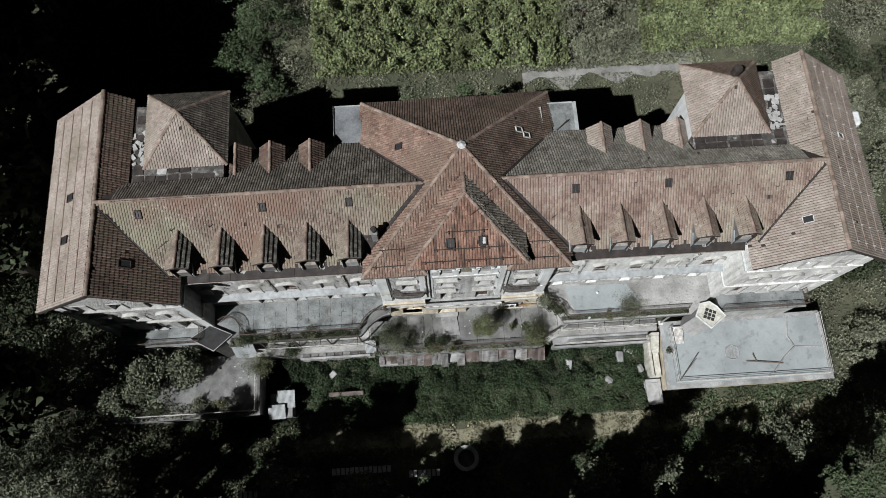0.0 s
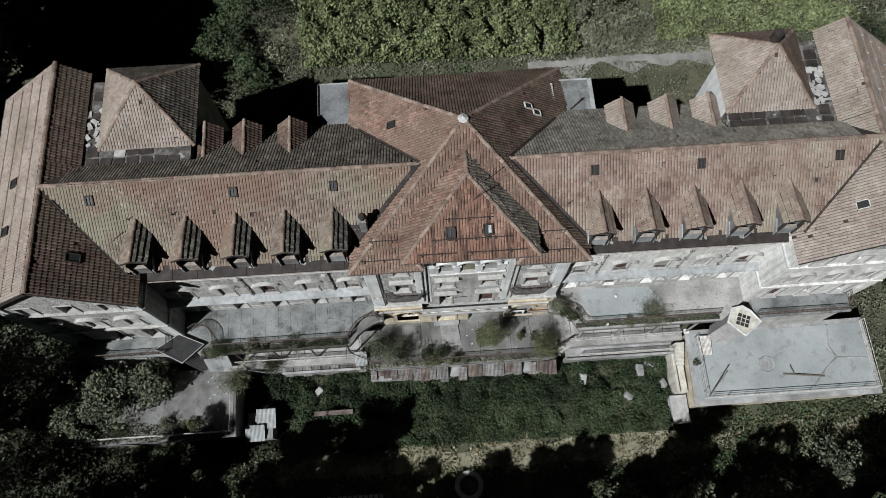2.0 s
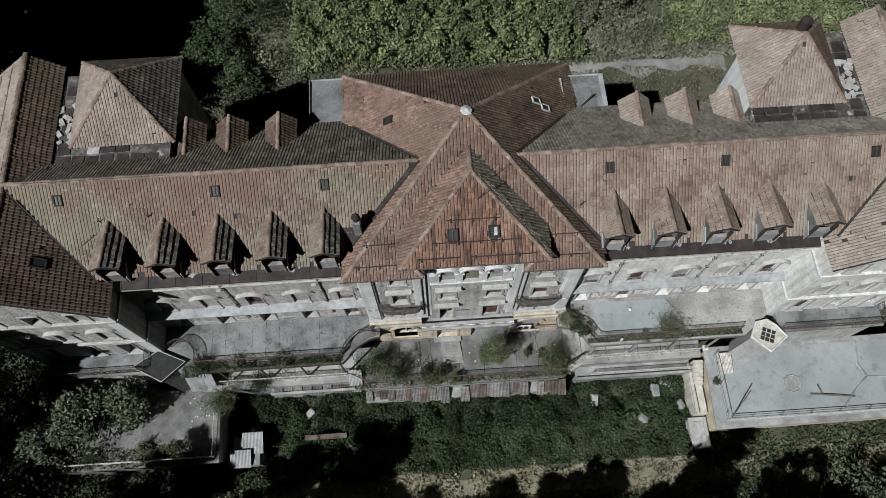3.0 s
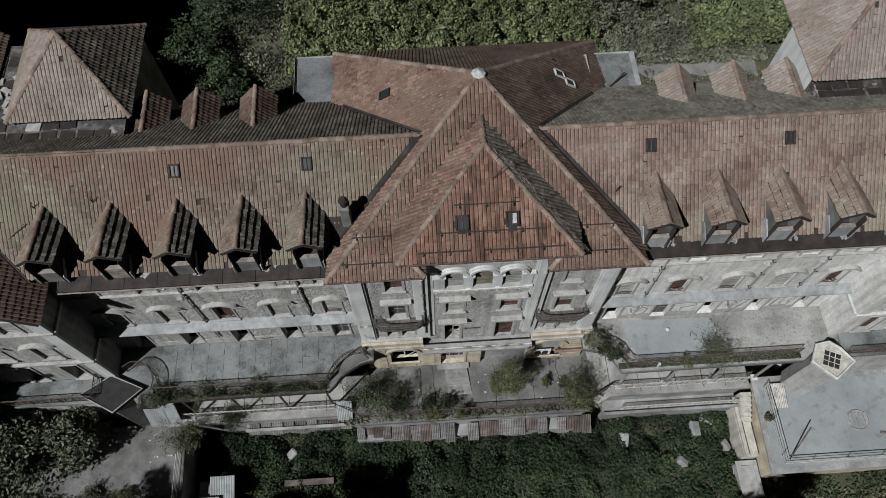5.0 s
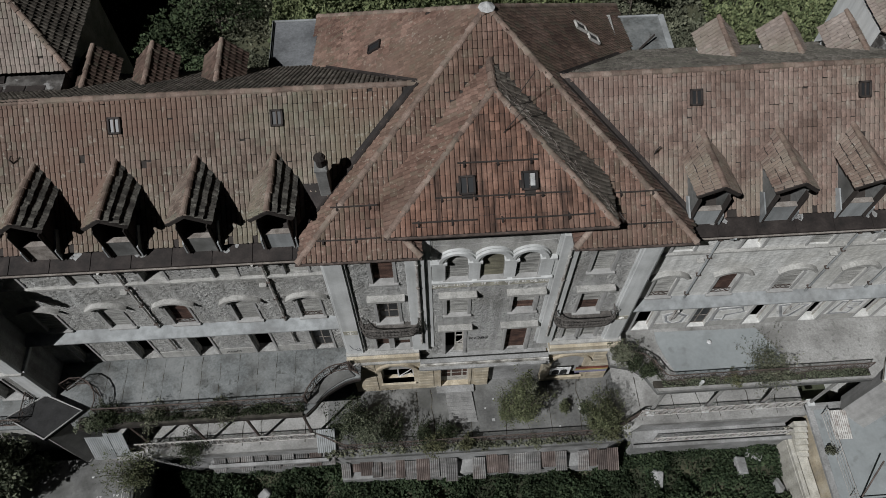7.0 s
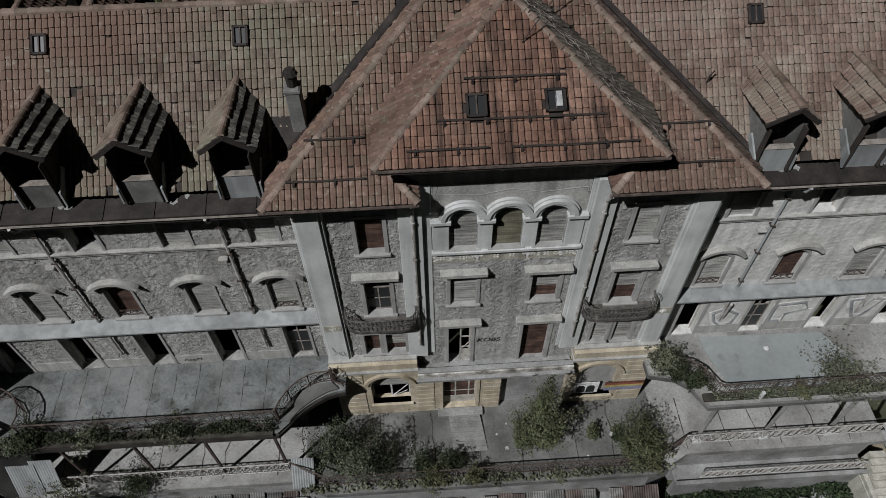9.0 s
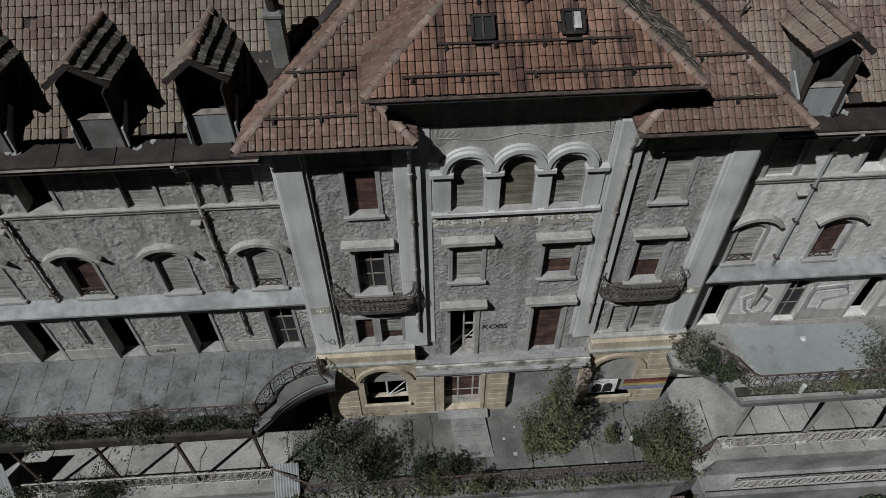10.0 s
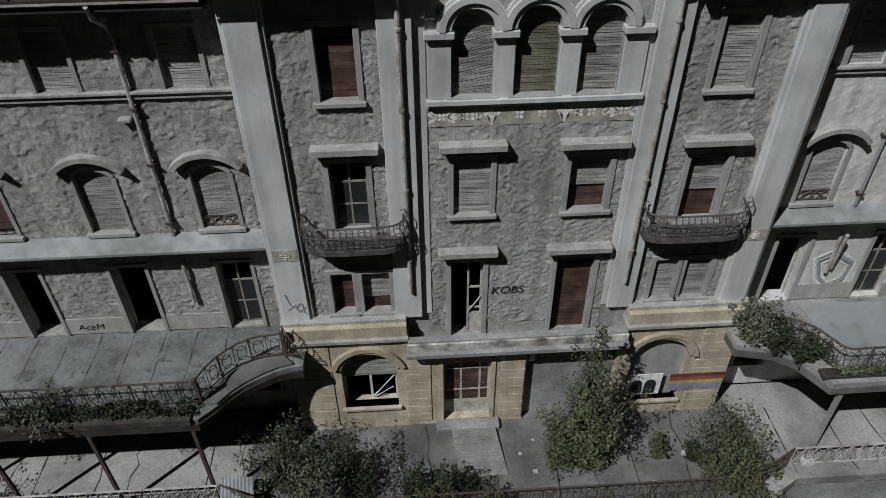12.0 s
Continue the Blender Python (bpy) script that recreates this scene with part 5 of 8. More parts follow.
part("lightning_wire", g, IRON, hotel, "slack grey lightning wire along the hip")
g = Geo()
for k in range(90):
    p = a + d * rw.uniform(0.03, 0.98) + side * rw.uniform(0.16, 0.42) + Vector((0, 0, 0.07))
    q = p + d.normalized() * rw.uniform(-0.4, 0.4) + Vector((rw.uniform(-0.12, 0.12), rw.uniform(-0.1, 0.1), rw.uniform(0.0, 0.08)))
    g.tube([tuple(p), tuple(q)], rw.uniform(0.004, 0.010), 4)
part("dry_stalks", g, GREYWOOD, hotel, "dry grey stalks caught along the hip", kind="stuff")
ridge_caps(hotel, G2, G1, rt, 0.15)
for a, b in (((-1.95, 16.25, 17.0), (XC, 20.3, 19.6)), ((6.8, 16.25, 17.0), (XC, 20.3, 19.6))):
    g = Geo()
    d = Vector(b) - Vector(a)
    off = Vector((-0.30 if a[0] < XC else 0.30, 0.12, 0.08))
    lift = Vector((0, 0, 0.09))
    g.slab([Vector(a) + lift, Vector(b) + lift, Vector(b) + off + lift, Vector(a) + off + lift], 0.05)
    part("valley_flashing", g, RUSTZINC, hotel, "dark rusted valley flashing")
for q in ((-1.7, 6.5, 13.98, 16.0, 16.78, 16.9), (-1.75, 6.6, 13.88, 13.978, 16.86, 17.0), (-5.3, -1.2, 14.0, 15.4, 15.28, 15.38), (6.0, 10.1, 14.0, 15.4, 15.28, 15.38)):
    g = Geo()
    g.box(*q)
    part("soffit", g, TIMBER, hotel, "dark timber eaves boarding")
for x0 in (-1.3, 5.6):
    g = Geo()
    g.box(x0, x0 + 0.5, WALL_Y + 0.05, 17.5, 15.3, 17.0)
    part("wall", g, STUCCO, hotel)


def plane_of(a, b, c):
    n = (Vector(b) - Vector(a)).cross(Vector(c) - Vector(a)).normalized()
    return n if n.z > 0 else -n


def valley(p1, n1, p2, n2, at_y, w=0.3):
    """A rusted sheet-metal valley where two roof planes meet, between two distances back."""
    d = n1.cross(n2)
    m_ = np.array([tuple(n1), tuple(n2), (0.0, 1.0, 0.0)])
    ends = [Vector(np.linalg.solve(m_, np.array([n1.dot(Vector(p1)), n2.dot(Vector(p2)), y]))) for y in at_y]
    d = (ends[1] - ends[0]).normalized()
    g = Geo()
    for n in (n1, n2):
        o = n.cross(d).normalized()
        o = o if o.z > 0 else -o
        g.slab([ends[0] + n * 0.085, ends[1] + n * 0.085, ends[1] + o * w * 0.7 + n * 0.085, ends[0] + o * w * 0.7 + n * 0.085], 0.03)
    part("valley_flashing", g, RUSTZINC, hotel, "dark rusted valley flashing")


N_FRONT = plane_of((-24, EY, EAVE_Z), (0, EY, EAVE_Z), (0, RY, RIDGE_Z))
N_REAR = plane_of((0, RB, EAVE_Z), (-24, RB, EAVE_Z), (-24, RY, RIDGE_Z))
for face in ((BL, FL, APEX), (FR, BR, APEX)):
    nf = plane_of(*face)
    valley((0, EY, EAVE_Z), N_FRONT, face[0], nf, (15.3, RY))
    valley((0, RB, EAVE_Z), N_REAR, face[0], nf, (RY, 24.4), 0.2)
for rx_, nn, y0_, y1_ in ((-24.2, Vector((4.1, 0, 5.0)).normalized(), 15.0, RY - 0.3), (29.1, Vector((-4.1, 0, 5.2)).normalized(), 15.0, RY - 0.3)):
    valley((0, EY, EAVE_Z), N_FRONT, (rx_, 0, 18.72), nn, (y0_, y1_), 0.16)
# pavilion roofs
for s, rx, xo, xi in ((-1, -24.2, -29.75, -19.2), (1, 29.1, 34.4, 23.9)):
    y0, y1 = 13.0, 29.0
    ez, rz_ = 14.62, 18.72
    # left pavilion's right-facing slope gets the shade-toned tile
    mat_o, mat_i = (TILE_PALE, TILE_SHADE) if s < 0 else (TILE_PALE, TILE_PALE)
    a, b = ((xo, y1, ez), (xo, y0, ez)), ((rx, y0, rz_), (rx, y1, rz_))
    slope(hotel, [*a, *b], mat_o, random.Random(20 + s), "weathered pale clay tile pavilion slope")
    a, b = ((xi, y0, ez), (xi, y1, ez)), ((rx, y1, rz_), (rx, y0, rz_))
    yc = 21.75
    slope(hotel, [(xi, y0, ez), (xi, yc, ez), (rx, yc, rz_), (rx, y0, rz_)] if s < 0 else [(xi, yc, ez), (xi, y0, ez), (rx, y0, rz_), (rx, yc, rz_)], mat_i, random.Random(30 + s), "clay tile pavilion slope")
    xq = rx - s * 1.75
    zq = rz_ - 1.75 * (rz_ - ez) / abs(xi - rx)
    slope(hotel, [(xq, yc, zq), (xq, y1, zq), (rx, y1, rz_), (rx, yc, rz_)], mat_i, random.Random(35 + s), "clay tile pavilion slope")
    ridge_caps(hotel, (rx, y0, rz_), (rx, y1, rz_), rt, 0.16)
    for xe in (xo, xi):
        g = Geo()
        g.slab([(xe, y0 - 0.03, ez + 0.02), (rx, y0 - 0.03, rz_ + 0.02), (rx, y0 + 0.1, rz_ + 0.02), (xe, y0 + 0.1, ez + 0.02)], 0.25)
        part("bargeboard", g, TIMBER, hotel)
    g = Geo()
    for k in range(9):
        xx = xo + (xi - xo) * (k + 0.5) / 9
        zz = rz_ - abs(xx - rx) * (rz_ - ez) / abs((xo if (xx - rx) * (xo - rx) > 0 else xi) - rx) - 0.3
        g.box(xx - 0.06, xx + 0.06, y0 + 0.02, PAV_F + 0.1, zz - 0.16, zz)
    part("rafter_ends", g, TIMBER, hotel)
    for fr in (0.22, 0.42, 0.62, 0.82):
        xr = rx + (xo - rx) * fr
        zr_ = rz_ + (ez - rz_) * fr + 0.10
        g = Geo()
        g.tube([(xr, y0 + 0.4, zr_), (xr, (y0 + y1) / 2, zr_ - 0.02), (xr, y1 - 0.4, zr_)], 0.045, 5)
        sg = part("snow_guard", g, RIDGE, hotel, "long weathered snow guard rail")
        for k in range(11):
            b = Geo()
            yk = y0 + 0.8 + k * 1.42
            b.box(xr - 0.12, xr + 0.12, yk - 0.03, yk + 0.03, zr_ - 0.09, zr_ + 0.05)
            part("bracket", b, TRIM if s > 0 else RIDGE, sg)
    # tower roof
    cx = -18.0 if s < 0 else 23.0
    t0, t1, ty0, ty1, tz = cx - (3.3 if s < 0 else 2.95), cx + 2.95, 22.85, 29.05, 17.5
    ap = (cx, 25.95, 20.4)
    for q, (p1, p2) in enumerate((((t0, ty0, tz), (t1, ty0, tz)), ((t1, ty0, tz), (t1, ty1, tz)), ((t1, ty1, tz), (t0, ty1, tz)), ((t0, ty1, tz), (t0, ty0, tz)))):
        # front and left faces pale, the other two coloured as if in shade
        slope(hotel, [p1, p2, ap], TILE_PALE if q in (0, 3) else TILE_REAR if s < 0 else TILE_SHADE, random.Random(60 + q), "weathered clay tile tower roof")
        ridge_caps(hotel, p1, ap, rt, 0.12)
g = Geo()
g.tube([(22.9, 26.5, 20.2), (22.9, 26.5, 20.9)], 0.35, 10)
part("vent", g, RUSTZINC, hotel, "rusted round roof vent")
# gutters
rp = random.Random(77)
for xa, xb, feet in ((-18.6, -5.0, (-6.17, -9.2, -12.3, -15.45)), (9.9, 23.6, (10.82, 13.87, 16.95, 20.05))):
    sf = Geo()
    sf.box(xa, xb, EY + 0.10, WING_Y - 0.005, 14.48, 14.54)
    part("soffit", sf, TIMBER, hotel, "dark timber eaves boarding")
    g = Geo()
    lo, hi = (EY + 0.10, 14.76), (15.42, 14.95)
    g.add([(xa, *lo), (xb, *lo), (xb, *hi), (xa, *hi), (xa, lo[0], 14.56), (xb, lo[0], 14.56), (xb, hi[0], 14.75), (xa, hi[0], 14.75)],
          [(0, 1, 2, 3), (4, 7, 6, 5), (0, 4, 5, 1), (0, 3, 7, 4), (1, 5, 6, 2)])
    gt = part("gutter", g, RUSTZINC, hotel, "rusted sheet-metal eaves apron under the tiles")
    g = Geo()
    g.box(xa, xb, hi[0] + 0.004, hi[0] + 0.05, 14.7, TEZ + 0.05)
    part("fascia", g, TIMBER, gt)

    def on_plate(x, f, up=0.0):
        return (x, lo[0] + (hi[0] - lo[0]) * f - up * 0.22, lo[1] + (hi[1] - lo[1]) * f + up * 0.97)
    k = xa
    while k < xb:
        g = Geo()
        g.slab([on_plate(k, 0, 0.03), on_plate(k + 0.04, 0, 0.03), on_plate(k + 0.04, 1, 0.03), on_plate(k, 1, 0.03)], 0.04)
        part("seam", g, RUSTZINC, gt)
        k += 1.6
    for x in feet:
        for q in range(2):
            g = Geo()
            a, r_, f = x + 0.35 + rp.uniform(0, 0.9), rp.uniform(0.08, 0.22), rp.uniform(0.66, 0.86)
            g.slab([on_plate(a + r_ * math.cos(t * 0.628) * rp.uniform(0.6, 1.3), min(1.0, f + 0.22 * r_ / 0.15 * math.sin(t * 0.628) * rp.uniform(0.5, 1.2)), 0.012) for t in range(10)], 0.01)
            part("patch", g, CONCRETE, gt, "pale patch on the gutter")
    g = Geo()
    g.tube([(xa, EY + 0.06, 14.67), (xb, EY + 0.06, 14.67)], 0.04, 6)
    part("lip", g, GREYWOOD, gt)
for xa, xb, y, z in ((-5.5, -0.6, 13.88, 15.46), (5.4, 10.3, 13.88, 15.46), (-1.95, 6.8, 13.88, 17.0)):
    g = Geo()
    g.tube([(xa, y, z), (xb, y, z)], 0.055, 7)
    part("gutter", g, IRON, hotel, "dark rusted metal gutter")


def roof_z(y):
    return EAVE_Z + (y - EY) * (RIDGE_Z - EAVE_Z) / (RY - EY)


def snow_guard(x0, x1, y, zfun, lift=0.14):
    """A wooden snow board on iron brackets."""
    g = Geo()
    z = zfun(y) + lift
    g.tube([(x0, y, z), ((x0 + x1) / 2, y, z + rt.uniform(-0.03, 0.03)), (x1, y, z + rt.uniform(-0.03, 0.03))], 0.036, 6)
    sg = part("snow_guard", g, TIMBER, hotel, "dark timber snow guard rail")
    k = x0 + 0.25
    while k < x1:
        b = Geo()
        b.box(k - 0.035, k + 0.035, y - 0.12, y + 0.22, z - 0.16, z - 0.02)
        part("bracket", b, RUSTZINC, sg)
        k += 1.25


gz = lambda y: 17.05 + (y - 13.92) * (19.62 - 17.05) / (18.62 - 13.92)
pz = lambda y: 15.52 + (y - 13.92) * (20.75 - 15.52) / (21.8 - 13.92)
snow_guard(-0.9, 1.5, 14.28, gz)
snow_guard(2.2, 5.9, 14.28, gz)
snow_guard(0.0, 5.0, 15.05, gz)
snow_guard(0.9, 3.9, 16.15, gz)
snow_guard(-4.6, -2.2, 14.55, pz)
snow_guard(-4.0, -2.2, 15.6, pz)
snow_guard(6.6, 9.2, 14.55, pz)
snow_guard(7.0, 8.8, 15.6, pz)

# skylights


def skylight(x, y, zfun, w=0.5, l=0.66, lit=False):
    s = (zfun(y + 0.1) - zfun(y)) / 0.1
    m = Matrix.Translation((x, y, zfun(y) + 0.03)) @ Matrix.Rotation(math.atan(s), 4, "X")
    g = Geo(m)
    for a, b, c, d in ((-w / 2, w / 2, 0, 0.08), (-w / 2, w / 2, l - 0.08, l), (-w / 2, -w / 2 + 0.08, 0, l), (w / 2 - 0.08, w / 2, 0, l)):
        g.box(a, b, c, d, 0, 0.13, 0.01)
    k = part("skylight", g, RUSTZINC, hotel, "small iron-framed roof skylight")
    g = Geo(m)
    g.box(-w / 2 + 0.06, w / 2 - 0.06, 0.06, l - 0.06, 0.05, 0.07)
    part("pane", g, DIRTYGLASS, k)
    g = Geo(m)
    g.box(-0.02, 0.02, 0.06, l - 0.06, 0.06, 0.12)
    part("glazing_bar", g, IRON, k)
    if lit:
        g = Geo(m)
        g.box(-0.02, w / 2 - 0.12, 0.16, l - 0.1, 0.10, 0.12)
        part("sheet", g, WHITE, k, "white sheet covering half the pane")


def slope_light(p, n, w=0.5, l=0.7, blind=False):
    """A small hatch lying on a roof plane with normal n."""
    u = Vector((0, 0, 1)).cross(n).normalized()
    m = Matrix.Translation(Vector(p) + n * 0.05) @ Matrix((u, n.cross(u), n)).transposed().to_4x4()
    g = Geo(m)
    for a, b, c, d in ((-w / 2, w / 2, 0, 0.07), (-w / 2, w / 2, l - 0.07, l), (-w / 2, -w / 2 + 0.07, 0, l), (w / 2 - 0.07, w / 2, 0, l)):
        g.box(a, b, c, d, 0, 0.12, 0.01)
    k = part("skylight", g, RUSTZINC if blind else PALEIRON, hotel, "small iron-framed roof skylight")
    g = Geo(m)
    g.box(-w / 2 + 0.05, w / 2 - 0.05, 0.05, l - 0.05, 0.04, 0.06)
    part("pane", g, DIRTYGLASS, k)


N_R = plane_of(FR, BR, APEX)
N_L = plane_of(BL, FL, APEX)
on_r = lambda x, y: (x, y, APEX[2] - ((x - APEX[0]) * N_R.x + (y - APEX[1]) * N_R.y) / N_R.z)
on_l = lambda x, y: (x, y, APEX[2] - ((x - APEX[0]) * N_L.x + (y - APEX[1]) * N_L.y) / N_L.z)
slope_light(on_r(7.3, 24.6), N_R)
slope_light(on_r(7.9, 24.3), N_R)
slope_light(on_l(-2.4, 23.6), N_L, blind=True)
for x, y in ((-27.2, 21.2), (-27.4, 17.9)):
    slope_light((x, y, 18.72 - (-24.2 - x) * 4.1 / 5.55), Vector((-4.1, 0, 5.55)).normalized(), 0.6, 0.8, True)
slope_light((-22.0, 15.6, 18.72 - 2.2 * 4.1 / 5.0), Vector((4.1, 0, 5.0)).normalized(), 0.6, 0.9, True)
slope_light((27.1, 15.8, 18.72 - 2.0 * 4.1 / 5.2), Vector((-4.1, 0, 5.2)).normalized(), 0.6, 0.8)
slope_light((31.8, 22.5, 18.72 - 2.7 * 4.1 / 5.3), Vector((4.1, 0, 5.3)).normalized(), 0.5, 0.8)
for x in (-21.15, -12.2, -5.95, 10.6, 17.4, 26.3):
    skylight(x, 18.75, roof_z)
skylight(1.22, 15.15, gz, 0.62, 0.72)
skylight(3.55, 15.2, gz, 0.62, 0.72, True)

# dormers


def dormer(x, tile):
    """A gabled roof dormer: timber cheeks, window, two tiled slopes."""
    fy, zr = 15.20, 17.76
    g = Geo()
    zb = roof_z(fy)
    for c in (x - 0.62, x + 0.56):
        g.add([(c, fy, zb - 0.1), (c + 0.06, fy, zb - 0.1), (c + 0.06, fy, zb + 1.75), (c, fy, zb + 1.75), (c, fy + 1.95, zb + 1.5), (c + 0.06, fy + 1.95, zb + 1.5)],
              [(0, 1, 2, 3), (0, 3, 4), (1, 5, 2), (3, 2, 5, 4), (0, 4, 5, 1)])
    g.add([(x - 0.62, fy + 0.42, zb + 1.6), (x + 0.62, fy + 0.42, zb + 1.6), (x, fy + 0.42, zr - 0.14), (x - 0.62, fy + 0.48, zb + 1.6), (x + 0.62, fy + 0.48, zb + 1.6), (x, fy + 0.48, zr - 0.14)],
          [(0, 1, 2), (5, 4, 3), (0, 3, 4, 1)])
    d = part("dormer", g, TIMBER if x < 0 else DECKGREY, hotel, "gabled roof dormer with tiled slopes and a small window")
    # left aprons darker: weathered wood tone, and colour standing in for shadow
    g = Geo()
    g.box(x - 0.555, x + 0.555, TY - 0.045, TY - 0.015, 14.86, zb + 0.62, 0.008)
    part("apron", g, ZINC if x > -7 else DECKGREY if rt.random() < 0.6 else GREYWOOD, d)
    for c in (x - 0.70, x + 0.635):
        g = Geo()
        g.add([(c, fy - 0.22, zb - 0.24), (c + 0.06, fy - 0.22, zb - 0.24), (c + 0.06, fy - 0.2, zb + 0.36), (c, fy - 0.2, zb + 0.36),
               (c, fy + 0.75, zb + 0.56), (c + 0.06, fy + 0.75, zb + 0.56), (c, fy + 0.55, zb + 0.78), (c + 0.06, fy + 0.55, zb + 0.78)],
              [(0, 1, 2, 3), (3, 2, 7, 6), (6, 7, 5, 4), (0, 3, 6, 4), (1, 5, 7, 2)])
        part("side_flashing", g, ZINC, d, "pale zinc flashing beside the dormer")
    g = Geo()
    g.box(x - 0.56, x + 0.56, fy - 0.1, fy + 0.14, zb + 0.622, zb + 0.66, 0.01)
    part("window_sill", g, GREYWOOD, d)
    for xa in (x - 0.6, x + 0.545):
        g = Geo()
        g.box(xa, xa + 0.045, fy - 0.22, fy + 0.06, zb - 0.3, zb + 1.55, 0.01)
        part("post", g, TIMBER, d)
    g = Geo()
    g.box(x - 0.55, x + 0.55, fy + 0.75, fy + 0.78, zb + 0.6, zb + 1.6)
    part("pane", g, DIRTYGLASS, d)
    e, ez, f0 = 0.84, 17.08, fy - 0.3
    rb, re = (17.98, 17.36), (17.2, 16.70)
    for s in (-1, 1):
        # right-facing slopes of the left dormers take the shade-toned tile
        mt = tile if s < 0 or x > 0 else TILE_MOSS_SHADE
        P = [Vector((x + s * e, f0 + 0.1, ez)), Vector((x, f0, zr)), Vector((x, *rb)), Vector((x + s * e, *re))]
        g = Geo()
        g.slab(P, 0.08)
        part("roof_slope", g, TIMBER, d)
        g = Geo()
        nrm = (P[1] - P[0]).cross(P[3] - P[0]).normalized()
        nrm = nrm if nrm.z > 0 else -nrm
        rows_n = 3
        for j in range(rows_n):
            for i in range(16):
                def spot(fu, fv):
                    lo_, hi_ = P[0].lerp(P[3], fu), P[1].lerp(P[2], fu)
                    return lo_.lerp(hi_, fv)
                a0, a1 = i / 16, (i + 0.94) / 16
                v0, v1 = j / rows_n, (j + 0.93) / rows_n
                jit = rt.uniform(-0.018, 0.018)
                vs = []
                for fv, hh in ((v0, 0.10 if mt is TILE_MOSS_SHADE else 0.05), (v1, 0.012)):
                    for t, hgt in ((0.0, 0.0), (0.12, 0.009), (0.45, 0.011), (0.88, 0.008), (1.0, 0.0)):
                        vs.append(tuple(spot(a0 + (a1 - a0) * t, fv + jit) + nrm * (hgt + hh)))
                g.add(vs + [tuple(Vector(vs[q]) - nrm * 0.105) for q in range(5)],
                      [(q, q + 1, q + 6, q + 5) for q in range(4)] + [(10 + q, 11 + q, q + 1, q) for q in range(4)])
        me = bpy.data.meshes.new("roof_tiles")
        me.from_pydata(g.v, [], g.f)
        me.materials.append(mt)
        ob = new("roof_tiles", me)
        ob.parent = d
        tagged(ob, kind="stuff")
        g = Geo()
        g.slab([P[0] + Vector((s * 0.03, -0.03, 0.0)), P[1] + Vector((0, -0.04, 0.03)), P[1] + Vector((0, 0.06, 0.03)), P[0] + Vector((s * 0.03, 0.07, 0.0))], 0.15)
        part("bargeboard", g, TIMBER, d)
        # raised dark strip that draws the shadowed gap at the slope's back edge
        g = Geo()
        g.slab([P[2] + Vector((0, 0.02, 0.07)), P[3] + Vector((-s * 0.02, 0.0, 0.07)), P[3] + Vector((s * 0.16, 0.10, 0.12)), P[2] + Vector((s * 0.05, 0.22, 0.12))], 0.06)
        part("flashing", g, TIMBER, d)
    ridge_caps(d, (x, f0, zr + 0.03), (x, rb[0], rb[1] + 0.03), rt, 0.11)


for x in DORMERS_L:
    dormer(x, TILE_MOSS)
for x in DORMERS_R:
    dormer(x, TILE_ROSE)


def rear_dormer(x, tile):
    y0, y1, zr, ez, e = 21.9, 24.75, 17.15, 16.2, 0.95
    g = Geo()
    g.box(x - 0.65, x + 0.65, 22.5, 24.4, 15.0, 16.35)
    d = part("dormer", g, PLASTER, hotel, "gabled rear dormer with clay tile roof")
    for s in (-1, 1):
        slope(d, [(x + s * e, y0 + 1.2, ez), (x + s * e, y1, ez), (x, y1, zr), (x, y0, zr)] if s > 0 else [(x + s * e, y1, ez), (x + s * e, y0 + 1.2, ez), (x, y0, zr), (x, y1, zr)], tile, rt, deck=0.08)
    ridge_caps(d, (x, y0, zr), (x, y1, zr), rt, 0.11)


for x in (-8.95, -12.0, -14.6):
    rear_dormer(x, TILE_SHADE)
for x in (13.4, 16.4, 19.3):
    rear_dormer(x, TILE_PALE)
# chimneys, wires, whips
g = Geo()
g.box(-4.44, -3.99, 16.48, 16.96, 15.9, 18.0, 0.03)
ch = part("chimney", g, DECKGREY, hotel, "dark grey rendered chimney stack with a clay pot")
g = Geo()
g.box(-4.47, -3.96, 16.45, 16.99, 17.84, 17.96, 0.02)
part("collar", g, DECKGREY, ch)
g = Geo()
g.tube([(-4.2, 16.72, 17.95), (-4.2, 16.72, 18.2), (-4.2, 16.72, 18.38), (-4.2, 16.72, 18.52)], 0.17, 9, 0.19)
g.tube([(-4.2, 16.72, 18.42), (-4.2, 16.72, 18.6)], 0.24, 9, 0.12)
part("pot", g, TIMBER, ch, "dark sooty chimney pot")
g = Geo()
g.slab([(-5.1, 15.5, roof_z(15.5) + 0.1), (-4.5, 15.5, roof_z(15.5) + 0.1), (-4.3, 16.9, roof_z(16.9) + 0.1), (-5.1, 16.9, roof_z(16.9) + 0.1)], 0.03)
part("flashing", g, RUSTZINC, ch)
for x, y, h in ((2.9, 17.9, 1.6), (2.65, 17.1, 1.3)):
    g = Geo()
    g.tube([(x, y, gz(y)), (x + 0.9, y + 0.3, gz(y) + h)], 0.02, 4)
    part("aerial", g, TIMBER, hotel, "thin leaning aerial rod")
for x0, y0, x1, y1 in ((-21.5, 16.2, -19.5, 17.2),):
    g = Geo()
    g.tube([(x0, y0, roof_z(y0) - 0.2), (x1, y1, roof_z(y1) + 0.3)], 0.025, 4)
    part("cable", g, IRON, hotel)
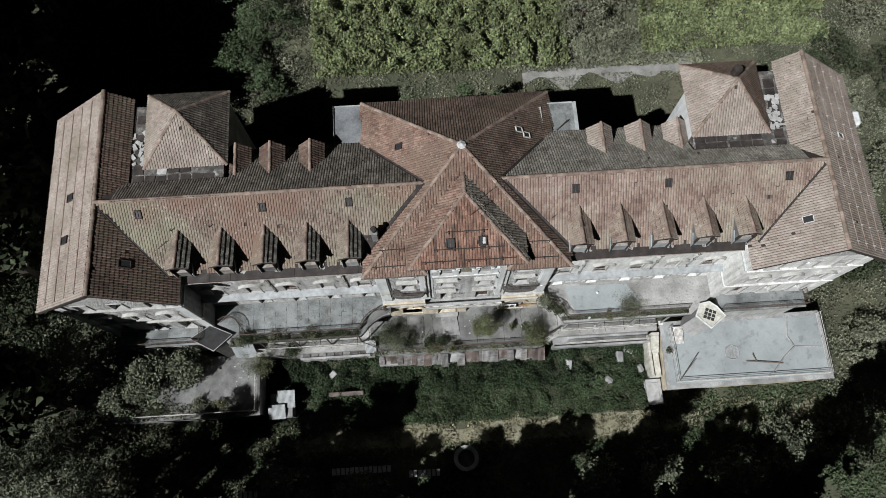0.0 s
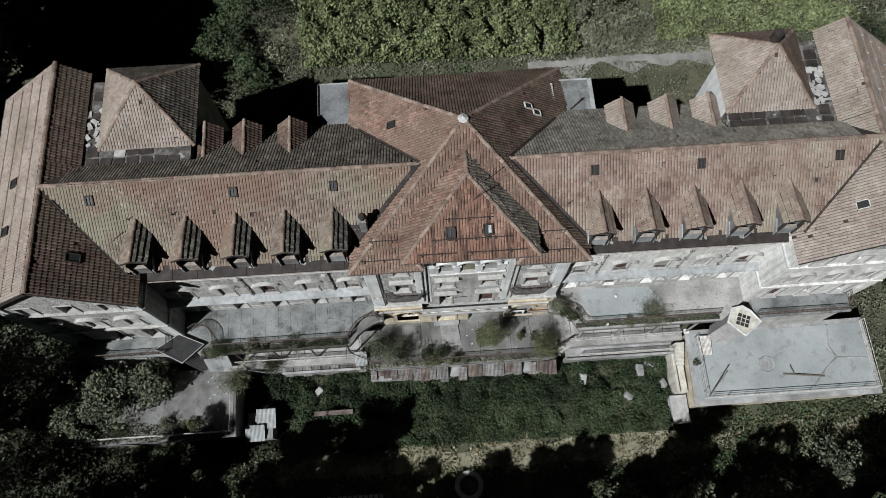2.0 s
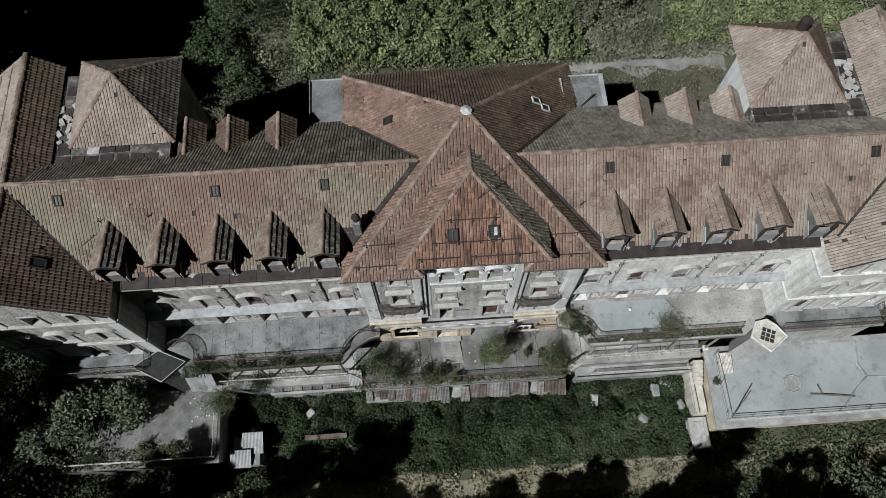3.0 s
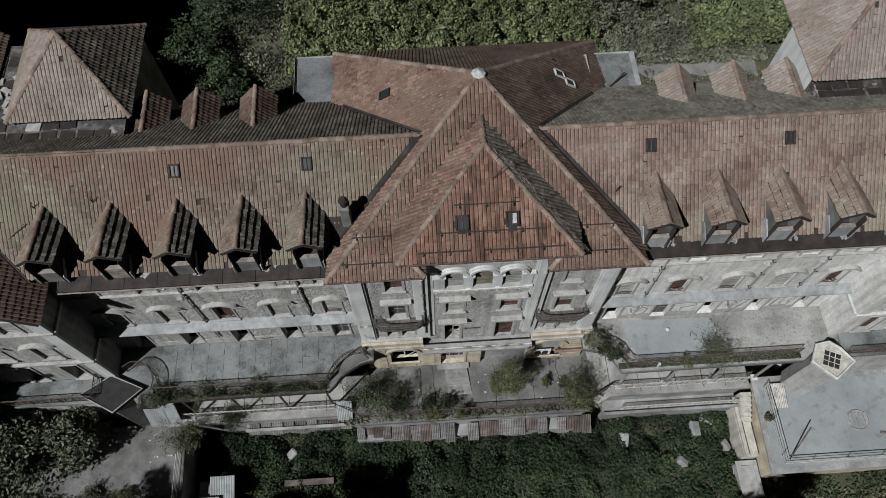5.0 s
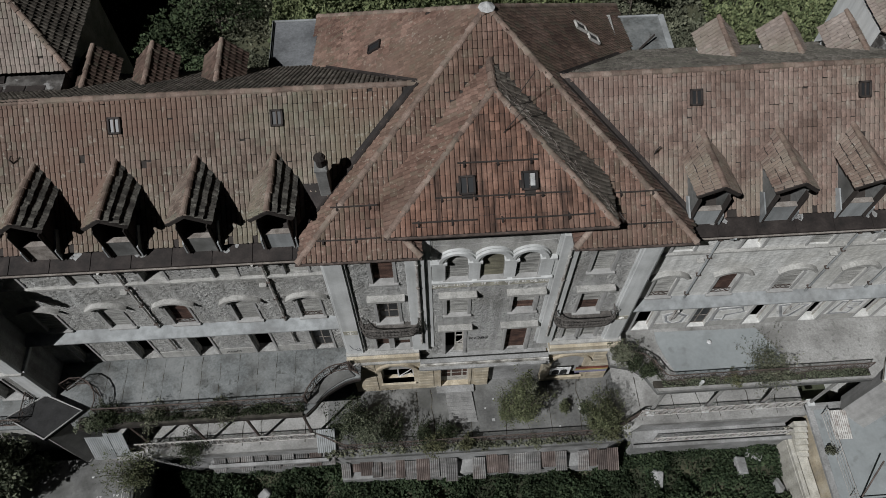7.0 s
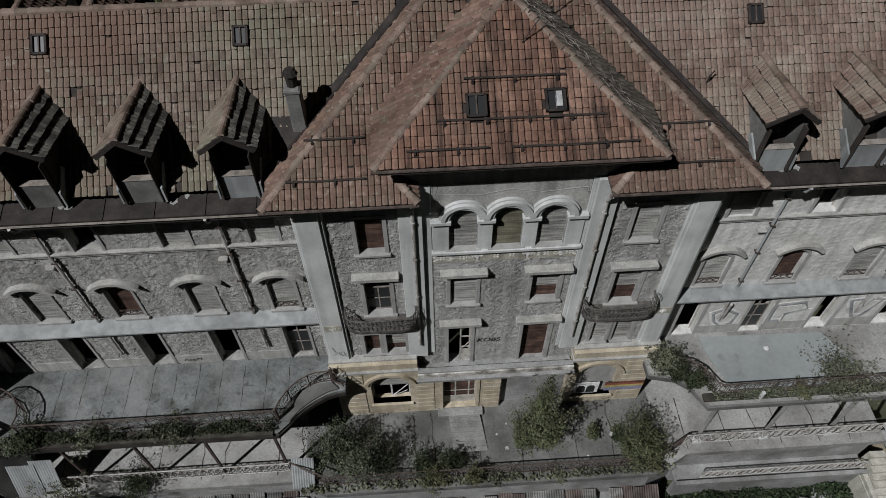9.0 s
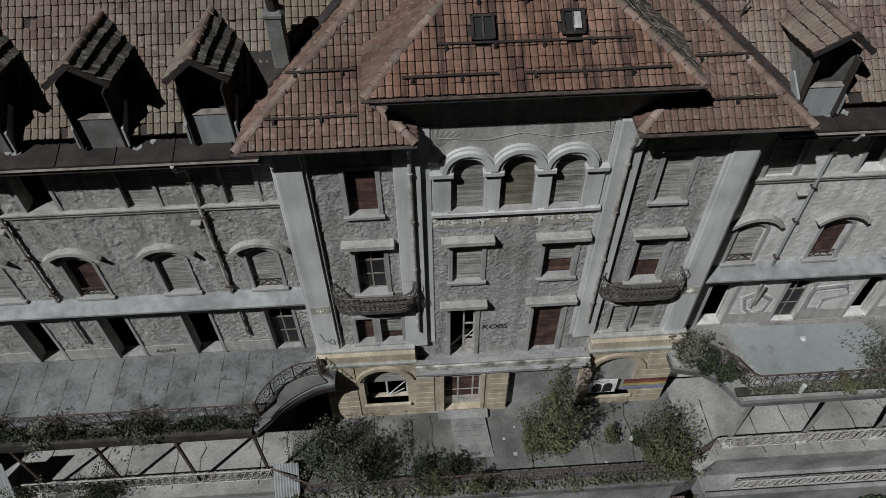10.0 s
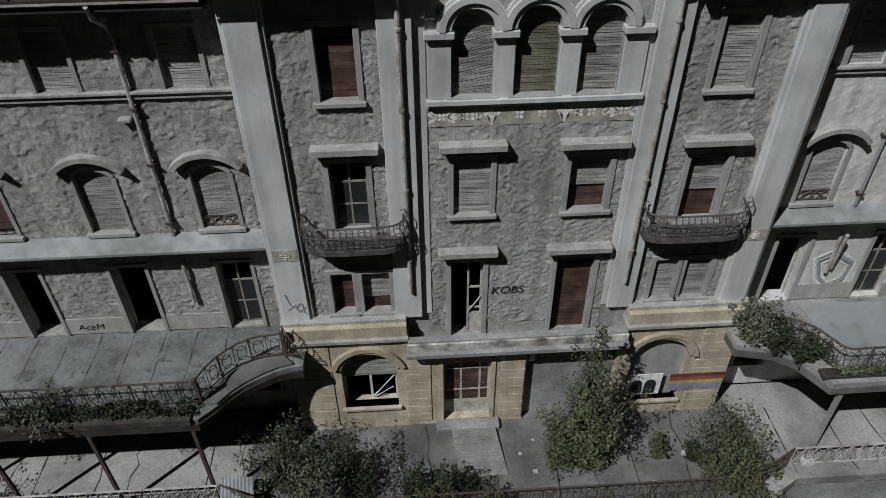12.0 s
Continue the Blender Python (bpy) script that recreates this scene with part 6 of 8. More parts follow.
for x, y in ((-19.0, 17.9), (-16.2, 18.0), (8.9, 17.3), (19.8, 17.0)):
    g = Geo()
    z = roof_z(y)
    g.tube([(x, y, z), (x, y - 0.05, z + 0.35), (x + 0.12, y, z + 0.5)], 0.035, 5)
    part("vent_pipe", g, TIMBER, hotel, "small bent vent pipe")

# ---- the site ----
GZ = -4.2


def ground_z(x, y):
    """Garden level in front, a bank rising behind the building."""
    z = GZ + 0.12 * noise.noise(Vector((x * 0.15, y * 0.15, 0.3)))
    if y > 30:
        z += min(1.0, (y - 30) / 12) * 1.2 + max(0.0, y - 44) * 0.12
        z += 0.35 * noise.noise(Vector((x * 0.12, y * 0.12, 5.0))) * min(1, (y - 30) / 8)
    return z


def grid_sheet(x0, x1, y0, y1, step, lift=0.0, edge=0.0, seed=0.0):
    nx, ny = int((x1 - x0) / step), int((y1 - y0) / step)
    g = Geo()
    vs = []
    for j in range(ny + 1):
        for i in range(nx + 1):
            x, y = x0 + (x1 - x0) * i / nx, y0 + (y1 - y0) * j / ny
            if edge and (j in (0, ny)):
                y += edge * noise.noise(Vector((x * 0.35, j * 3.1, seed)))
            vs.append((x, y, ground_z(x, y) + lift))
    fs = [(j * (nx + 1) + i, j * (nx + 1) + i + 1, (j + 1) * (nx + 1) + i + 1, (j + 1) * (nx + 1) + i) for j in range(ny) for i in range(nx)]
    g.v, g.f = vs, fs
    return g


g = grid_sheet(-140, 140, -90, 150, 2.0)
far = 3000
solid("ground", g, GROUND, "overgrown grassy ground round the hotel", "ground", kind="structure")
g = Geo()
for x0, x1, y0, y1 in ((-far, far, 150, far), (-far, far, -far, -90), (-far, -140, -90, 150), (140, far, -90, 150)):
    g.add([(x0, y0, GZ), (x1, y0, GZ), (x1, y1, GZ), (x0, y1, GZ)], [(0, 1, 2, 3)])
solid("far_ground", g, GROUND, "distant overgrown ground", "ground", kind="structure")
solid("path", grid_sheet(-22, 48, 2.0, 4.3, 0.8, 0.05, 1.2), DRYPATH, "dry trodden grass path across the garden", "path", kind="structure")
solid("track", grid_sheet(11, 30, 40.3, 41.9, 0.6, 0.07, 1.6, 4.0), GRAVEL, "pale gravel track behind the hotel", "track", kind="structure")

# patio in front of the entrance, with its retaining walls
g = Geo()
g.prism([(-6.4, 11.0), (-5.4, 10.55), (9.6, 10.55), (10.0, 10.76), (10.0, 15.3), (-6.4, 15.3)], -0.35, 0.0)
patio = thing("patio", (XC, 13, 0), "grey concrete entrance patio with cracked slabs", "patio", kind="structure")
part("slab", g, DECKGREY, patio)
for side in ([(-18.6, 11.25), (-6.9, 11.25), (-6.403, 11.01), (-6.403, 15.3), (-18.6, 15.3)], [(10.003, 10.77), (11.2, 11.4), (20.6, 11.4), (20.6, 15.3), (10.003, 15.3)]):
    g = Geo()
    g.prism(side, -0.35, 0.0)
    part("slab", g, PALECONCRETE, patio, "pale cracked concrete slab")
g = Geo()
g.prism([(-18.4, 11.5), (-6.8, 11.5), (-5.3, 10.8), (9.5, 10.8), (11.1, 11.65), (20.4, 11.65), (20.4, 15.3), (-18.4, 15.3)], -4.4, -0.35)
part("retaining_wall", g, CONCRETE, patio, "stained concrete retaining wall")
rs = random.Random(5)
for i in range(24):
    x = -17.6 + i * 1.6
    g = Geo()
    y0 = 10.75 if -5 < x < 9 else 11.6
    x += rs.uniform(-0.5, 0.5)
    pts = [(x + rs.uniform(-.09, .09) * (i % 3), y0 + (14.2 - y0) * q / 6 * rs.choice((1.0, 1.0, 0.97)), 0.004) for q in range(7)]
    for a, b in zip(pts, pts[1:]):
        w = rs.uniform(0.012, 0.03)
        g.add([(a[0] - w, a[1], 0.004), (a[0] + w, a[1], 0.004), (b[0] + w, b[1], 0.004), (b[0] - w, b[1], 0.004)], [(0, 1, 2, 3)])
    part("crack", g, SOIL, patio)
# ledge walk and lattice below the patio
for x0, x1, yb, dp in ((-13.4, -6.6, 11.5, 0.42), (11.0, 20.3, 11.65, 0.95)):
    g = Geo()
    g.box(x0, x1, yb - dp, yb, -2.35, -2.1, 0.02)
    g.box(x0, x1, yb - dp, yb - dp + 0.3, -4.3, -2.35)
    g.box(x0 - 0.02, x1 + 0.02, yb - dp - 0.1, yb - dp + 0.1, -2.1, -1.85, 0.02)
    solid("ledge_walk", g, CONCRETE, "low concrete ledge along the retaining wall", "ledge", kind="structure")


def fence(path, z, label, group, **kw):
    f = thing("railing", (*path[0], z), label, "railing", group)
    railing(f, path, z, **kw)
    return f


fence([(-18.3, 11.75), (-7.0, 11.75)], 0.0, "pale lattice iron balustrade along the patio edge", "patio balustrades", mat=PALEIRON, style="lattice", pitch=0.34)
fence([(-6.9, 11.75), (-5.3, 11.0), (9.4, 11.0), (11.0, 11.85)], 0.0, "rusty ornate iron balustrade along the patio edge", "patio balustrades", mat=IRON, style="scroll", pitch=0.42)
fence([(11.1, 11.88), (20.4, 11.88)], 0.0, "pale lattice iron balustrade along the patio edge", "patio balustrades", mat=PALEIRON, style="lattice", pitch=0.34)
fence([(12.2, 10.95), (20.2, 10.95)], -2.1, "pale lattice iron balustrade below the patio", "patio balustrades", mat=PALEIRON, style="lattice", pitch=0.34, h=0.8)

# first-floor terraces on steel posts
TZ = 4.02
arc_l = [(-6.7, 11.9), (-6.5, 12.25), (-6.22, 12.61), (-5.85, 12.95), (-5.41, 13.24), (-4.93, 13.49), (-4.5, 13.6), (-4.17, 13.64), (-4.15, 14.25)]
arc_in = [(-6.91, 12.44), (-6.76, 12.85), (-6.51, 13.24), (-6.25, 13.53), (-5.96, 13.77), (-5.66, 13.94), (-5.35, 14.04), (-4.71, 14.09)]
terr = thing("roof_terrace", (-12, 13.5, TZ), "grey screed terrace over steel posts before the wing", "terrace", "wing terraces", "structure")
g = Geo()
poly_l = [(-18.6, 11.85), (-6.9, 11.87), *arc_l[1:], (-4.76, 14.28), (-4.76, 15.38), (-19.85, 15.38), (-19.85, 13.4)]
g.prism(poly_l, TZ - 0.16, TZ)
part("slab", g, SCREED, terr)
g = Geo()
g.prism([(x, y - 0.06) for x, y in poly_l[:2 + len(arc_l[1:])]] + [(-4.4, 14.25), (-4.42, 13.85), *[(x - 0.22, y + 0.22) for x, y in arc_l[-3:0:-1]], (-7.1, 12.1), (-18.6, 12.1)], TZ - 0.42, TZ - 0.163)
part("fascia_beam", g, TIMBER, terr, "dark rusted edge beam")
g = Geo()
g.box(-18.4, -7.1, 11.775, 12.30, TZ - 0.12, TZ + 0.10)
part("planter", g, SOIL, terr, "earth-filled planter strip")
g = Geo()
g.prism([(x + 0.05, y + 0.09) for x, y in arc_l[1:-2]] + [(-4.75, 14.02), *[(x + 0.03, y - 0.06) for x, y in arc_in[-2::-1]]], TZ + 0.001, TZ + 0.09)
part("planter", g, DECKGREY, terr, "stained concrete planter strip")
for x in (-16.0, -13.0, -10.05, -7.15):
    g = Geo()
    g.box(x - 0.05, x + 0.05, 11.84, 11.94, -0.05, TZ - 0.4)
    ps = part("steel_post", g, IRON, terr, "weathered steel post")
    g = Geo()
    g.box(x - 0.16, x + 0.16, 11.74, 12.05, 0.0, 0.08)
    part("foot", g, CONCRETE, ps)
for x in (-16, -13, -10.05, -7.15):
    g = Geo()
    g.box(x - 0.06, x + 0.06, 11.96, 15.3, TZ - 0.36, TZ - 0.17)
    part("joist", g, IRON, terr)
for k in range(12):
    x = -17.4 + k * 0.98
    g = Geo()
    pts = [(x + 0.015 * math.sin(q * 1.9 + k * 5.1), 12.5 + 2.8 * q / 7) for q in range(8)]
    for q, (a, b) in enumerate(zip(pts, pts[1:])):
        w = 0.004 + 0.016 * (0.5 + 0.5 * math.sin(k * 3.7 + q * 2.3)) ** 2
        g.add([(a[0] - w, a[1], TZ + 0.004), (a[0] + w, a[1], TZ + 0.004), (b[0] + w, b[1], TZ + 0.004), (b[0] - w, b[1], TZ + 0.004)], [(0, 1, 2, 3)])
    part("joint", g, SOIL, terr, "open joint filled with dirt")
fence([(-19.35, 13.85), (-18.9, 14.15), (-18.35, 14.15), (-17.85, 13.85), (-17.5, 13.35), (-17.38, 12.85), (-17.45, 12.42)], TZ, "curved wrought-iron terrace railing with scrolls", "terrace railings", h=0.95, bay=1.0, pitch=0.5)
f = fence([(-17.4, 12.42), (-6.95, 12.42)], TZ, "rusty wrought-iron terrace railing with scrolls", "terrace railings", h=0.95)
f = fence([*arc_in], TZ, "curved wrought-iron terrace railing with scrolls", "terrace railings", h=0.95, bay=1.0, pitch=0.5)
fan = thing("railing", (-4.7, 14.1, TZ), "fan-shaped wrought-iron end piece of the terrace railing", "railing", "terrace railings")
for x, y in ((-4.71, 14.09), (-6.91, 12.44)):
    g = Geo()
    g.box(x - 0.06, x + 0.06, y - 0.06, y + 0.06, TZ, TZ + 1.05, 0.01)
    part("post", g, IRON, fan if x > -5 else f)
for k in range(6):
    g = Geo()
    e = (-4.66 + 0.09 * k, 14.05 - 0.075 * k)
    g.tube([(-4.68, 14.05, TZ + 0.03), (e[0] - 0.02, e[1], TZ + 0.5), (e[0], e[1], TZ + 1.3 - 0.19 * k)], 0.018, 4)
    part("rod", g, IRON, fan)
g = Geo()
g.tube([(-4.68, 14.07, TZ + 1.3), (-4.4, 13.85, TZ + 0.85), (-4.2, 13.68, TZ + 0.3), (-4.68, 14.05, TZ + 0.05)], 0.022, 5)
part("rail", g, IRON, fan)

terr2 = thing("roof_terrace", (16, 13.5, TZ), "grey felted terrace over steel posts before the wing", "terrace", "wing terraces", "structure")
poly_r = [(9.52, 14.28), (9.0, 14.28), (9.02, 13.56), (10.15, 13.3), (10.7, 12.9), (11.25, 11.9), (22.6, 11.95), (24.55, 13.4), (24.55, 15.38), (9.55, 15.38)]
g = Geo()
g.prism(poly_r, TZ - 0.16, TZ)
part("slab", g, PALECONCRETE, terr2)
g = Geo()
g.prism([(8.98, 14.25), (9.0, 13.52), (10.12, 13.26), (10.66, 12.86), (11.22, 11.86), (22.6, 11.9), (22.6, 12.2), (11.45, 12.2), (10.9, 13.1), (10.25, 13.58), (9.3, 13.8), (9.28, 14.25)], TZ - 0.42, TZ - 0.163)
part("fascia_beam", g, DECKGREY, terr2)
g = Geo()
g.prism([(12.4, 12.62), (18.0, 12.55), (18.1, 13.6), (17.2, 15.1), (11.68, 15.2), (11.68, 14.7), (11.89, 13.9)], TZ + 0.004, TZ + 0.03)
part("felt", g, BITUMEN, terr2, "bluish grey roofing felt")
g = Geo()
g.box(11.0, 22.4, 12.07, 12.42, TZ, TZ + 0.1)
part("planter", g, SOIL, terr2)
g = Geo()
g.tube([(13.4, 12.1, TZ + 0.1), (13.4, 12.1, TZ + 0.55)], 0.09, 8)
part("vent_pipe", g, PLASTER, terr2)
g = Geo()
g.tube([(14.5, 14.45, TZ + 0.05), (14.5, 14.45, TZ + 0.14), (14.5, 14.45, TZ + 0.2)], 0.14, 10, 0.02)
solid("white_ball", g, WHITE, "small white ball lying on the terrace", "ball")
for x in (11.75, 14.9, 18.0, 21.0):
    g = Geo()
    g.box(x - 0.065, x + 0.065, 12.0, 12.13, -0.05, TZ - 0.4, 0.01)
    ps = part("steel_post", g, PALECONCRETE, terr2, "pale painted post")
    g = Geo()
    g.box(x - 0.2, x + 0.2, 11.85, 12.25, 0.0, 0.12)
    part("foot", g, PLASTER, ps)
fence([(9.69, 13.91), (10.6, 13.63), (11.08, 13.23), (11.46, 12.5), (11.67, 12.36), (22.3, 12.4)], TZ, "rusty wrought-iron terrace railing with scrolls", "terrace railings", h=0.95)

# polygonal bay turrets at the inner corners of the pavilions, with low pavilion terraces


def turret(cx, cy, x0, x1, roof_open):
    t = thing("bay_turret", (cx, cy, 0), "polygonal pale plaster bay turret with a flat roof", "turret", "bay turrets")
    if roof_open:
        ring_ = [(22.85, 11.72), (24.04, 10.52), (25.47, 11.55), (24.85, 12.44), (24.25, 12.92), (23.41, 12.78)]
    else:
        ring_ = [(-21.96, 12.45), (-19.78, 11.22), (-18.14, 12.61), (-20.18, 13.57)]
    g = Geo()
    g.prism([(cx + (x - cx) * 0.86, cy + (y - cy) * 0.86) for x, y in ring_], -1.0, 4.1)
    part("body", g, TRIM, t)
    g = Geo()
    g.prism(ring_, 4.1, 4.35)
    part("flat_roof", g, CREAM if roof_open else BLACK, t)
    if roof_open:
        g = Geo(Matrix.Translation((cx, cy, 0)) @ Matrix.Rotation(radians(-24), 4, "Z"))
        for a in range(-1, 2):
            for b in range(-1, 2):
                g.box(a * 0.34 - 0.14, a * 0.34 + 0.14, b * 0.34 - 0.14, b * 0.34 + 0.14, 4.352, 4.37)
        part("rooflight", g, BLACK, t, "broken rooflight, black inside")
    g = Geo()
    g.tube([(cx + (x - cx) * 0.98, cy + (y - cy) * 0.98, 4.38) for x, y in ring_], 0.09 if roof_open else 0.05, 6, closed=True)
    part("rim", g, PLASTER if roof_open else TRIM, t)
    p = thing("low_terrace", ((x0 + x1) / 2, 12.8, 4), "grey pavilion terrace with iron railing", "terrace", "pavilion terraces", "structure")
    g = Geo()
    g.box(x0, x1, 12.0, PAV_F, 3.75, 4.0, 0.03)
    part("slab", g, SCREED, p)
    g = Geo()
    g.box(x0 + 0.2, x1 - 0.2, 12.3, PAV_F, -0.9, 3.75)
    part("wall", g, HOOD, p)
    railing(p, [(x0 + 0.1, 12.15), (x1 - 0.1, 12.15), (x1 - 0.1, PAV_F - 0.05)], 4.0, h=0.9)


turret(24.1, 11.75, 25.2, 33.0, True)
turret(-20.0, 12.5, -28.2, -20.9, False)

# flat-roofed outbuildings below the pavilions


def outbuilding(poly, top, label, rails, yellow):
    o = thing("outbuilding", (sum(p[0] for p in poly) / len(poly), sum(p[1] for p in poly) / len(poly), GZ), label, "outbuilding", "flat-roofed outbuildings")
    g = Geo()
    cx, cy = sum(p[0] for p in poly) / len(poly), sum(p[1] for p in poly) / len(poly)
    g.prism([(cx + (x - cx) * 0.97, cy + (y - cy) * 0.94) for x, y in poly], GZ - 0.3, top - 0.2)
    part("wall", g, YELLOW if yellow else CONCRETE, o)
    g = Geo()
    g.prism(poly, top - 0.2, top - 0.01)
    part("slab", g, CONCRETE if yellow else DECKGREY, o)
    g = Geo()
    g.prism([(cx + (x - cx) * 0.955, cy + (y - cy) * 0.87) for x, y in poly], top - 0.01, top + 0.02)
    part("felt", g, BITUMEN if yellow else DECKGREY, o, "bluish grey felt roof" if yellow else "dark weathered concrete deck")
    for r in rails:
        railing(o, r, top, h=0.9, style="bars", mat=PALEIRON, bay=2.2)
    return o


OB = outbuilding([(21.2, 12.3), (36.6, 12.5), (36.75, 6.0), (21.0, 5.9)], -0.9, "flat-roofed concrete outbuilding with felt roof and railing",
                 [[(21.9, 11.6), (21.9, 6.5), (36.3, 6.5), (36.3, 12.2)]], True)
outbuilding([(-30.4, 11.6), (-17.0, 11.6), (-16.9, 5.95), (-30.4, 5.95)], -0.6, "flat concrete roof deck overgrown at its edges",
            [[(-30.2, 6.35), (-17.2, 6.35), (-17.2, 9.6)]], False)
# seams, hatch and litter on the felt
g = Geo()
g.tube([(33.4, 12.0, -0.87), (33.1, 10.2, -0.87), (33.6, 9.2, -0.87), (32.4, 8.2, -0.87), (31.2, 6.9, -0.87)], 0.10, 5)
g.tube([(33.6, 9.2, -0.87), (36.2, 9.0, -0.87)], 0.06, 5)
part("seam", g, CONCRETE, OB, "ragged patched felt seam")
g = Geo()
g.ring(0, 0, 0.7, 0, 0.05, 16)
g2 = Geo(Matrix.Translation((27.6, 9.0, -0.86)) @ Matrix.Rotation(radians(90), 4, "X"))
g2.ring(0, 0, 0.66, 0, 0.06, 18)
for k in range(5):
    g2.box(-0.6 + 0.26 * k, -0.46 + 0.26 * k, -0.03, 0.03, -0.5, 0.5)
part("hatch", g2, CONCRETE, OB, "round drain hatch")
g = Geo()
g.tube([(28.8, 8.1, -0.82), (30.4, 7.9, -0.75), (32.2, 7.7, -0.82)], 0.07, 5)
g.tube([(29.7, 8.0, -0.75), (29.4, 8.7, -0.6)], 0.05, 5)
solid("fallen_branch", g, BARK, "bare fallen branch lying on the felt roof", "branch")
g = Geo()
for a, b, c in ((21.9, 6.5, -0.9),):
    g.tube([(a + 0.4, b + 0.2, c), (a + 1.8, b + 2.0, c + 1.3)], 0.045, 5)
solid("leaning_pole", g, IRON, "dark iron pole leaning on the roof railing", "pole")
# ochre stair wall beside the outbuilding
g = Geo()
g.box(20.1, 21.1, 7.3, 11.4, GZ - 0.2, -2.3, 0.05)
g.box(20.1, 20.35, 7.3, 11.4, -2.3, -2.0, 0.03)
for k in range(6):
    g.box(20.35, 21.1, 9.6 + 0.3 * k, 11.4, -2.3 + 0.18 * k, -2.12 + 0.18 * k)
solid("stair_wall", g, CREAM, "crumbling cream stair and wall beside the outbuilding", "wall", kind="structure")
# white box and sheds in the garden
g = Geo()
g.box(19.75, 21.0, 4.9, 7.1, -3.9, -3.1, 0.06)
bx = thing("water_tank", (20.4, 6.0, GZ), "pale concrete water tank with a rimmed lid", "tank")
part("body", g, TRIM, bx)
g = Geo()
g.box(19.65, 21.1, 4.8, 7.2, -3.1, -3.0, 0.03)
g.box(19.95, 20.8, 5.15, 6.85, -3.0, -2.94, 0.02)
part("lid", g, TRIM, bx)
g = Geo()
g.box(19.7, 21.05, 4.85, 7.15, -4.3, -3.9)
part("base", g, TRIM, bx)


def corrugated(name, x0, x1, a, b, mat, label, group):
    """A corrugated sheet from its lower edge a=(y, z) to its upper edge b."""
    g = Geo()
    n = int((x1 - x0) / 0.055)
    vs = []
    for i in range(n + 1):
        x = x0 + (x1 - x0) * i / n
        h = 0.02 * (1 if i % 2 else -1)
        vs += [(x, a[0], a[1] + h), (x, b[0], b[1] + h), (x, a[0], a[1] + h - 0.012), (x, b[0], b[1] + h - 0.012)]
    fs = []
    for i in range(n):
        k = 4 * i
        fs += [(k, k + 4, k + 5, k + 1), (k + 2, k + 3, k + 7, k + 6), (k, k + 2, k + 6, k + 4), (k + 1, k + 5, k + 7, k + 3)]
    g.add(vs, fs)
    return solid(name, g, mat, label, "metal sheet", group)


rc = random.Random(3)
corrugated("corrugated_sheet", 22.2, 23.2, (10.1, -0.8), (11.7, -0.5), PALEIRON, "pale corrugated sheet leaning by the turret", "loose sheets")
x = -5.9
while x < 9.8:
    w = rc.uniform(0.38, 0.95)
    if rc.random() < 0.93:
        dy, dz = rc.uniform(-0.22, 0.18), rc.uniform(-0.04, 0.14)
        corrugated("corrugated_sheet", x, x + w, (9.85 + dy + rc.uniform(-0.15, 0.15) + (0.3 if x < -4.5 else 0), -2.66 + dz + rc.uniform(-0.06, 0.06)), (10.85 + dy, -2.02 + dz), rc.choice((CORRUGATED, RUSTSHEET, CORRUGATED, CORRUGATED, RUSTSHEET)),
                   "weathered brown and grey corrugated roofing sheet below the patio", "lean-to roof sheets")
    x += w * rc.choice((0.9, 0.95, 1.0, 1.12))
for i in range(9):
    corrugated("corrugated_sheet", -13.2 + i * 0.78, -12.5 + i * 0.78, (10.85 + rc.uniform(-.12, .12), -2.3), (11.5, -1.8 + rc.uniform(-.1, .1)), rc.choice((CORRUGATED, RUSTSHEET, CORRUGATED)),
               "weathered corrugated roofing sheet below the patio", "lean-to roof sheets")
g = Geo()
g.box(-5.9, 9.7, 10.05, 10.8, GZ - 0.2, -2.75)
solid("lean_to_wall", g, CONCRETE, "low stained wall under the corrugated roof", "wall", kind="structure")
for x0, y0, y1 in ((-16.5, 5.6, 6.9), (-15.6, 6.6, 8.2)):
    corrugated("corrugated_sheet", x0, x0 + 1.6, (y0, -2.3), (y1, -1.9), ZINC, "pale corrugated roof sheet of the small shed", "shed roof sheets")
g = Geo()
g.box(-16.4, -14.3, 5.8, 8.0, GZ - 0.2, -2.45)
solid("shed", g, PLANK, "small wooden shed with a pale corrugated roof", "shed")
corrugated("corrugated_sheet", -6.9, -5.9, (10.9, 0.1), (11.9, 1.1), ZINC, "bluish corrugated sheet propped on the balustrade", "loose sheets")
corrugated("corrugated_sheet", -18.9, -17.7, (11.2, 0.4), (11.9, 2.2), ZINC, "bluish corrugated sheet propped beside the terrace", "loose sheets")
corrugated("corrugated_sheet", -17.9, -16.9, (11.3, 0.6), (12.0, 2.4), ZINC, "bluish corrugated sheet propped beside the terrace", "loose sheets")
# entrance ramp of boards
ramp = thing("ramp", (0.9, 13, 0), "grey plank ramp before the entrance", "ramp")
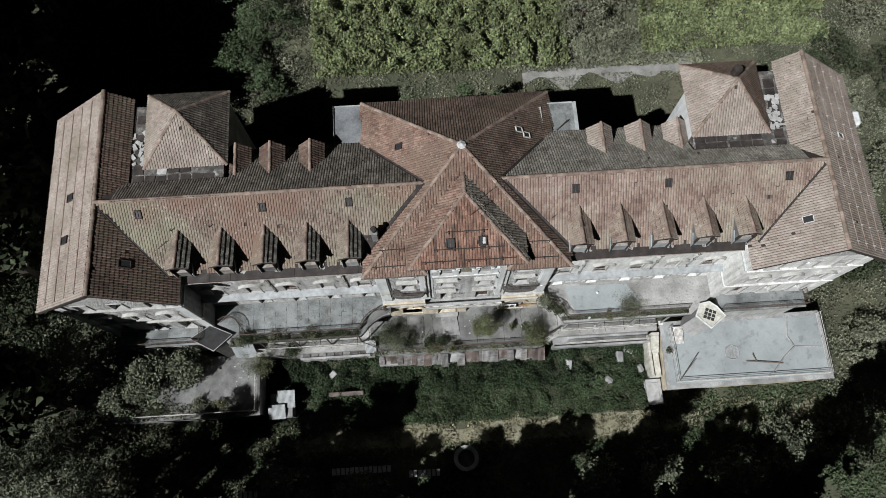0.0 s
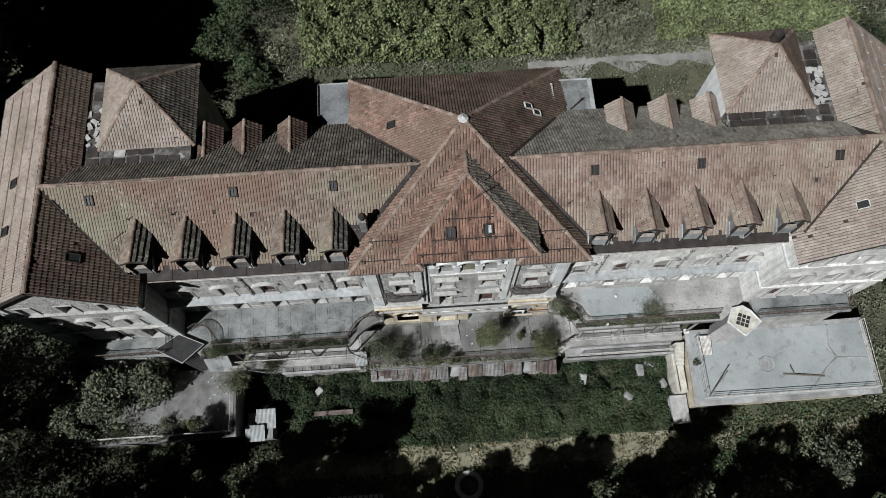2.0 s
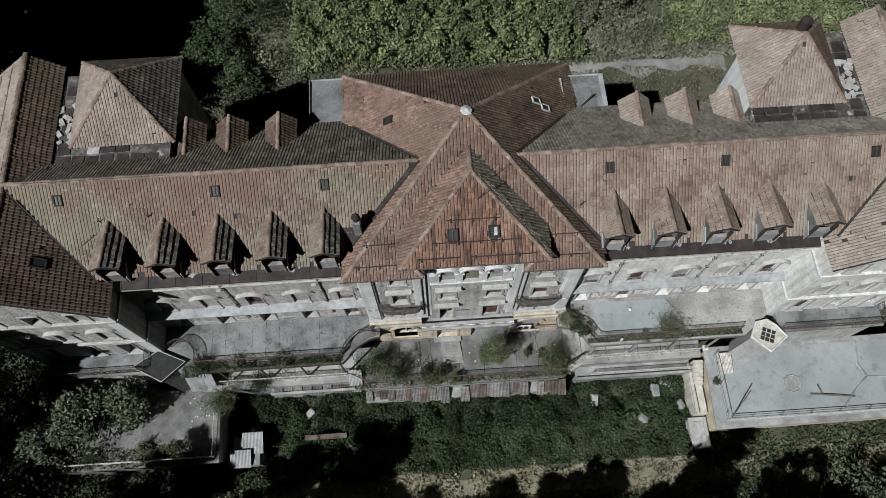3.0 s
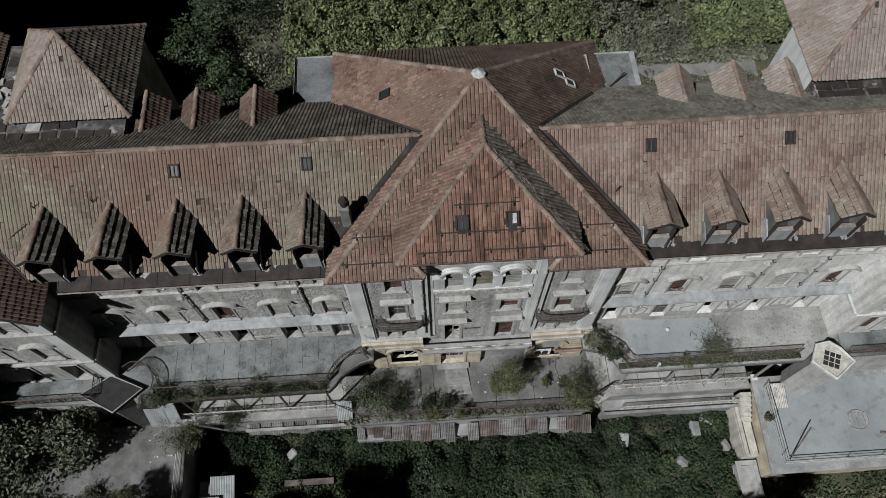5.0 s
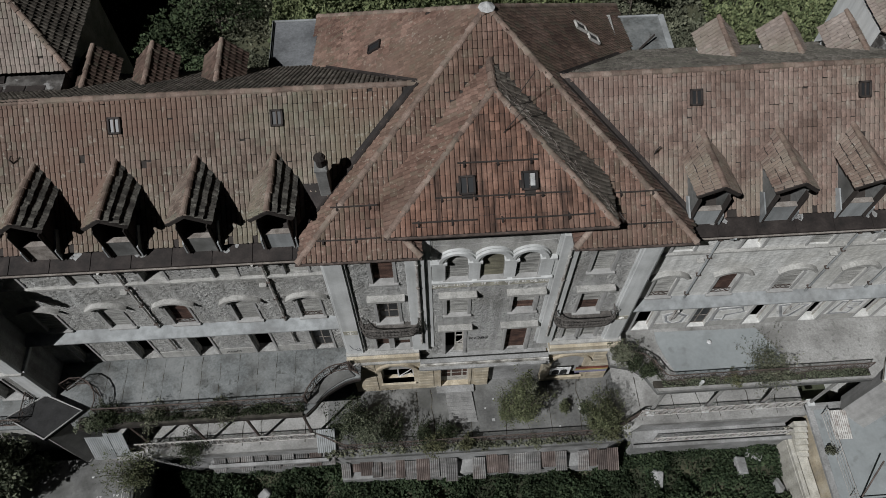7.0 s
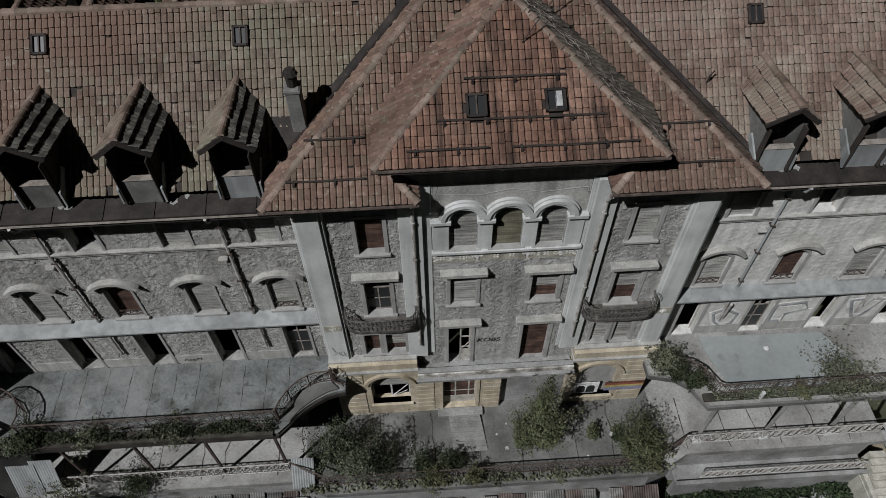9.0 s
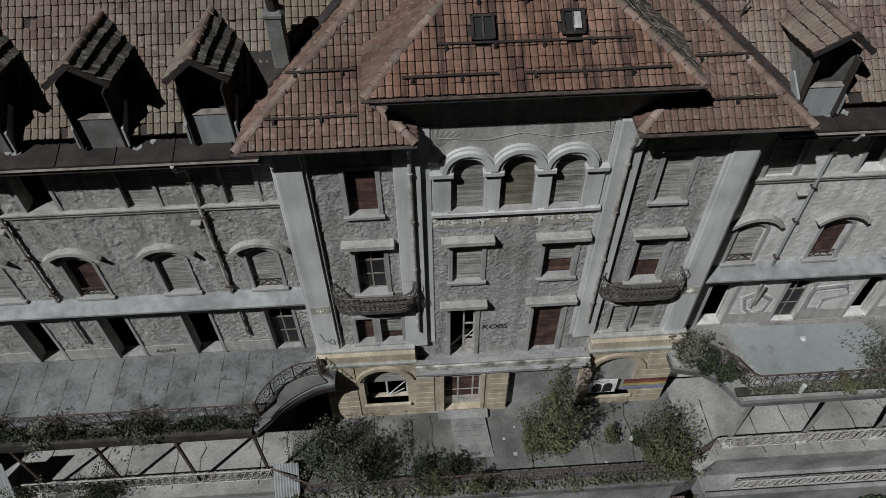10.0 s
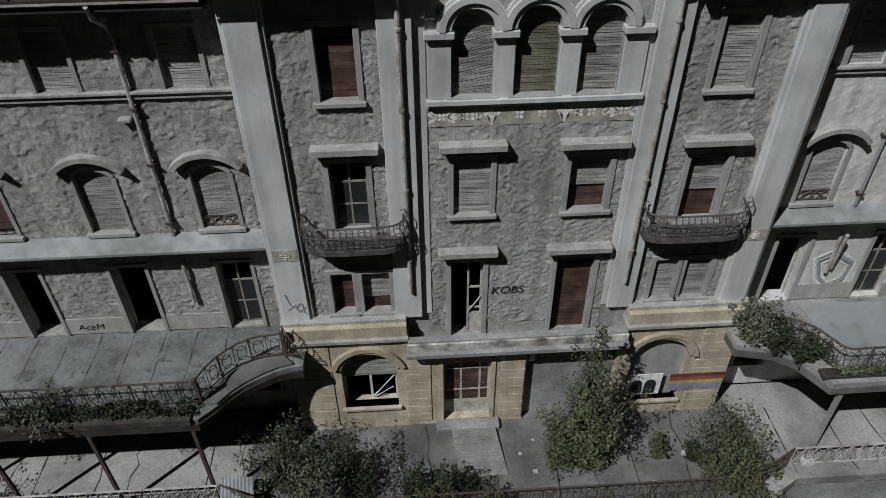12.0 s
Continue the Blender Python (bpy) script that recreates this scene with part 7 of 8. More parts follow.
for k in range(9):
    g = Geo()
    y0 = 12.15 + k * 0.235
    z0 = 0.03 + 0.17 * k / 9
    xl, xr = [0.45 - 0.02 * (k + e) for e in (0, 0.96)], [2.01 - 0.03 * (k + e) for e in (0, 0.96)]
    g.add([(xl[0], y0, z0), (xr[0], y0, z0), (xr[1], y0 + 0.225, z0 + 0.018), (xl[1], y0 + 0.225, z0 + 0.018),
           (xl[0], y0, 0.002), (xr[0], y0, 0.002), (xr[1], y0 + 0.225, 0.002), (xl[1], y0 + 0.225, 0.002)],
          [(0, 1, 2, 3), (4, 7, 6, 5), (0, 4, 5, 1), (1, 5, 6, 2), (2, 6, 7, 3), (3, 7, 4, 0)])
    part("plank", g, PLANK, ramp)
g = Geo()
g.box(-0.2, 1.95, BASE_Y - 0.42, BASE_Y, 0, 0.2, 0.03)
solid("doorstep", g, CONCRETE, "worn concrete doorstep before the entrance", "step", kind="structure")
# painted panel and colour bands on the ground floor
g = Geo()
g.box(6.20, 7.34, BASE_Y - 0.06, BASE_Y - 0.03, 1.05, 2.05)
pn = part("painted_panel", g, WHITEPAINT, hotel, "white painted panel with two black rounded shapes")
for c in (6.52, 6.98):
    g = Geo()
    n = 12
    pts = [(c - 0.2, 1.1), (c + 0.2, 1.1)] + [(c + 0.2 * math.cos(math.pi * k / n), 1.52 + 0.27 * math.sin(math.pi * k / n)) for k in range(n + 1)]
    g.add([(x, BASE_Y - 0.066, z) for x, z in pts] + [(x, BASE_Y - 0.061, z) for x, z in pts], [tuple(range(len(pts)))] + [tuple(range(2 * len(pts) - 1, len(pts) - 1, -1))])
    part("painted_shape", g, BLACK, pn)
for z0, z1, mt in ((1.80, 1.97, DARKRED), (1.64, 1.798, REDPAINT), (1.48, 1.638, GOLDPAINT), (1.32, 1.478, GREYPAINT), (1.14, 1.318, BLUEPAINT)):
    g = Geo()
    g.box(7.62, 9.46, BASE_Y - 0.043, BASE_Y - 0.036, z0, z1)
    part("painted_band", g, mt, hotel, "painted colour band on the ochre wall")


def text_on(body, x, y, z, size, mat, label, slant=0.0):
    c = bpy.data.curves.new("lettering", "FONT")
    c.body, c.size, c.extrude, c.shear = body, size, 0.002, slant
    c.materials.append(mat)
    ob = new("lettering", c)
    ob.parent = hotel
    ob.matrix_parent_inverse = WORLD_AT[hotel].inverted()
    ob.matrix_basis = pose(x, y, z, 90, 0, 0)
    me = bpy.data.meshes.new_from_object(ob)
    bpy.data.objects.remove(ob)
    o2 = new("lettering", me)
    o2.parent = hotel
    o2.matrix_parent_inverse = WORLD_AT[hotel].inverted()
    o2.matrix_basis = pose(x, y, z, 90, 0, 0)
    tagged(o2, label)


text_on("KOBS", 1.53, WALL_Y - 0.05, 5.58, 0.40, BLACK, "black sprayed letters on the stucco", 0.15)
# scrawls and large faded letters: strokes of paint


def strokes(lines, y, mat, r, label):
    g = Geo(Matrix.Translation((0, y, 0)) @ Matrix.Diagonal((1, 0.25, 1, 1)))
    for ln in lines:
        g.tube([(a, 0, b) for a, b in ln], r, 4)
    part("painted_scrawl", g, mat, hotel, label)


ra = random.Random(8)
FADEDPAINT = material("faded_white_paint", (0.52, 0.52, 0.505), scale=2, bump=0.05)
strokes([[(-4.45 + 0.16 * i + ra.uniform(-.05, .05), 5.6 + 0.25 * ((i % 2) - 0.5) - 0.05 * i) for i in range(4)], [(-4.5, 6.1), (-4.4, 5.7), (-4.1, 5.4), (-3.9, 5.3)],
         [(-4.1, 5.75), (-4.25, 5.5), (-4.0, 5.35), (-4.05, 5.7)]], WALL_Y - 0.235, GREYPAINT, 0.02, "thin grey sprayed scrawl")
text_on("AceM", -11.2, WING_Y - 0.046, 4.28, 0.34, BLACK, "black sprayed letters on the plinth", 0.1)
for k, cx in enumerate((12.4, 15.45, 18.5, 21.55)):
    ln = ([(-0.65, 5.8), (-0.05, 6.15), (0.75, 5.6), (0.65, 4.7), (0.1, 4.45), (-0.35, 4.9), (-0.65, 5.8)],
          [(-1.0, 4.6), (-1.0, 6.2), (0.5, 6.35), (0.85, 5.7), (-0.3, 5.3), (-0.3, 4.6), (-1.0, 4.6)],
          [(-0.85, 6.2), (-0.2, 6.3), (0.1, 5.5), (0.4, 6.3), (0.95, 6.2), (0.3, 4.55), (-0.15, 4.55), (-0.85, 6.2)],
          [(-0.8, 4.6), (-0.6, 6.3), (0.8, 6.2), (0.75, 5.7), (0.0, 5.6), (0.6, 5.2), (0.5, 4.6), (-0.8, 4.6)])[k]
    q = [(sum(p[0] for p in ln[:-1]) / (len(ln) - 1)), (sum(p[1] for p in ln[:-1]) / (len(ln) - 1))]
    for f, mt, r in ((1.0, FADEDPAINT, 0.075), (0.80, GREYPAINT, 0.085), (0.60, FADEDPAINT, 0.05)):
        strokes([[(cx + q[0] + (a - q[0]) * f, q[1] + (b - q[1]) * f) for a, b in ln]], WING_Y - 0.02, mt, r, "large faded grey and white sprayed letter shape")
g = Geo()
g.tube([(12.12, 14.95, 7.05), (12.34, 15.3, 5.45)], 0.06, 7)
part("downpipe", g, PALEIRON, hotel, "broken end of a pale downpipe")
strokes([[(9.62 + 0.13 * i, 2.35 + 0.18 * (i % 2)) for i in range(6)]], WING_Y - 0.03, BLACK, 0.018, "thin black sprayed scrawl")
strokes([[(10.7 + 0.28 * math.cos(t * 0.7), 2.55 + 0.25 * math.sin(t * 0.7)) for t in range(9)], [(11.25 + 0.35 * math.cos(t * 0.7), 2.6 + 0.2 * math.sin(t * 0.7)) for t in range(9)]], WING_Y - 0.03, REDPAINT, 0.03, "red-brown sprayed loops")
# rusty bench frame in the weeds
rb_ = thing("bench", (-9.2, 7.6, GZ), "rusty iron bench frame standing in the weeds", "bench")
g = Geo()
g.box(-10.9, -7.6, 7.45, 7.85, -3.12, -3.06, 0.01)
part("seat", g, RUSTSHEET, rb_)
for xx in (-10.8, -9.3, -7.8):
    g = Geo()
    g.box(xx, xx + 0.08, 7.48, 7.82, GZ - 0.2, -3.12)
    part("leg", g, RUSTSHEET, rb_)
# slatted fences, ring planter by the path
for x0, x1, y in ((-24.2, -20.9, -1.6), (-10.8, -5.2, 0.2), (-3.6, -0.6, -0.4), (-19.5, -17.6, -1.3)):
    ft = thing("slatted_bench", (x0, y, GZ), "long weathered bench of pale slats", "bench", "slatted benches")
    n = int((x1 - x0) / 0.42)
    for k in range(n):
        g = Geo()
        a = x0 + (x1 - x0) * k / n
        g.box(a + 0.03, a + 0.36, y, y + 0.62, -3.32, -3.26, 0.01)
        part("slat", g, TRIM, ft)
    g = Geo()
    g.box(x0, x1, y + 0.1, y + 0.2, -3.42, -3.325)
    g.box(x0, x1, y + 0.42, y + 0.52, -3.42, -3.325)
    part("bearer", g, TIMBER, ft)
    for a in (x0 + 0.2, (x0 + x1) / 2, x1 - 0.3):
        g = Geo()
        g.box(a, a + 0.12, y + 0.1, y + 0.52, GZ - 0.15, -3.42)
        part("leg", g, TIMBER, ft)
g = Geo()
for k in range(20):
    q = [(k + e) * math.pi / 10 for e in (0, 0.97)]
    g.add([(1.9 + r_ * math.cos(a), 1.0 + r_ * math.sin(a), z) for z in (GZ - 0.1, -3.6) for r_, a in ((0.8, q[0]), (1.2, q[0]), (1.2, q[1]), (0.8, q[1]))],
          [(0, 3, 2, 1), (4, 5, 6, 7), (0, 1, 5, 4), (1, 2, 6, 5), (2, 3, 7, 6), (3, 0, 4, 7)])
pl = thing("ring_planter", (1.9, 1.0, GZ), "round stone ring planter in the grass", "planter")
part("rim", g, CONCRETE, pl)
g = Geo()
g.tube([(1.9, 1.0, GZ - 0.2), (1.9, 1.0, -3.85)], 0.95, 16)
part("fill", g, SOIL, pl)
g = Geo()
for k in range(18):
    x, y = rs.uniform(-19.5, -17.8), rs.uniform(8.0, 11.0)
    a = rs.uniform(0, 3)
    g.add([(x, y, -0.55), (x + 0.14 * math.cos(a), y + 0.14 * math.sin(a), -0.54), (x + 0.1, y + 0.12, -0.53)], [(0, 1, 2)])
solid("paper_litter", g, WHITE, "scraps of white paper lying on the deck", "litter", kind="stuff")
g = Geo()
for x, y, q in ((-1.5, 12.6, 0.09), (2.5, 12.9, 0.07), (2.9, 12.2, 0.11), (3.0, 13.4, 0.06), (7.9, 12.55, 0.14), (6.6, 11.6, 0.06), (9.2, 13.1, 0.08), (-2.9, 13.2, 0.06)):
    a = rs.uniform(0, 3)
    g.add([(x + q * math.cos(a + k * 1.571), y + q * math.sin(a + k * 1.571), 0.012 + 0.02 * (k % 2)) for k in range(4)], [(0, 1, 2, 3)])
solid("paper_litter", g, WHITE, "crumpled white scraps lying on the patio", "litter", kind="stuff")
for x, y, s in ((12.5, 9.3, 0.5), (17.6, 9.6, 0.55), (16.2, 7.5, 0.4), (18.6, 10.2, 0.45), (19.4, 8.4, 0.4), (-10.6, 9.7, 0.45)):
    g = Geo(Matrix.Translation((x, y, GZ + 0.3)) @ Euler((rs.uniform(-.5, .5), rs.uniform(-.5, .5), rs.uniform(0, 3))).to_matrix().to_4x4())
    g.box(-s, s, -s * 0.6, s * 0.6, -0.2, 0.45, 0.08)
    solid("rubble_block", g, CONCRETE, "pale concrete block dumped in the weeds", "rubble", "dumped blocks")
# things at the flanks
g = Geo()
g.box(-33.5, -29.2, 17.5, 21.5, 1.2, 1.6, 0.04)
g.box(-33.2, -32.8, 17.8, 18.2, GZ - 0.2, 1.2)
g.box(-33.2, -32.8, 20.8, 21.2, GZ - 0.2, 1.2)
solid("porch_canopy", g, CONCRETE, "grey concrete porch canopy on posts", "canopy")
g = Geo()
g.box(36.0, 37.3, 26.0, 27.4, GZ - 0.2, 11.5, 0.25)
solid("chimney_stack", g, PLASTER, "free-standing pale plaster chimney stack", "chimney")

# ---- vegetation ----


def leaves_mesh(name, P, size, mat, rng, up=0.0, aspect=0.55):
    """Many small folded leaves at the points P."""
    n = len(P)
    P = np.asarray(P, dtype=np.float64)
    d = rng.normal(size=(n, 3))
    d[:, 2] = d[:, 2] * 0.6 + up
    d /= np.linalg.norm(d, axis=1)[:, None]
    e = rng.normal(size=(n, 3))
    e -= (e * d).sum(1)[:, None] * d
    e /= np.linalg.norm(e, axis=1)[:, None]
    f = np.cross(d, e)
    s = size * rng.uniform(0.6, 1.4, n)[:, None]
    V = np.empty((n, 4, 3))
    V[:, 0] = P - d * s * 0.5
    V[:, 1] = P + e * s * aspect * 0.5 + f * s * 0.08
    V[:, 2] = P + d * s * 0.5
    V[:, 3] = P - e * s * aspect * 0.5 + f * s * 0.08
    me = bpy.data.meshes.new(name)
    me.vertices.add(4 * n)
    me.vertices.foreach_set("co", V.reshape(-1))
    me.loops.add(4 * n)
    me.loops.foreach_set("vertex_index", np.arange(4 * n, dtype=np.int32))
    me.polygons.add(n)
    me.polygons.foreach_set("loop_start", np.arange(0, 4 * n, 4, dtype=np.int32))
    me.update()
    me.materials.append(mat)
    return me


def tree(x, y, h, r, mat, seed, label, n=2600, size=0.26, name="tree", z=None, low=0.25, category="tree", clumps=26):
    """Tapered trunk, limbs, and an uneven crown of leaf clumps with gaps."""
    rng = np.random.default_rng(seed)
    rd = random.Random(seed)
    z = ground_z(x, y) if z is None else z
    t = thing(name, (x, y, z), label, category, "trees and shrubs")
    g = Geo()
    lean = (rd.uniform(-.06, .06) * h, rd.uniform(-.06, .06) * h)
    top = Vector((x + lean[0], y + lean[1], z + h * 0.85))
    g.tube([(x, y, z - 0.15), (x + lean[0] * 0.3, y + lean[1] * 0.3, z + h * 0.35), tuple(top)], max(0.03, h * 0.022), 6, max(0.012, h * 0.004))
    centres = []
    for k in range(clumps):
        f = low + (1 - low) * rd.random() ** 0.8
        rr = r * math.sin(math.pi * min(0.97, 0.18 + 0.80 * f)) ** 0.6 * (rd.random() ** 0.45)
        a = rd.uniform(0, 6.28)
        centres.append((x + lean[0] * f + rr * math.cos(a), y + lean[1] * f + rr * math.sin(a), z + h * f))
    for c in centres[::2]:
        f = max(0.1, (c[2] - z) / h - 0.22)
        b = Vector((x + lean[0] * f, y + lean[1] * f, z + h * f))
        m = b.lerp(Vector(c), 0.55) + Vector((0, 0, 0.05 * h))
        g.tube([tuple(b), tuple(m), c], max(0.015, h * 0.008), 5, 0.008)
    part("trunk", g, BARK, t)
    P = []
    per = max(8, n // clumps)
    for c in centres:
        cr = r * rd.uniform(0.22, 0.42)
        q = rng.normal(size=(per, 3))
        q /= np.linalg.norm(q, axis=1)[:, None]
        q *= (rng.uniform(0.25, 1.0, per) ** 0.5)[:, None] * cr
        q[:, 2] *= 0.75
        P.append(np.array(c) + q)
    ob = new("crown", leaves_mesh("crown", np.concatenate(P), size, mat, rng, 0.15))
    ob.parent = t
    ob.matrix_parent_inverse = WORLD_AT[t].inverted()
    return t


def cover(name, region, count, mat, seed, size, height, label, zfun=None, up=0.9, clump=0.5, keep=None, category="plants"):
    """Ground cover: leaves over a stretch of ground, in uneven tufts."""
    rng = np.random.default_rng(seed)
    x0, x1, y0, y1 = region
    pts = []
    tries = 0
    while len(pts) < count and tries < 12:
        tries += 1
        X = rng.uniform(x0, x1, count)
        Y = rng.uniform(y0, y1, count)
        for a, b in zip(X, Y):
            q = noise.noise(Vector((a * clump, b * clump, seed * 1.7)))
            if q < -0.18 and rng.random() < 0.75:
                continue
            if keep and not keep(a, b):
                continue
            base = zfun(a, b) if zfun else ground_z(a, b)
            pts.append((a, b, base + height * (0.35 + 0.65 * rng.random()) * (0.75 + 0.9 * q)))
            if len(pts) >= count:
                break
    ob = new(name, leaves_mesh(name, pts, size, mat, rng, up))
    return tagged(ob, label, category, kind="stuff")


cover("weeds", (-16.8, 20.0, 7.2, 11.2), 56000, LEAF_NETTLE, 1, 0.19, 1.15, "dense dark nettles along the retaining wall", clump=0.8)
cover("weeds", (-14.0, 20.0, 4.4, 8.0), 44000, LEAF_WEED, 31, 0.19, 0.75, "dense green weeds filling the garden", clump=0.8)
cover("weeds", (-18, 46, -8.0, 2.4), 46000, LEAF_WEED, 2, 0.26, 0.5, "low green weeds in the garden")
cover("dry_grass", (-22, 46, 1.6, 5.0), 9000, LEAF_DRY, 3, 0.28, 0.25, "dry yellow grass along the path", clump=0.9)
cover("weeds", (20.5, 48, 0.0, 6.0), 9000, LEAF_WEED, 4, 0.26, 0.5, "low green weeds by the outbuilding")
cover("weeds", (36.8, 54, 4, 50), 30000, LEAF_GREY, 5, 0.22, 0.9, "grey-green scrub beside the pavilion")
cover("vine_cover", (-12, 16.0, 41.8, 64), 105000, LEAF_VINE, 6, 0.33, 2.6, "thick bright green vine cover on the bank", clump=0.75)
cover("vine_cover", (24.5, 45, 42.8, 64), 80000, LEAF_VINE, 7, 0.33, 2.2, "thick bright green vine cover on the bank", clump=0.6)
cover("scrub", (-26, 50, 30.5, 45), 40000, LEAF_GREY, 8, 0.22, 0.6, "grey-green scrub and grass behind the hotel",
      keep=lambda a, b: not (40.7 < b < 41.7 and a > 11))
cover("scrub", (10, 31, 41.5, 46), 9000, LEAF_GREY, 18, 0.32, 0.6, "grey-green scrub beside the track", clump=0.6)
cover("scrub", (-31, -11, 39, 64), 36000, LEAF_GREY, 16, 0.26, 0.9, "grey-green scrub on the bank behind the hotel", clump=0.4)
cover("scrub", (15, 26, 42.8, 64), 16000, LEAF_GREY, 17, 0.36, 0.9, "grey-green scrub on the bank behind the hotel", clump=0.4)
cover("weeds", (-52, -30.6, -6, 32), 16000, LEAF_TREE, 9, 0.34, 0.9, "dark undergrowth beside the pavilion")
cover("weeds", (-30, -14, -4, 5.8), 9000, LEAF_TREE, 10, 0.3, 0.7, "dark undergrowth below the deck")
cover("planter_weeds", (-18.3, -7.0, 11.85, 12.40), 4200, LEAF_TREE, 11, 0.10, 0.34, "dry weeds in the terrace planter", zfun=lambda a, b: TZ + 0.1, clump=1.6)
cover("planter_weeds", (11.4, 22.3, 12.0, 12.42), 3200, LEAF_WOOD, 12, 0.10, 0.3, "dry weeds in the terrace planter", zfun=lambda a, b: TZ + 0.1, clump=1.6)
cover("ledge_weeds", (-6.5, 10.5, 10.6, 11.0), 1500, LEAF_GREY, 13, 0.17, 0.3, "dry weeds along the patio edge", zfun=lambda a, b: 0.0, clump=1.2)
cover("leaf_litter", (-6, 9.8, 11.2, 14.2), 260, LEAF_DRY, 14, 0.07, 0.01, "scattered dry leaves on the patio", zfun=lambda a, b: 0.012, clump=0.8)
cover("deck_weeds", (-30, -17.4, 6.0, 7.4), 1500, LEAF_GREY, 15, 0.2, 0.35, "weeds creeping over the edge of the deck", zfun=lambda a, b: -0.58, clump=1.0)



def shrub(x, y, z, h, r, mat, seed, label, n, size=0.10, thick=0.10):
    """Several arching stems from one root, with leaves strung loosely along them."""
    rng = np.random.default_rng(seed)
    rd = random.Random(seed)
    t = thing("shrub", (x, y, z), label, "shrub", "trees and shrubs")
    g = Geo()
    P = []
    stems = 6 + int(r * 7) + (4 if h > 4 else 0)
    for k in range(stems):
        a = rd.uniform(0, 6.28)
        out = r * rd.uniform(0.15, 1.0)
        hh = h * rd.uniform(0.55, 1.0) * (1 - 0.25 * out / max(r, 0.01))
        bend = rd.uniform(-0.3, 0.3)
        pts = []
        for i in range(7):
            f = i / 6
            w = out * f ** 1.4
            pts.append(Vector((x + w * math.cos(a + bend * f), y + w * math.sin(a + bend * f), z - 0.03 + hh * (f ** 0.85))))
        g.tube([tuple(p) for p in pts], 0.018 + 0.008 * h * 0.4, 4, 0.005)
        m = max(10, n // stems)
        f = rng.uniform(0.08, 1.0, m) ** 0.9 * 6
        i0 = np.clip(f.astype(int), 0, 5)
        A = np.array([tuple(p) for p in pts])
        base = A[i0] + (A[i0 + 1] - A[i0]) * (f - i0)[:, None]
        knots = np.round(f * 2.2) * 1.7 + k
        off = np.stack([np.sin(knots * 3.1), np.cos(knots * 2.3), np.sin(knots * 1.3) * 0.6], 1) * r * 0.24
        P.append(base + off + rng.normal(size=(m, 3)) * (r + 0.04 * h) * np.array([thick, thick, 0.09]))
    part("stem", g, BARK, t)
    ob = new("foliage", leaves_mesh("foliage", np.concatenate(P), size, mat, rng, 0.1))
    ob.parent = t
    ob.matrix_parent_inverse = WORLD_AT[t].inverted()
    return t


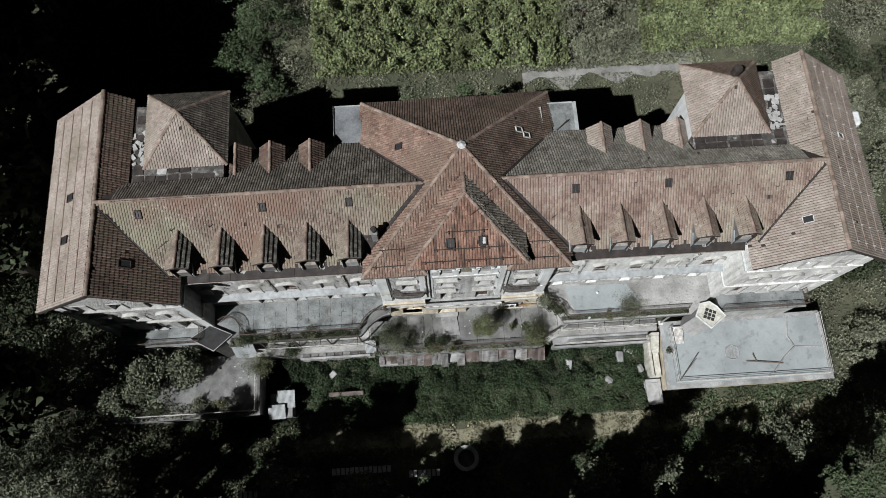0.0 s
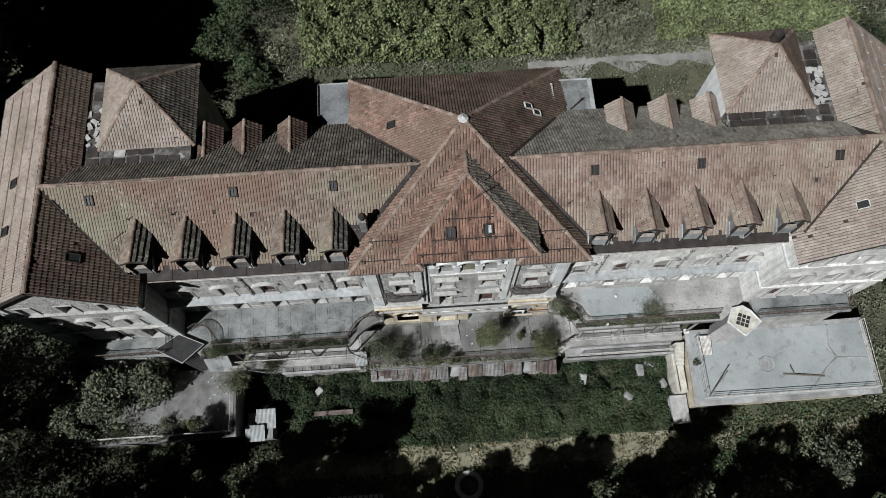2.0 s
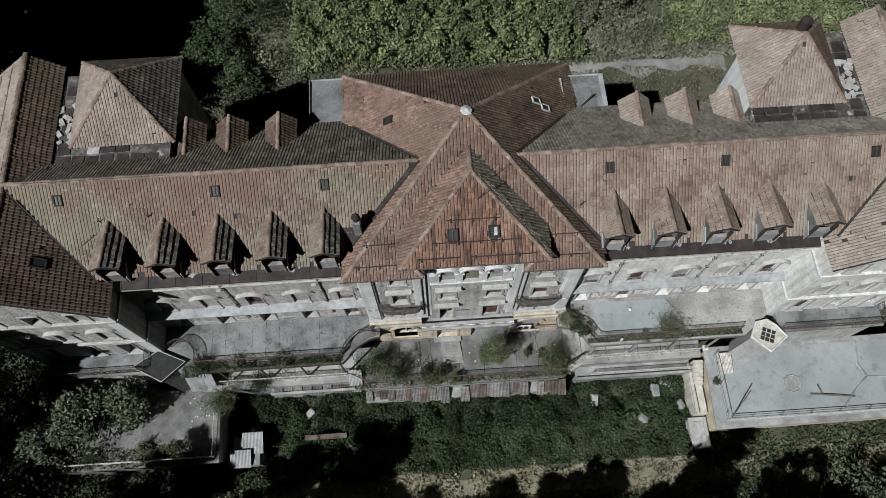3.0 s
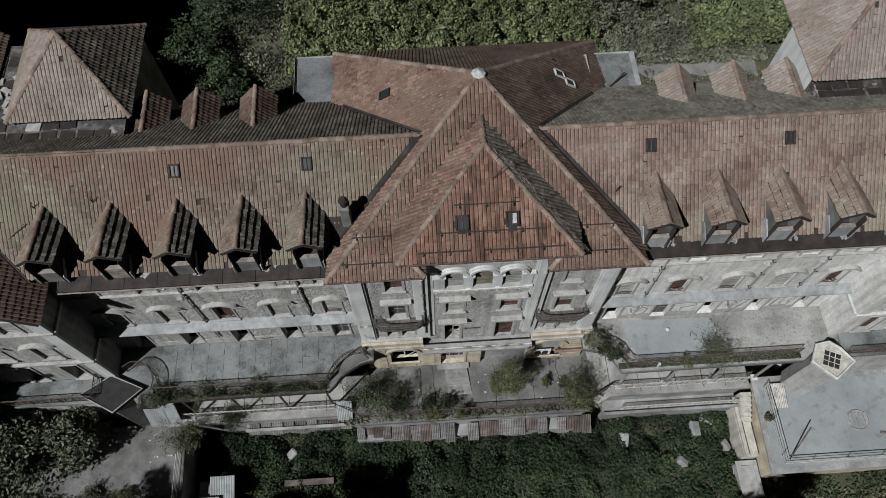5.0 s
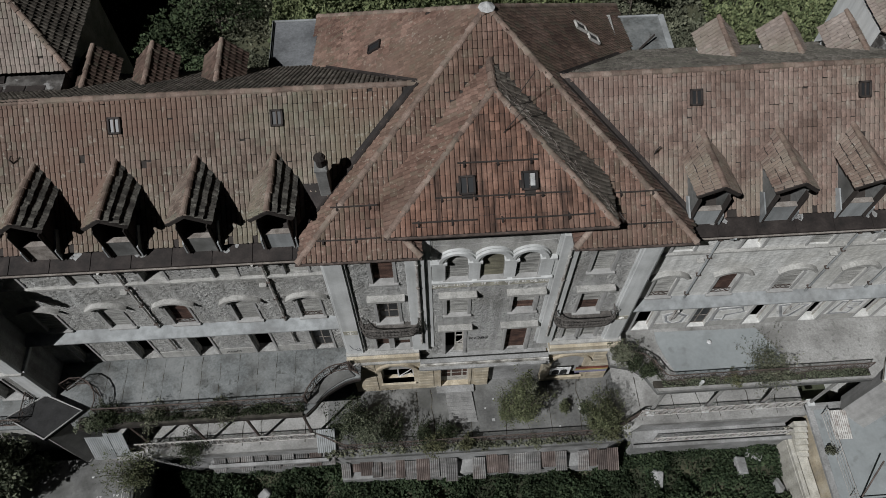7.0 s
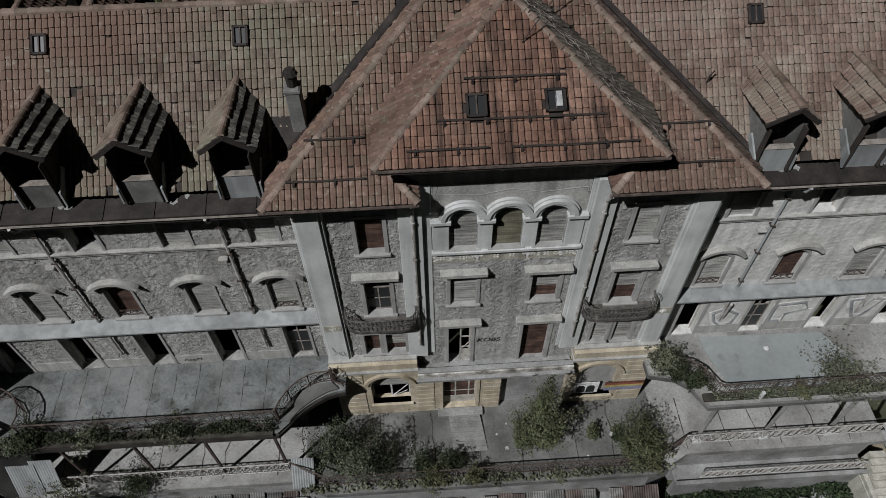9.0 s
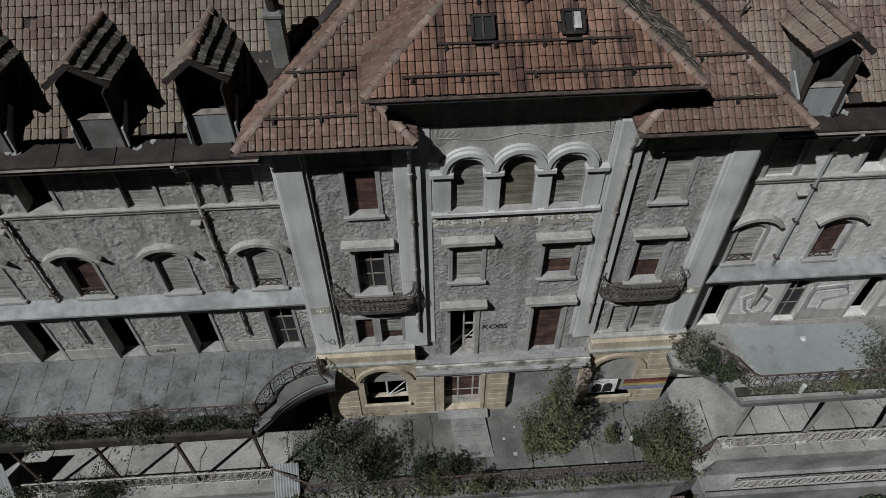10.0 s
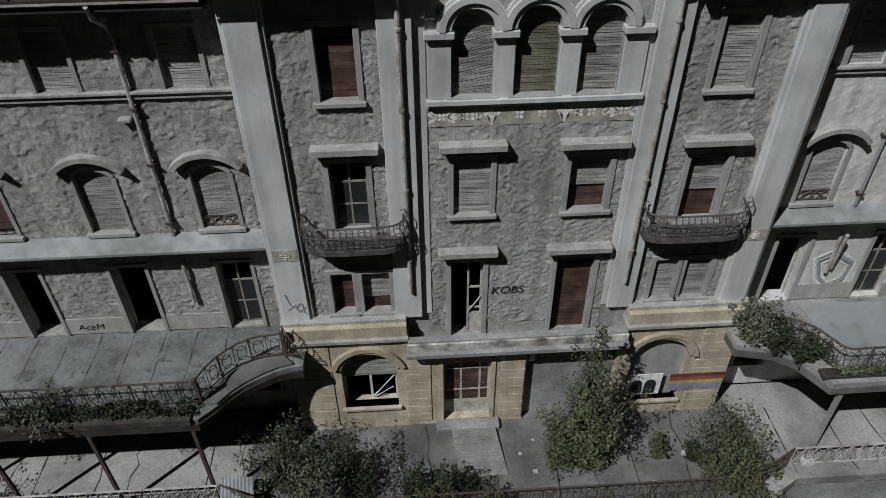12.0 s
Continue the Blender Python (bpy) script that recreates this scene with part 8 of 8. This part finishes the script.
# shrubs on the patio and terraces
for i, (x, y, z, h, r, mat, n, lab) in enumerate((
        (-4.1, 11.7, 0.0, 3.5, 1.5, LEAF_WOOD, 2700, "grey-green leafy shrub growing on the patio"),
        (-2.9, 11.6, 0.0, 2.6, 1.0, LEAF_TREE, 1100, "sparse shrub growing on the patio"),
        (4.2, 12.6, 0.0, 7.4, 0.5, LEAF_SAP, 1300, "slender olive-green sapling before the entrance"),
        (4.5, 12.2, 0.0, 5.0, 1.25, LEAF_SAP, 2300, "bushy olive-green sapling before the entrance"),
        (3.6, 12.3, 0.0, 3.2, 1.1, LEAF_SAP, 1400, "low olive-green sapling before the entrance"),
        (-5.0, 12.2, 0.0, 3.2, 1.3, LEAF_TREE, 2000, "dark leafy shrub growing on the patio"),
        (4.8, 12.7, 0.0, 5.2, 0.5, LEAF_GREY, 800, "slender greyish sapling before the entrance"),
        (6.9, 12.5, 0.0, 1.3, 0.55, LEAF_SAP, 500, "small olive-green shrub on the patio"),
        (8.6, 11.5, 0.0, 3.9, 1.45, LEAF_SAP, 2900, "leafy shrub by the balustrade"),
        (9.3, 11.2, 0.0, 1.8, 1.0, LEAF_OLIVE, 1500, "olive-green shrub by the balustrade"),
        (0.3, 11.5, 0.0, 1.7, 0.8, LEAF_TREE, 1000, "dark low shrub on the patio"),
        (-1.0, 11.5, 0.0, 1.5, 0.9, LEAF_TREE, 1000, "dark low shrub on the patio"),
        (8.1, 12.4, 0.0, 0.8, 0.5, LEAF_TREE, 500, "low round bush on the patio"),
        (-0.5, 10.9, -0.3, 2.0, 0.8, LEAF_OLIVE, 900, "yellowish shrub growing at the patio edge"),
        (1.3, 10.8, -0.3, 2.0, 0.7, LEAF_OLIVE, 800, "yellowish shrub growing at the patio edge"),
        (2.2, 10.9, -0.3, 0.8, 0.6, LEAF_GREY, 500, "dry shrub growing at the patio edge"),
        (5.2, 10.8, -0.3, 0.7, 0.5, LEAF_GREY, 400, "dry shrub growing at the patio edge"),
        (9.5, 13.85, 4.0, 1.9, 0.8, LEAF_GREY, 1300, "dry tangled shrub at the terrace corner"),
        (10.2, 13.4, 4.0, 1.1, 0.7, LEAF_TREE, 1100, "leafy shrub hanging over the terrace corner"),
        (10.8, 13.0, 4.0, 0.9, 0.75, LEAF_TREE, 1100, "leafy shrub hanging over the terrace corner"),
        (17.2, 12.9, 4.0, 1.0, 1.9, LEAF_GREY, 1700, "grey bush at the terrace railing"),
        (15.2, 12.3, 4.0, 0.6, 0.5, LEAF_OLIVE, 400, "small weed tuft at the terrace railing"),
        (-11.3, 12.1, 4.0, 0.6, 0.9, LEAF_GREY, 700, "low dry bush in the terrace planter"),
        (-14.6, 12.1, 4.0, 0.6, 0.9, LEAF_GREY, 700, "low dry bush in the terrace planter"),
        (-16.6, 10.3, -0.6, 4.2, 1.5, LEAF_SAP, 2000, "loose olive-green bush growing at the deck corner"),
        (-22.5, 7.4, -0.6, 1.4, 0.9, LEAF_GREY, 900, "dry bush on the deck"),
        (-26.5, 6.8, -0.6, 1.6, 1.3, LEAF_TREE, 1300, "dark bush on the deck"),
        (-20.5, 7.2, -0.6, 1.3, 0.7, LEAF_OLIVE, 700, "yellowish bush on the deck"),
        (-16.9, 12.2, 4.0, 1.0, 0.9, LEAF_TREE, 1300, "dark tangled bush at the terrace corner"),
        (-17.6, 11.9, 4.0, 0.8, 0.8, LEAF_WOOD, 900, "dry tangled bush at the terrace corner"),
        (-13.8, 11.6, 0.0, 1.2, 1.2, LEAF_TREE, 1100, "dark bush under the terrace"),
        (21.6, 9.6, -0.9, 0.8, 0.5, LEAF_GREY, 400, "small weed at the roof edge"))):
    shrub(x, y, z, h, r, mat, 300 + i, lab, int(n * 2.0), 0.095, 0.08)
# woods
wood = [(-29.6, 12.4, 4.5, 2.0), (-32.0, 7.5, 6.0, 2.6), (-33, 12, 10, 3.6), (-34, 4, 9, 3.5), (-38, 9, 11, 4), (-40, 18, 12, 4.4), (-31, -1.5, 15, 3.0), (-35.5, 1.0, 16, 3.2), (-33, -3, 9, 3.6), (-42, 0, 10, 4),
        (-37, 26, 11, 4), (-42, 34, 14, 5), (-34, 36, 12, 4.5), (-28, 38, 11, 4.2), (-36, 45, 13, 5), (-46, 44, 14, 5), (-28, 48, 12, 4.6), (-47, 24, 13, 4.6), (-40, 54, 13, 5), (-52, 34, 13, 5),
        (-48, 12, 12, 4.5)]
for i, (x, y, h, r) in enumerate(wood):
    edge = y < 16
    tree(x, y, h if edge else h * 0.6, r, LEAF_WOOD if edge else LEAF_TREE, 500 + i, "grey-green leafy tree at the edge of the wood" if edge else "dark leafy tree standing in the wood beside the hotel",
         5200 if edge else 2600, 0.27 if edge else 0.42, low=0.15, clumps=40 if edge else 26)
for i, (x, y, h, r) in enumerate(((-26.6, 9.6, 5.2, 2.7), (-23.4, 10.6, 4.2, 1.9), (-29.0, 8.0, 4.6, 1.8))):
    tree(x, y, h, r, LEAF_WOOD, 560 + i, "dark leafy tree growing through the roof deck", 5200, 0.24, z=-0.6, low=0.12, clumps=40)
scrub = [(-20, 44, 4.5, 3.0), (-16.5, 48, 5, 3.2), (-22, 51, 5, 3.2), (-17, 41, 3, 2.2), (-15, 53, 5, 3), (-1.4, 32.0, 13.2, 2.0), (5.4, 32.6, 13.6, 2.6), (3.0, 33.5, 12.0, 2.0),  (18, 47, 4.5, 2.8), (20, 51, 5, 3.2),
         (17, 52, 4.5, 2.8), (22.5, 56, 5, 3.0), (44, 40, 5, 3.2), (49, 46, 5, 3.4), (45, 33, 4.5, 2.8), (51, 38, 5, 3.4), (42, 27, 3.5, 2.4), (47, 27, 4.2, 3.0), (43, 18, 3.4, 2.4), (47, 13, 4, 2.8), (42, 10, 3, 2.4),
         (40, 50, 4, 3), (52, 20, 4.5, 3.2)]
for i, (x, y, h, r) in enumerate(scrub):
    tree(x, y, h, r, (LEAF_GREY if i % 3 else LEAF_TREE) if x > 10 else LEAF_WEED, 600 + i, "grey-green scrub tree on the bank", 3200, 0.25, low=0.12)
# tall trees beyond the garden, whose shade falls across it
KX, KY = -SUN_TO.x / SUN_TO.z, -SUN_TO.y / SUN_TO.z
tips = [(-0.6, 9.5, -8.5), (-5.0, 7.9, -8.0), (-10.7, 5.8, -8.5), (-13.9, 7.9, -9.5), (11.7, 4.4, -8.0), (8.7, 4.2, -9.0), (5.0, 2.7, -8.5), (15.4, 3.4, -9.5),
        (25.6, 5.1, -9.0), (21.5, 3.5, -8.0), (17.8, 1.1, -8.5), (29.7, 3.5, -9.5), (33.1, 1.5, -8.0), (42.6, 7.7, -9.0), (38.9, 5.1, -8.5), (36.7, 2.6, -9.5), (47, 8.5, -8.0),
        (-3.0, 4.0, -9.5), (-8.0, 3.0, -9.0), (-13.6, 10.2, -8.5),
        (-1.5, 3.0, -8.2), (2.5, 1.0, -8.6), (-6.0, 4.0, -8.2), (4.0, 0.0, -9.0), (-11.0, 2.0, -8.8), (12.0, 1.0, -8.4), (7.0, 0.5, -9.2), (20.0, 0.0, -9.0), (27.0, 1.5, -8.5), (31.0, -1.0, -9.0), (36.0, 0.0, -9.0)]
for i, (tx, ty, by) in enumerate(tips):
    h = (ty - by) / KY + 0.6
    tree(tx - KX * h, by, h, 2.1 + 0.35 * (i % 3), LEAF_TREE, 700 + i, "tall dark tree standing beyond the garden", 3600, 0.66, low=0.15, clumps=46)
# Rows added out of view so the wood on the left lies in shade.
tall = [(-38.5 - 3 * (k % 2), 20 + 2.9 * k, 29 + k % 3, 4.6) for k in range(15)] + [(-47.5 - 2 * (k % 2), 19 + 4.5 * k, 31 + k % 2, 5.5) for k in range(11)] + [(-33.5, 7.5, 25, 3.0), (-35.5, 9.5, 22, 2.4)]
for i, (x, y, h, r) in enumerate(tall):
    tree(x, y, h, r, LEAF_TREE, 800 + i, "tall tree added for its shade", 3000, 1.0, low=0.38, clumps=50)
low_front = [(27, -1.5, 4.0, 2.6), (32, 0.5, 4.4, 2.8), (38, 1.0, 5, 3.0), (43, 3.0, 5, 3.2), (-15, -0.5, 3.4, 2.4), (-8, -1.5, 3.0, 2.2), (14, -2.0, 3.2, 2.4), (20, -1.0, 3.4, 2.4)]
for i, (x, y, h, r) in enumerate(low_front):
    tree(x, y, h, r, LEAF_WOOD, 900 + i, "low leafy tree at the foot of the garden", 2600, 0.27, low=0.12, clumps=34)
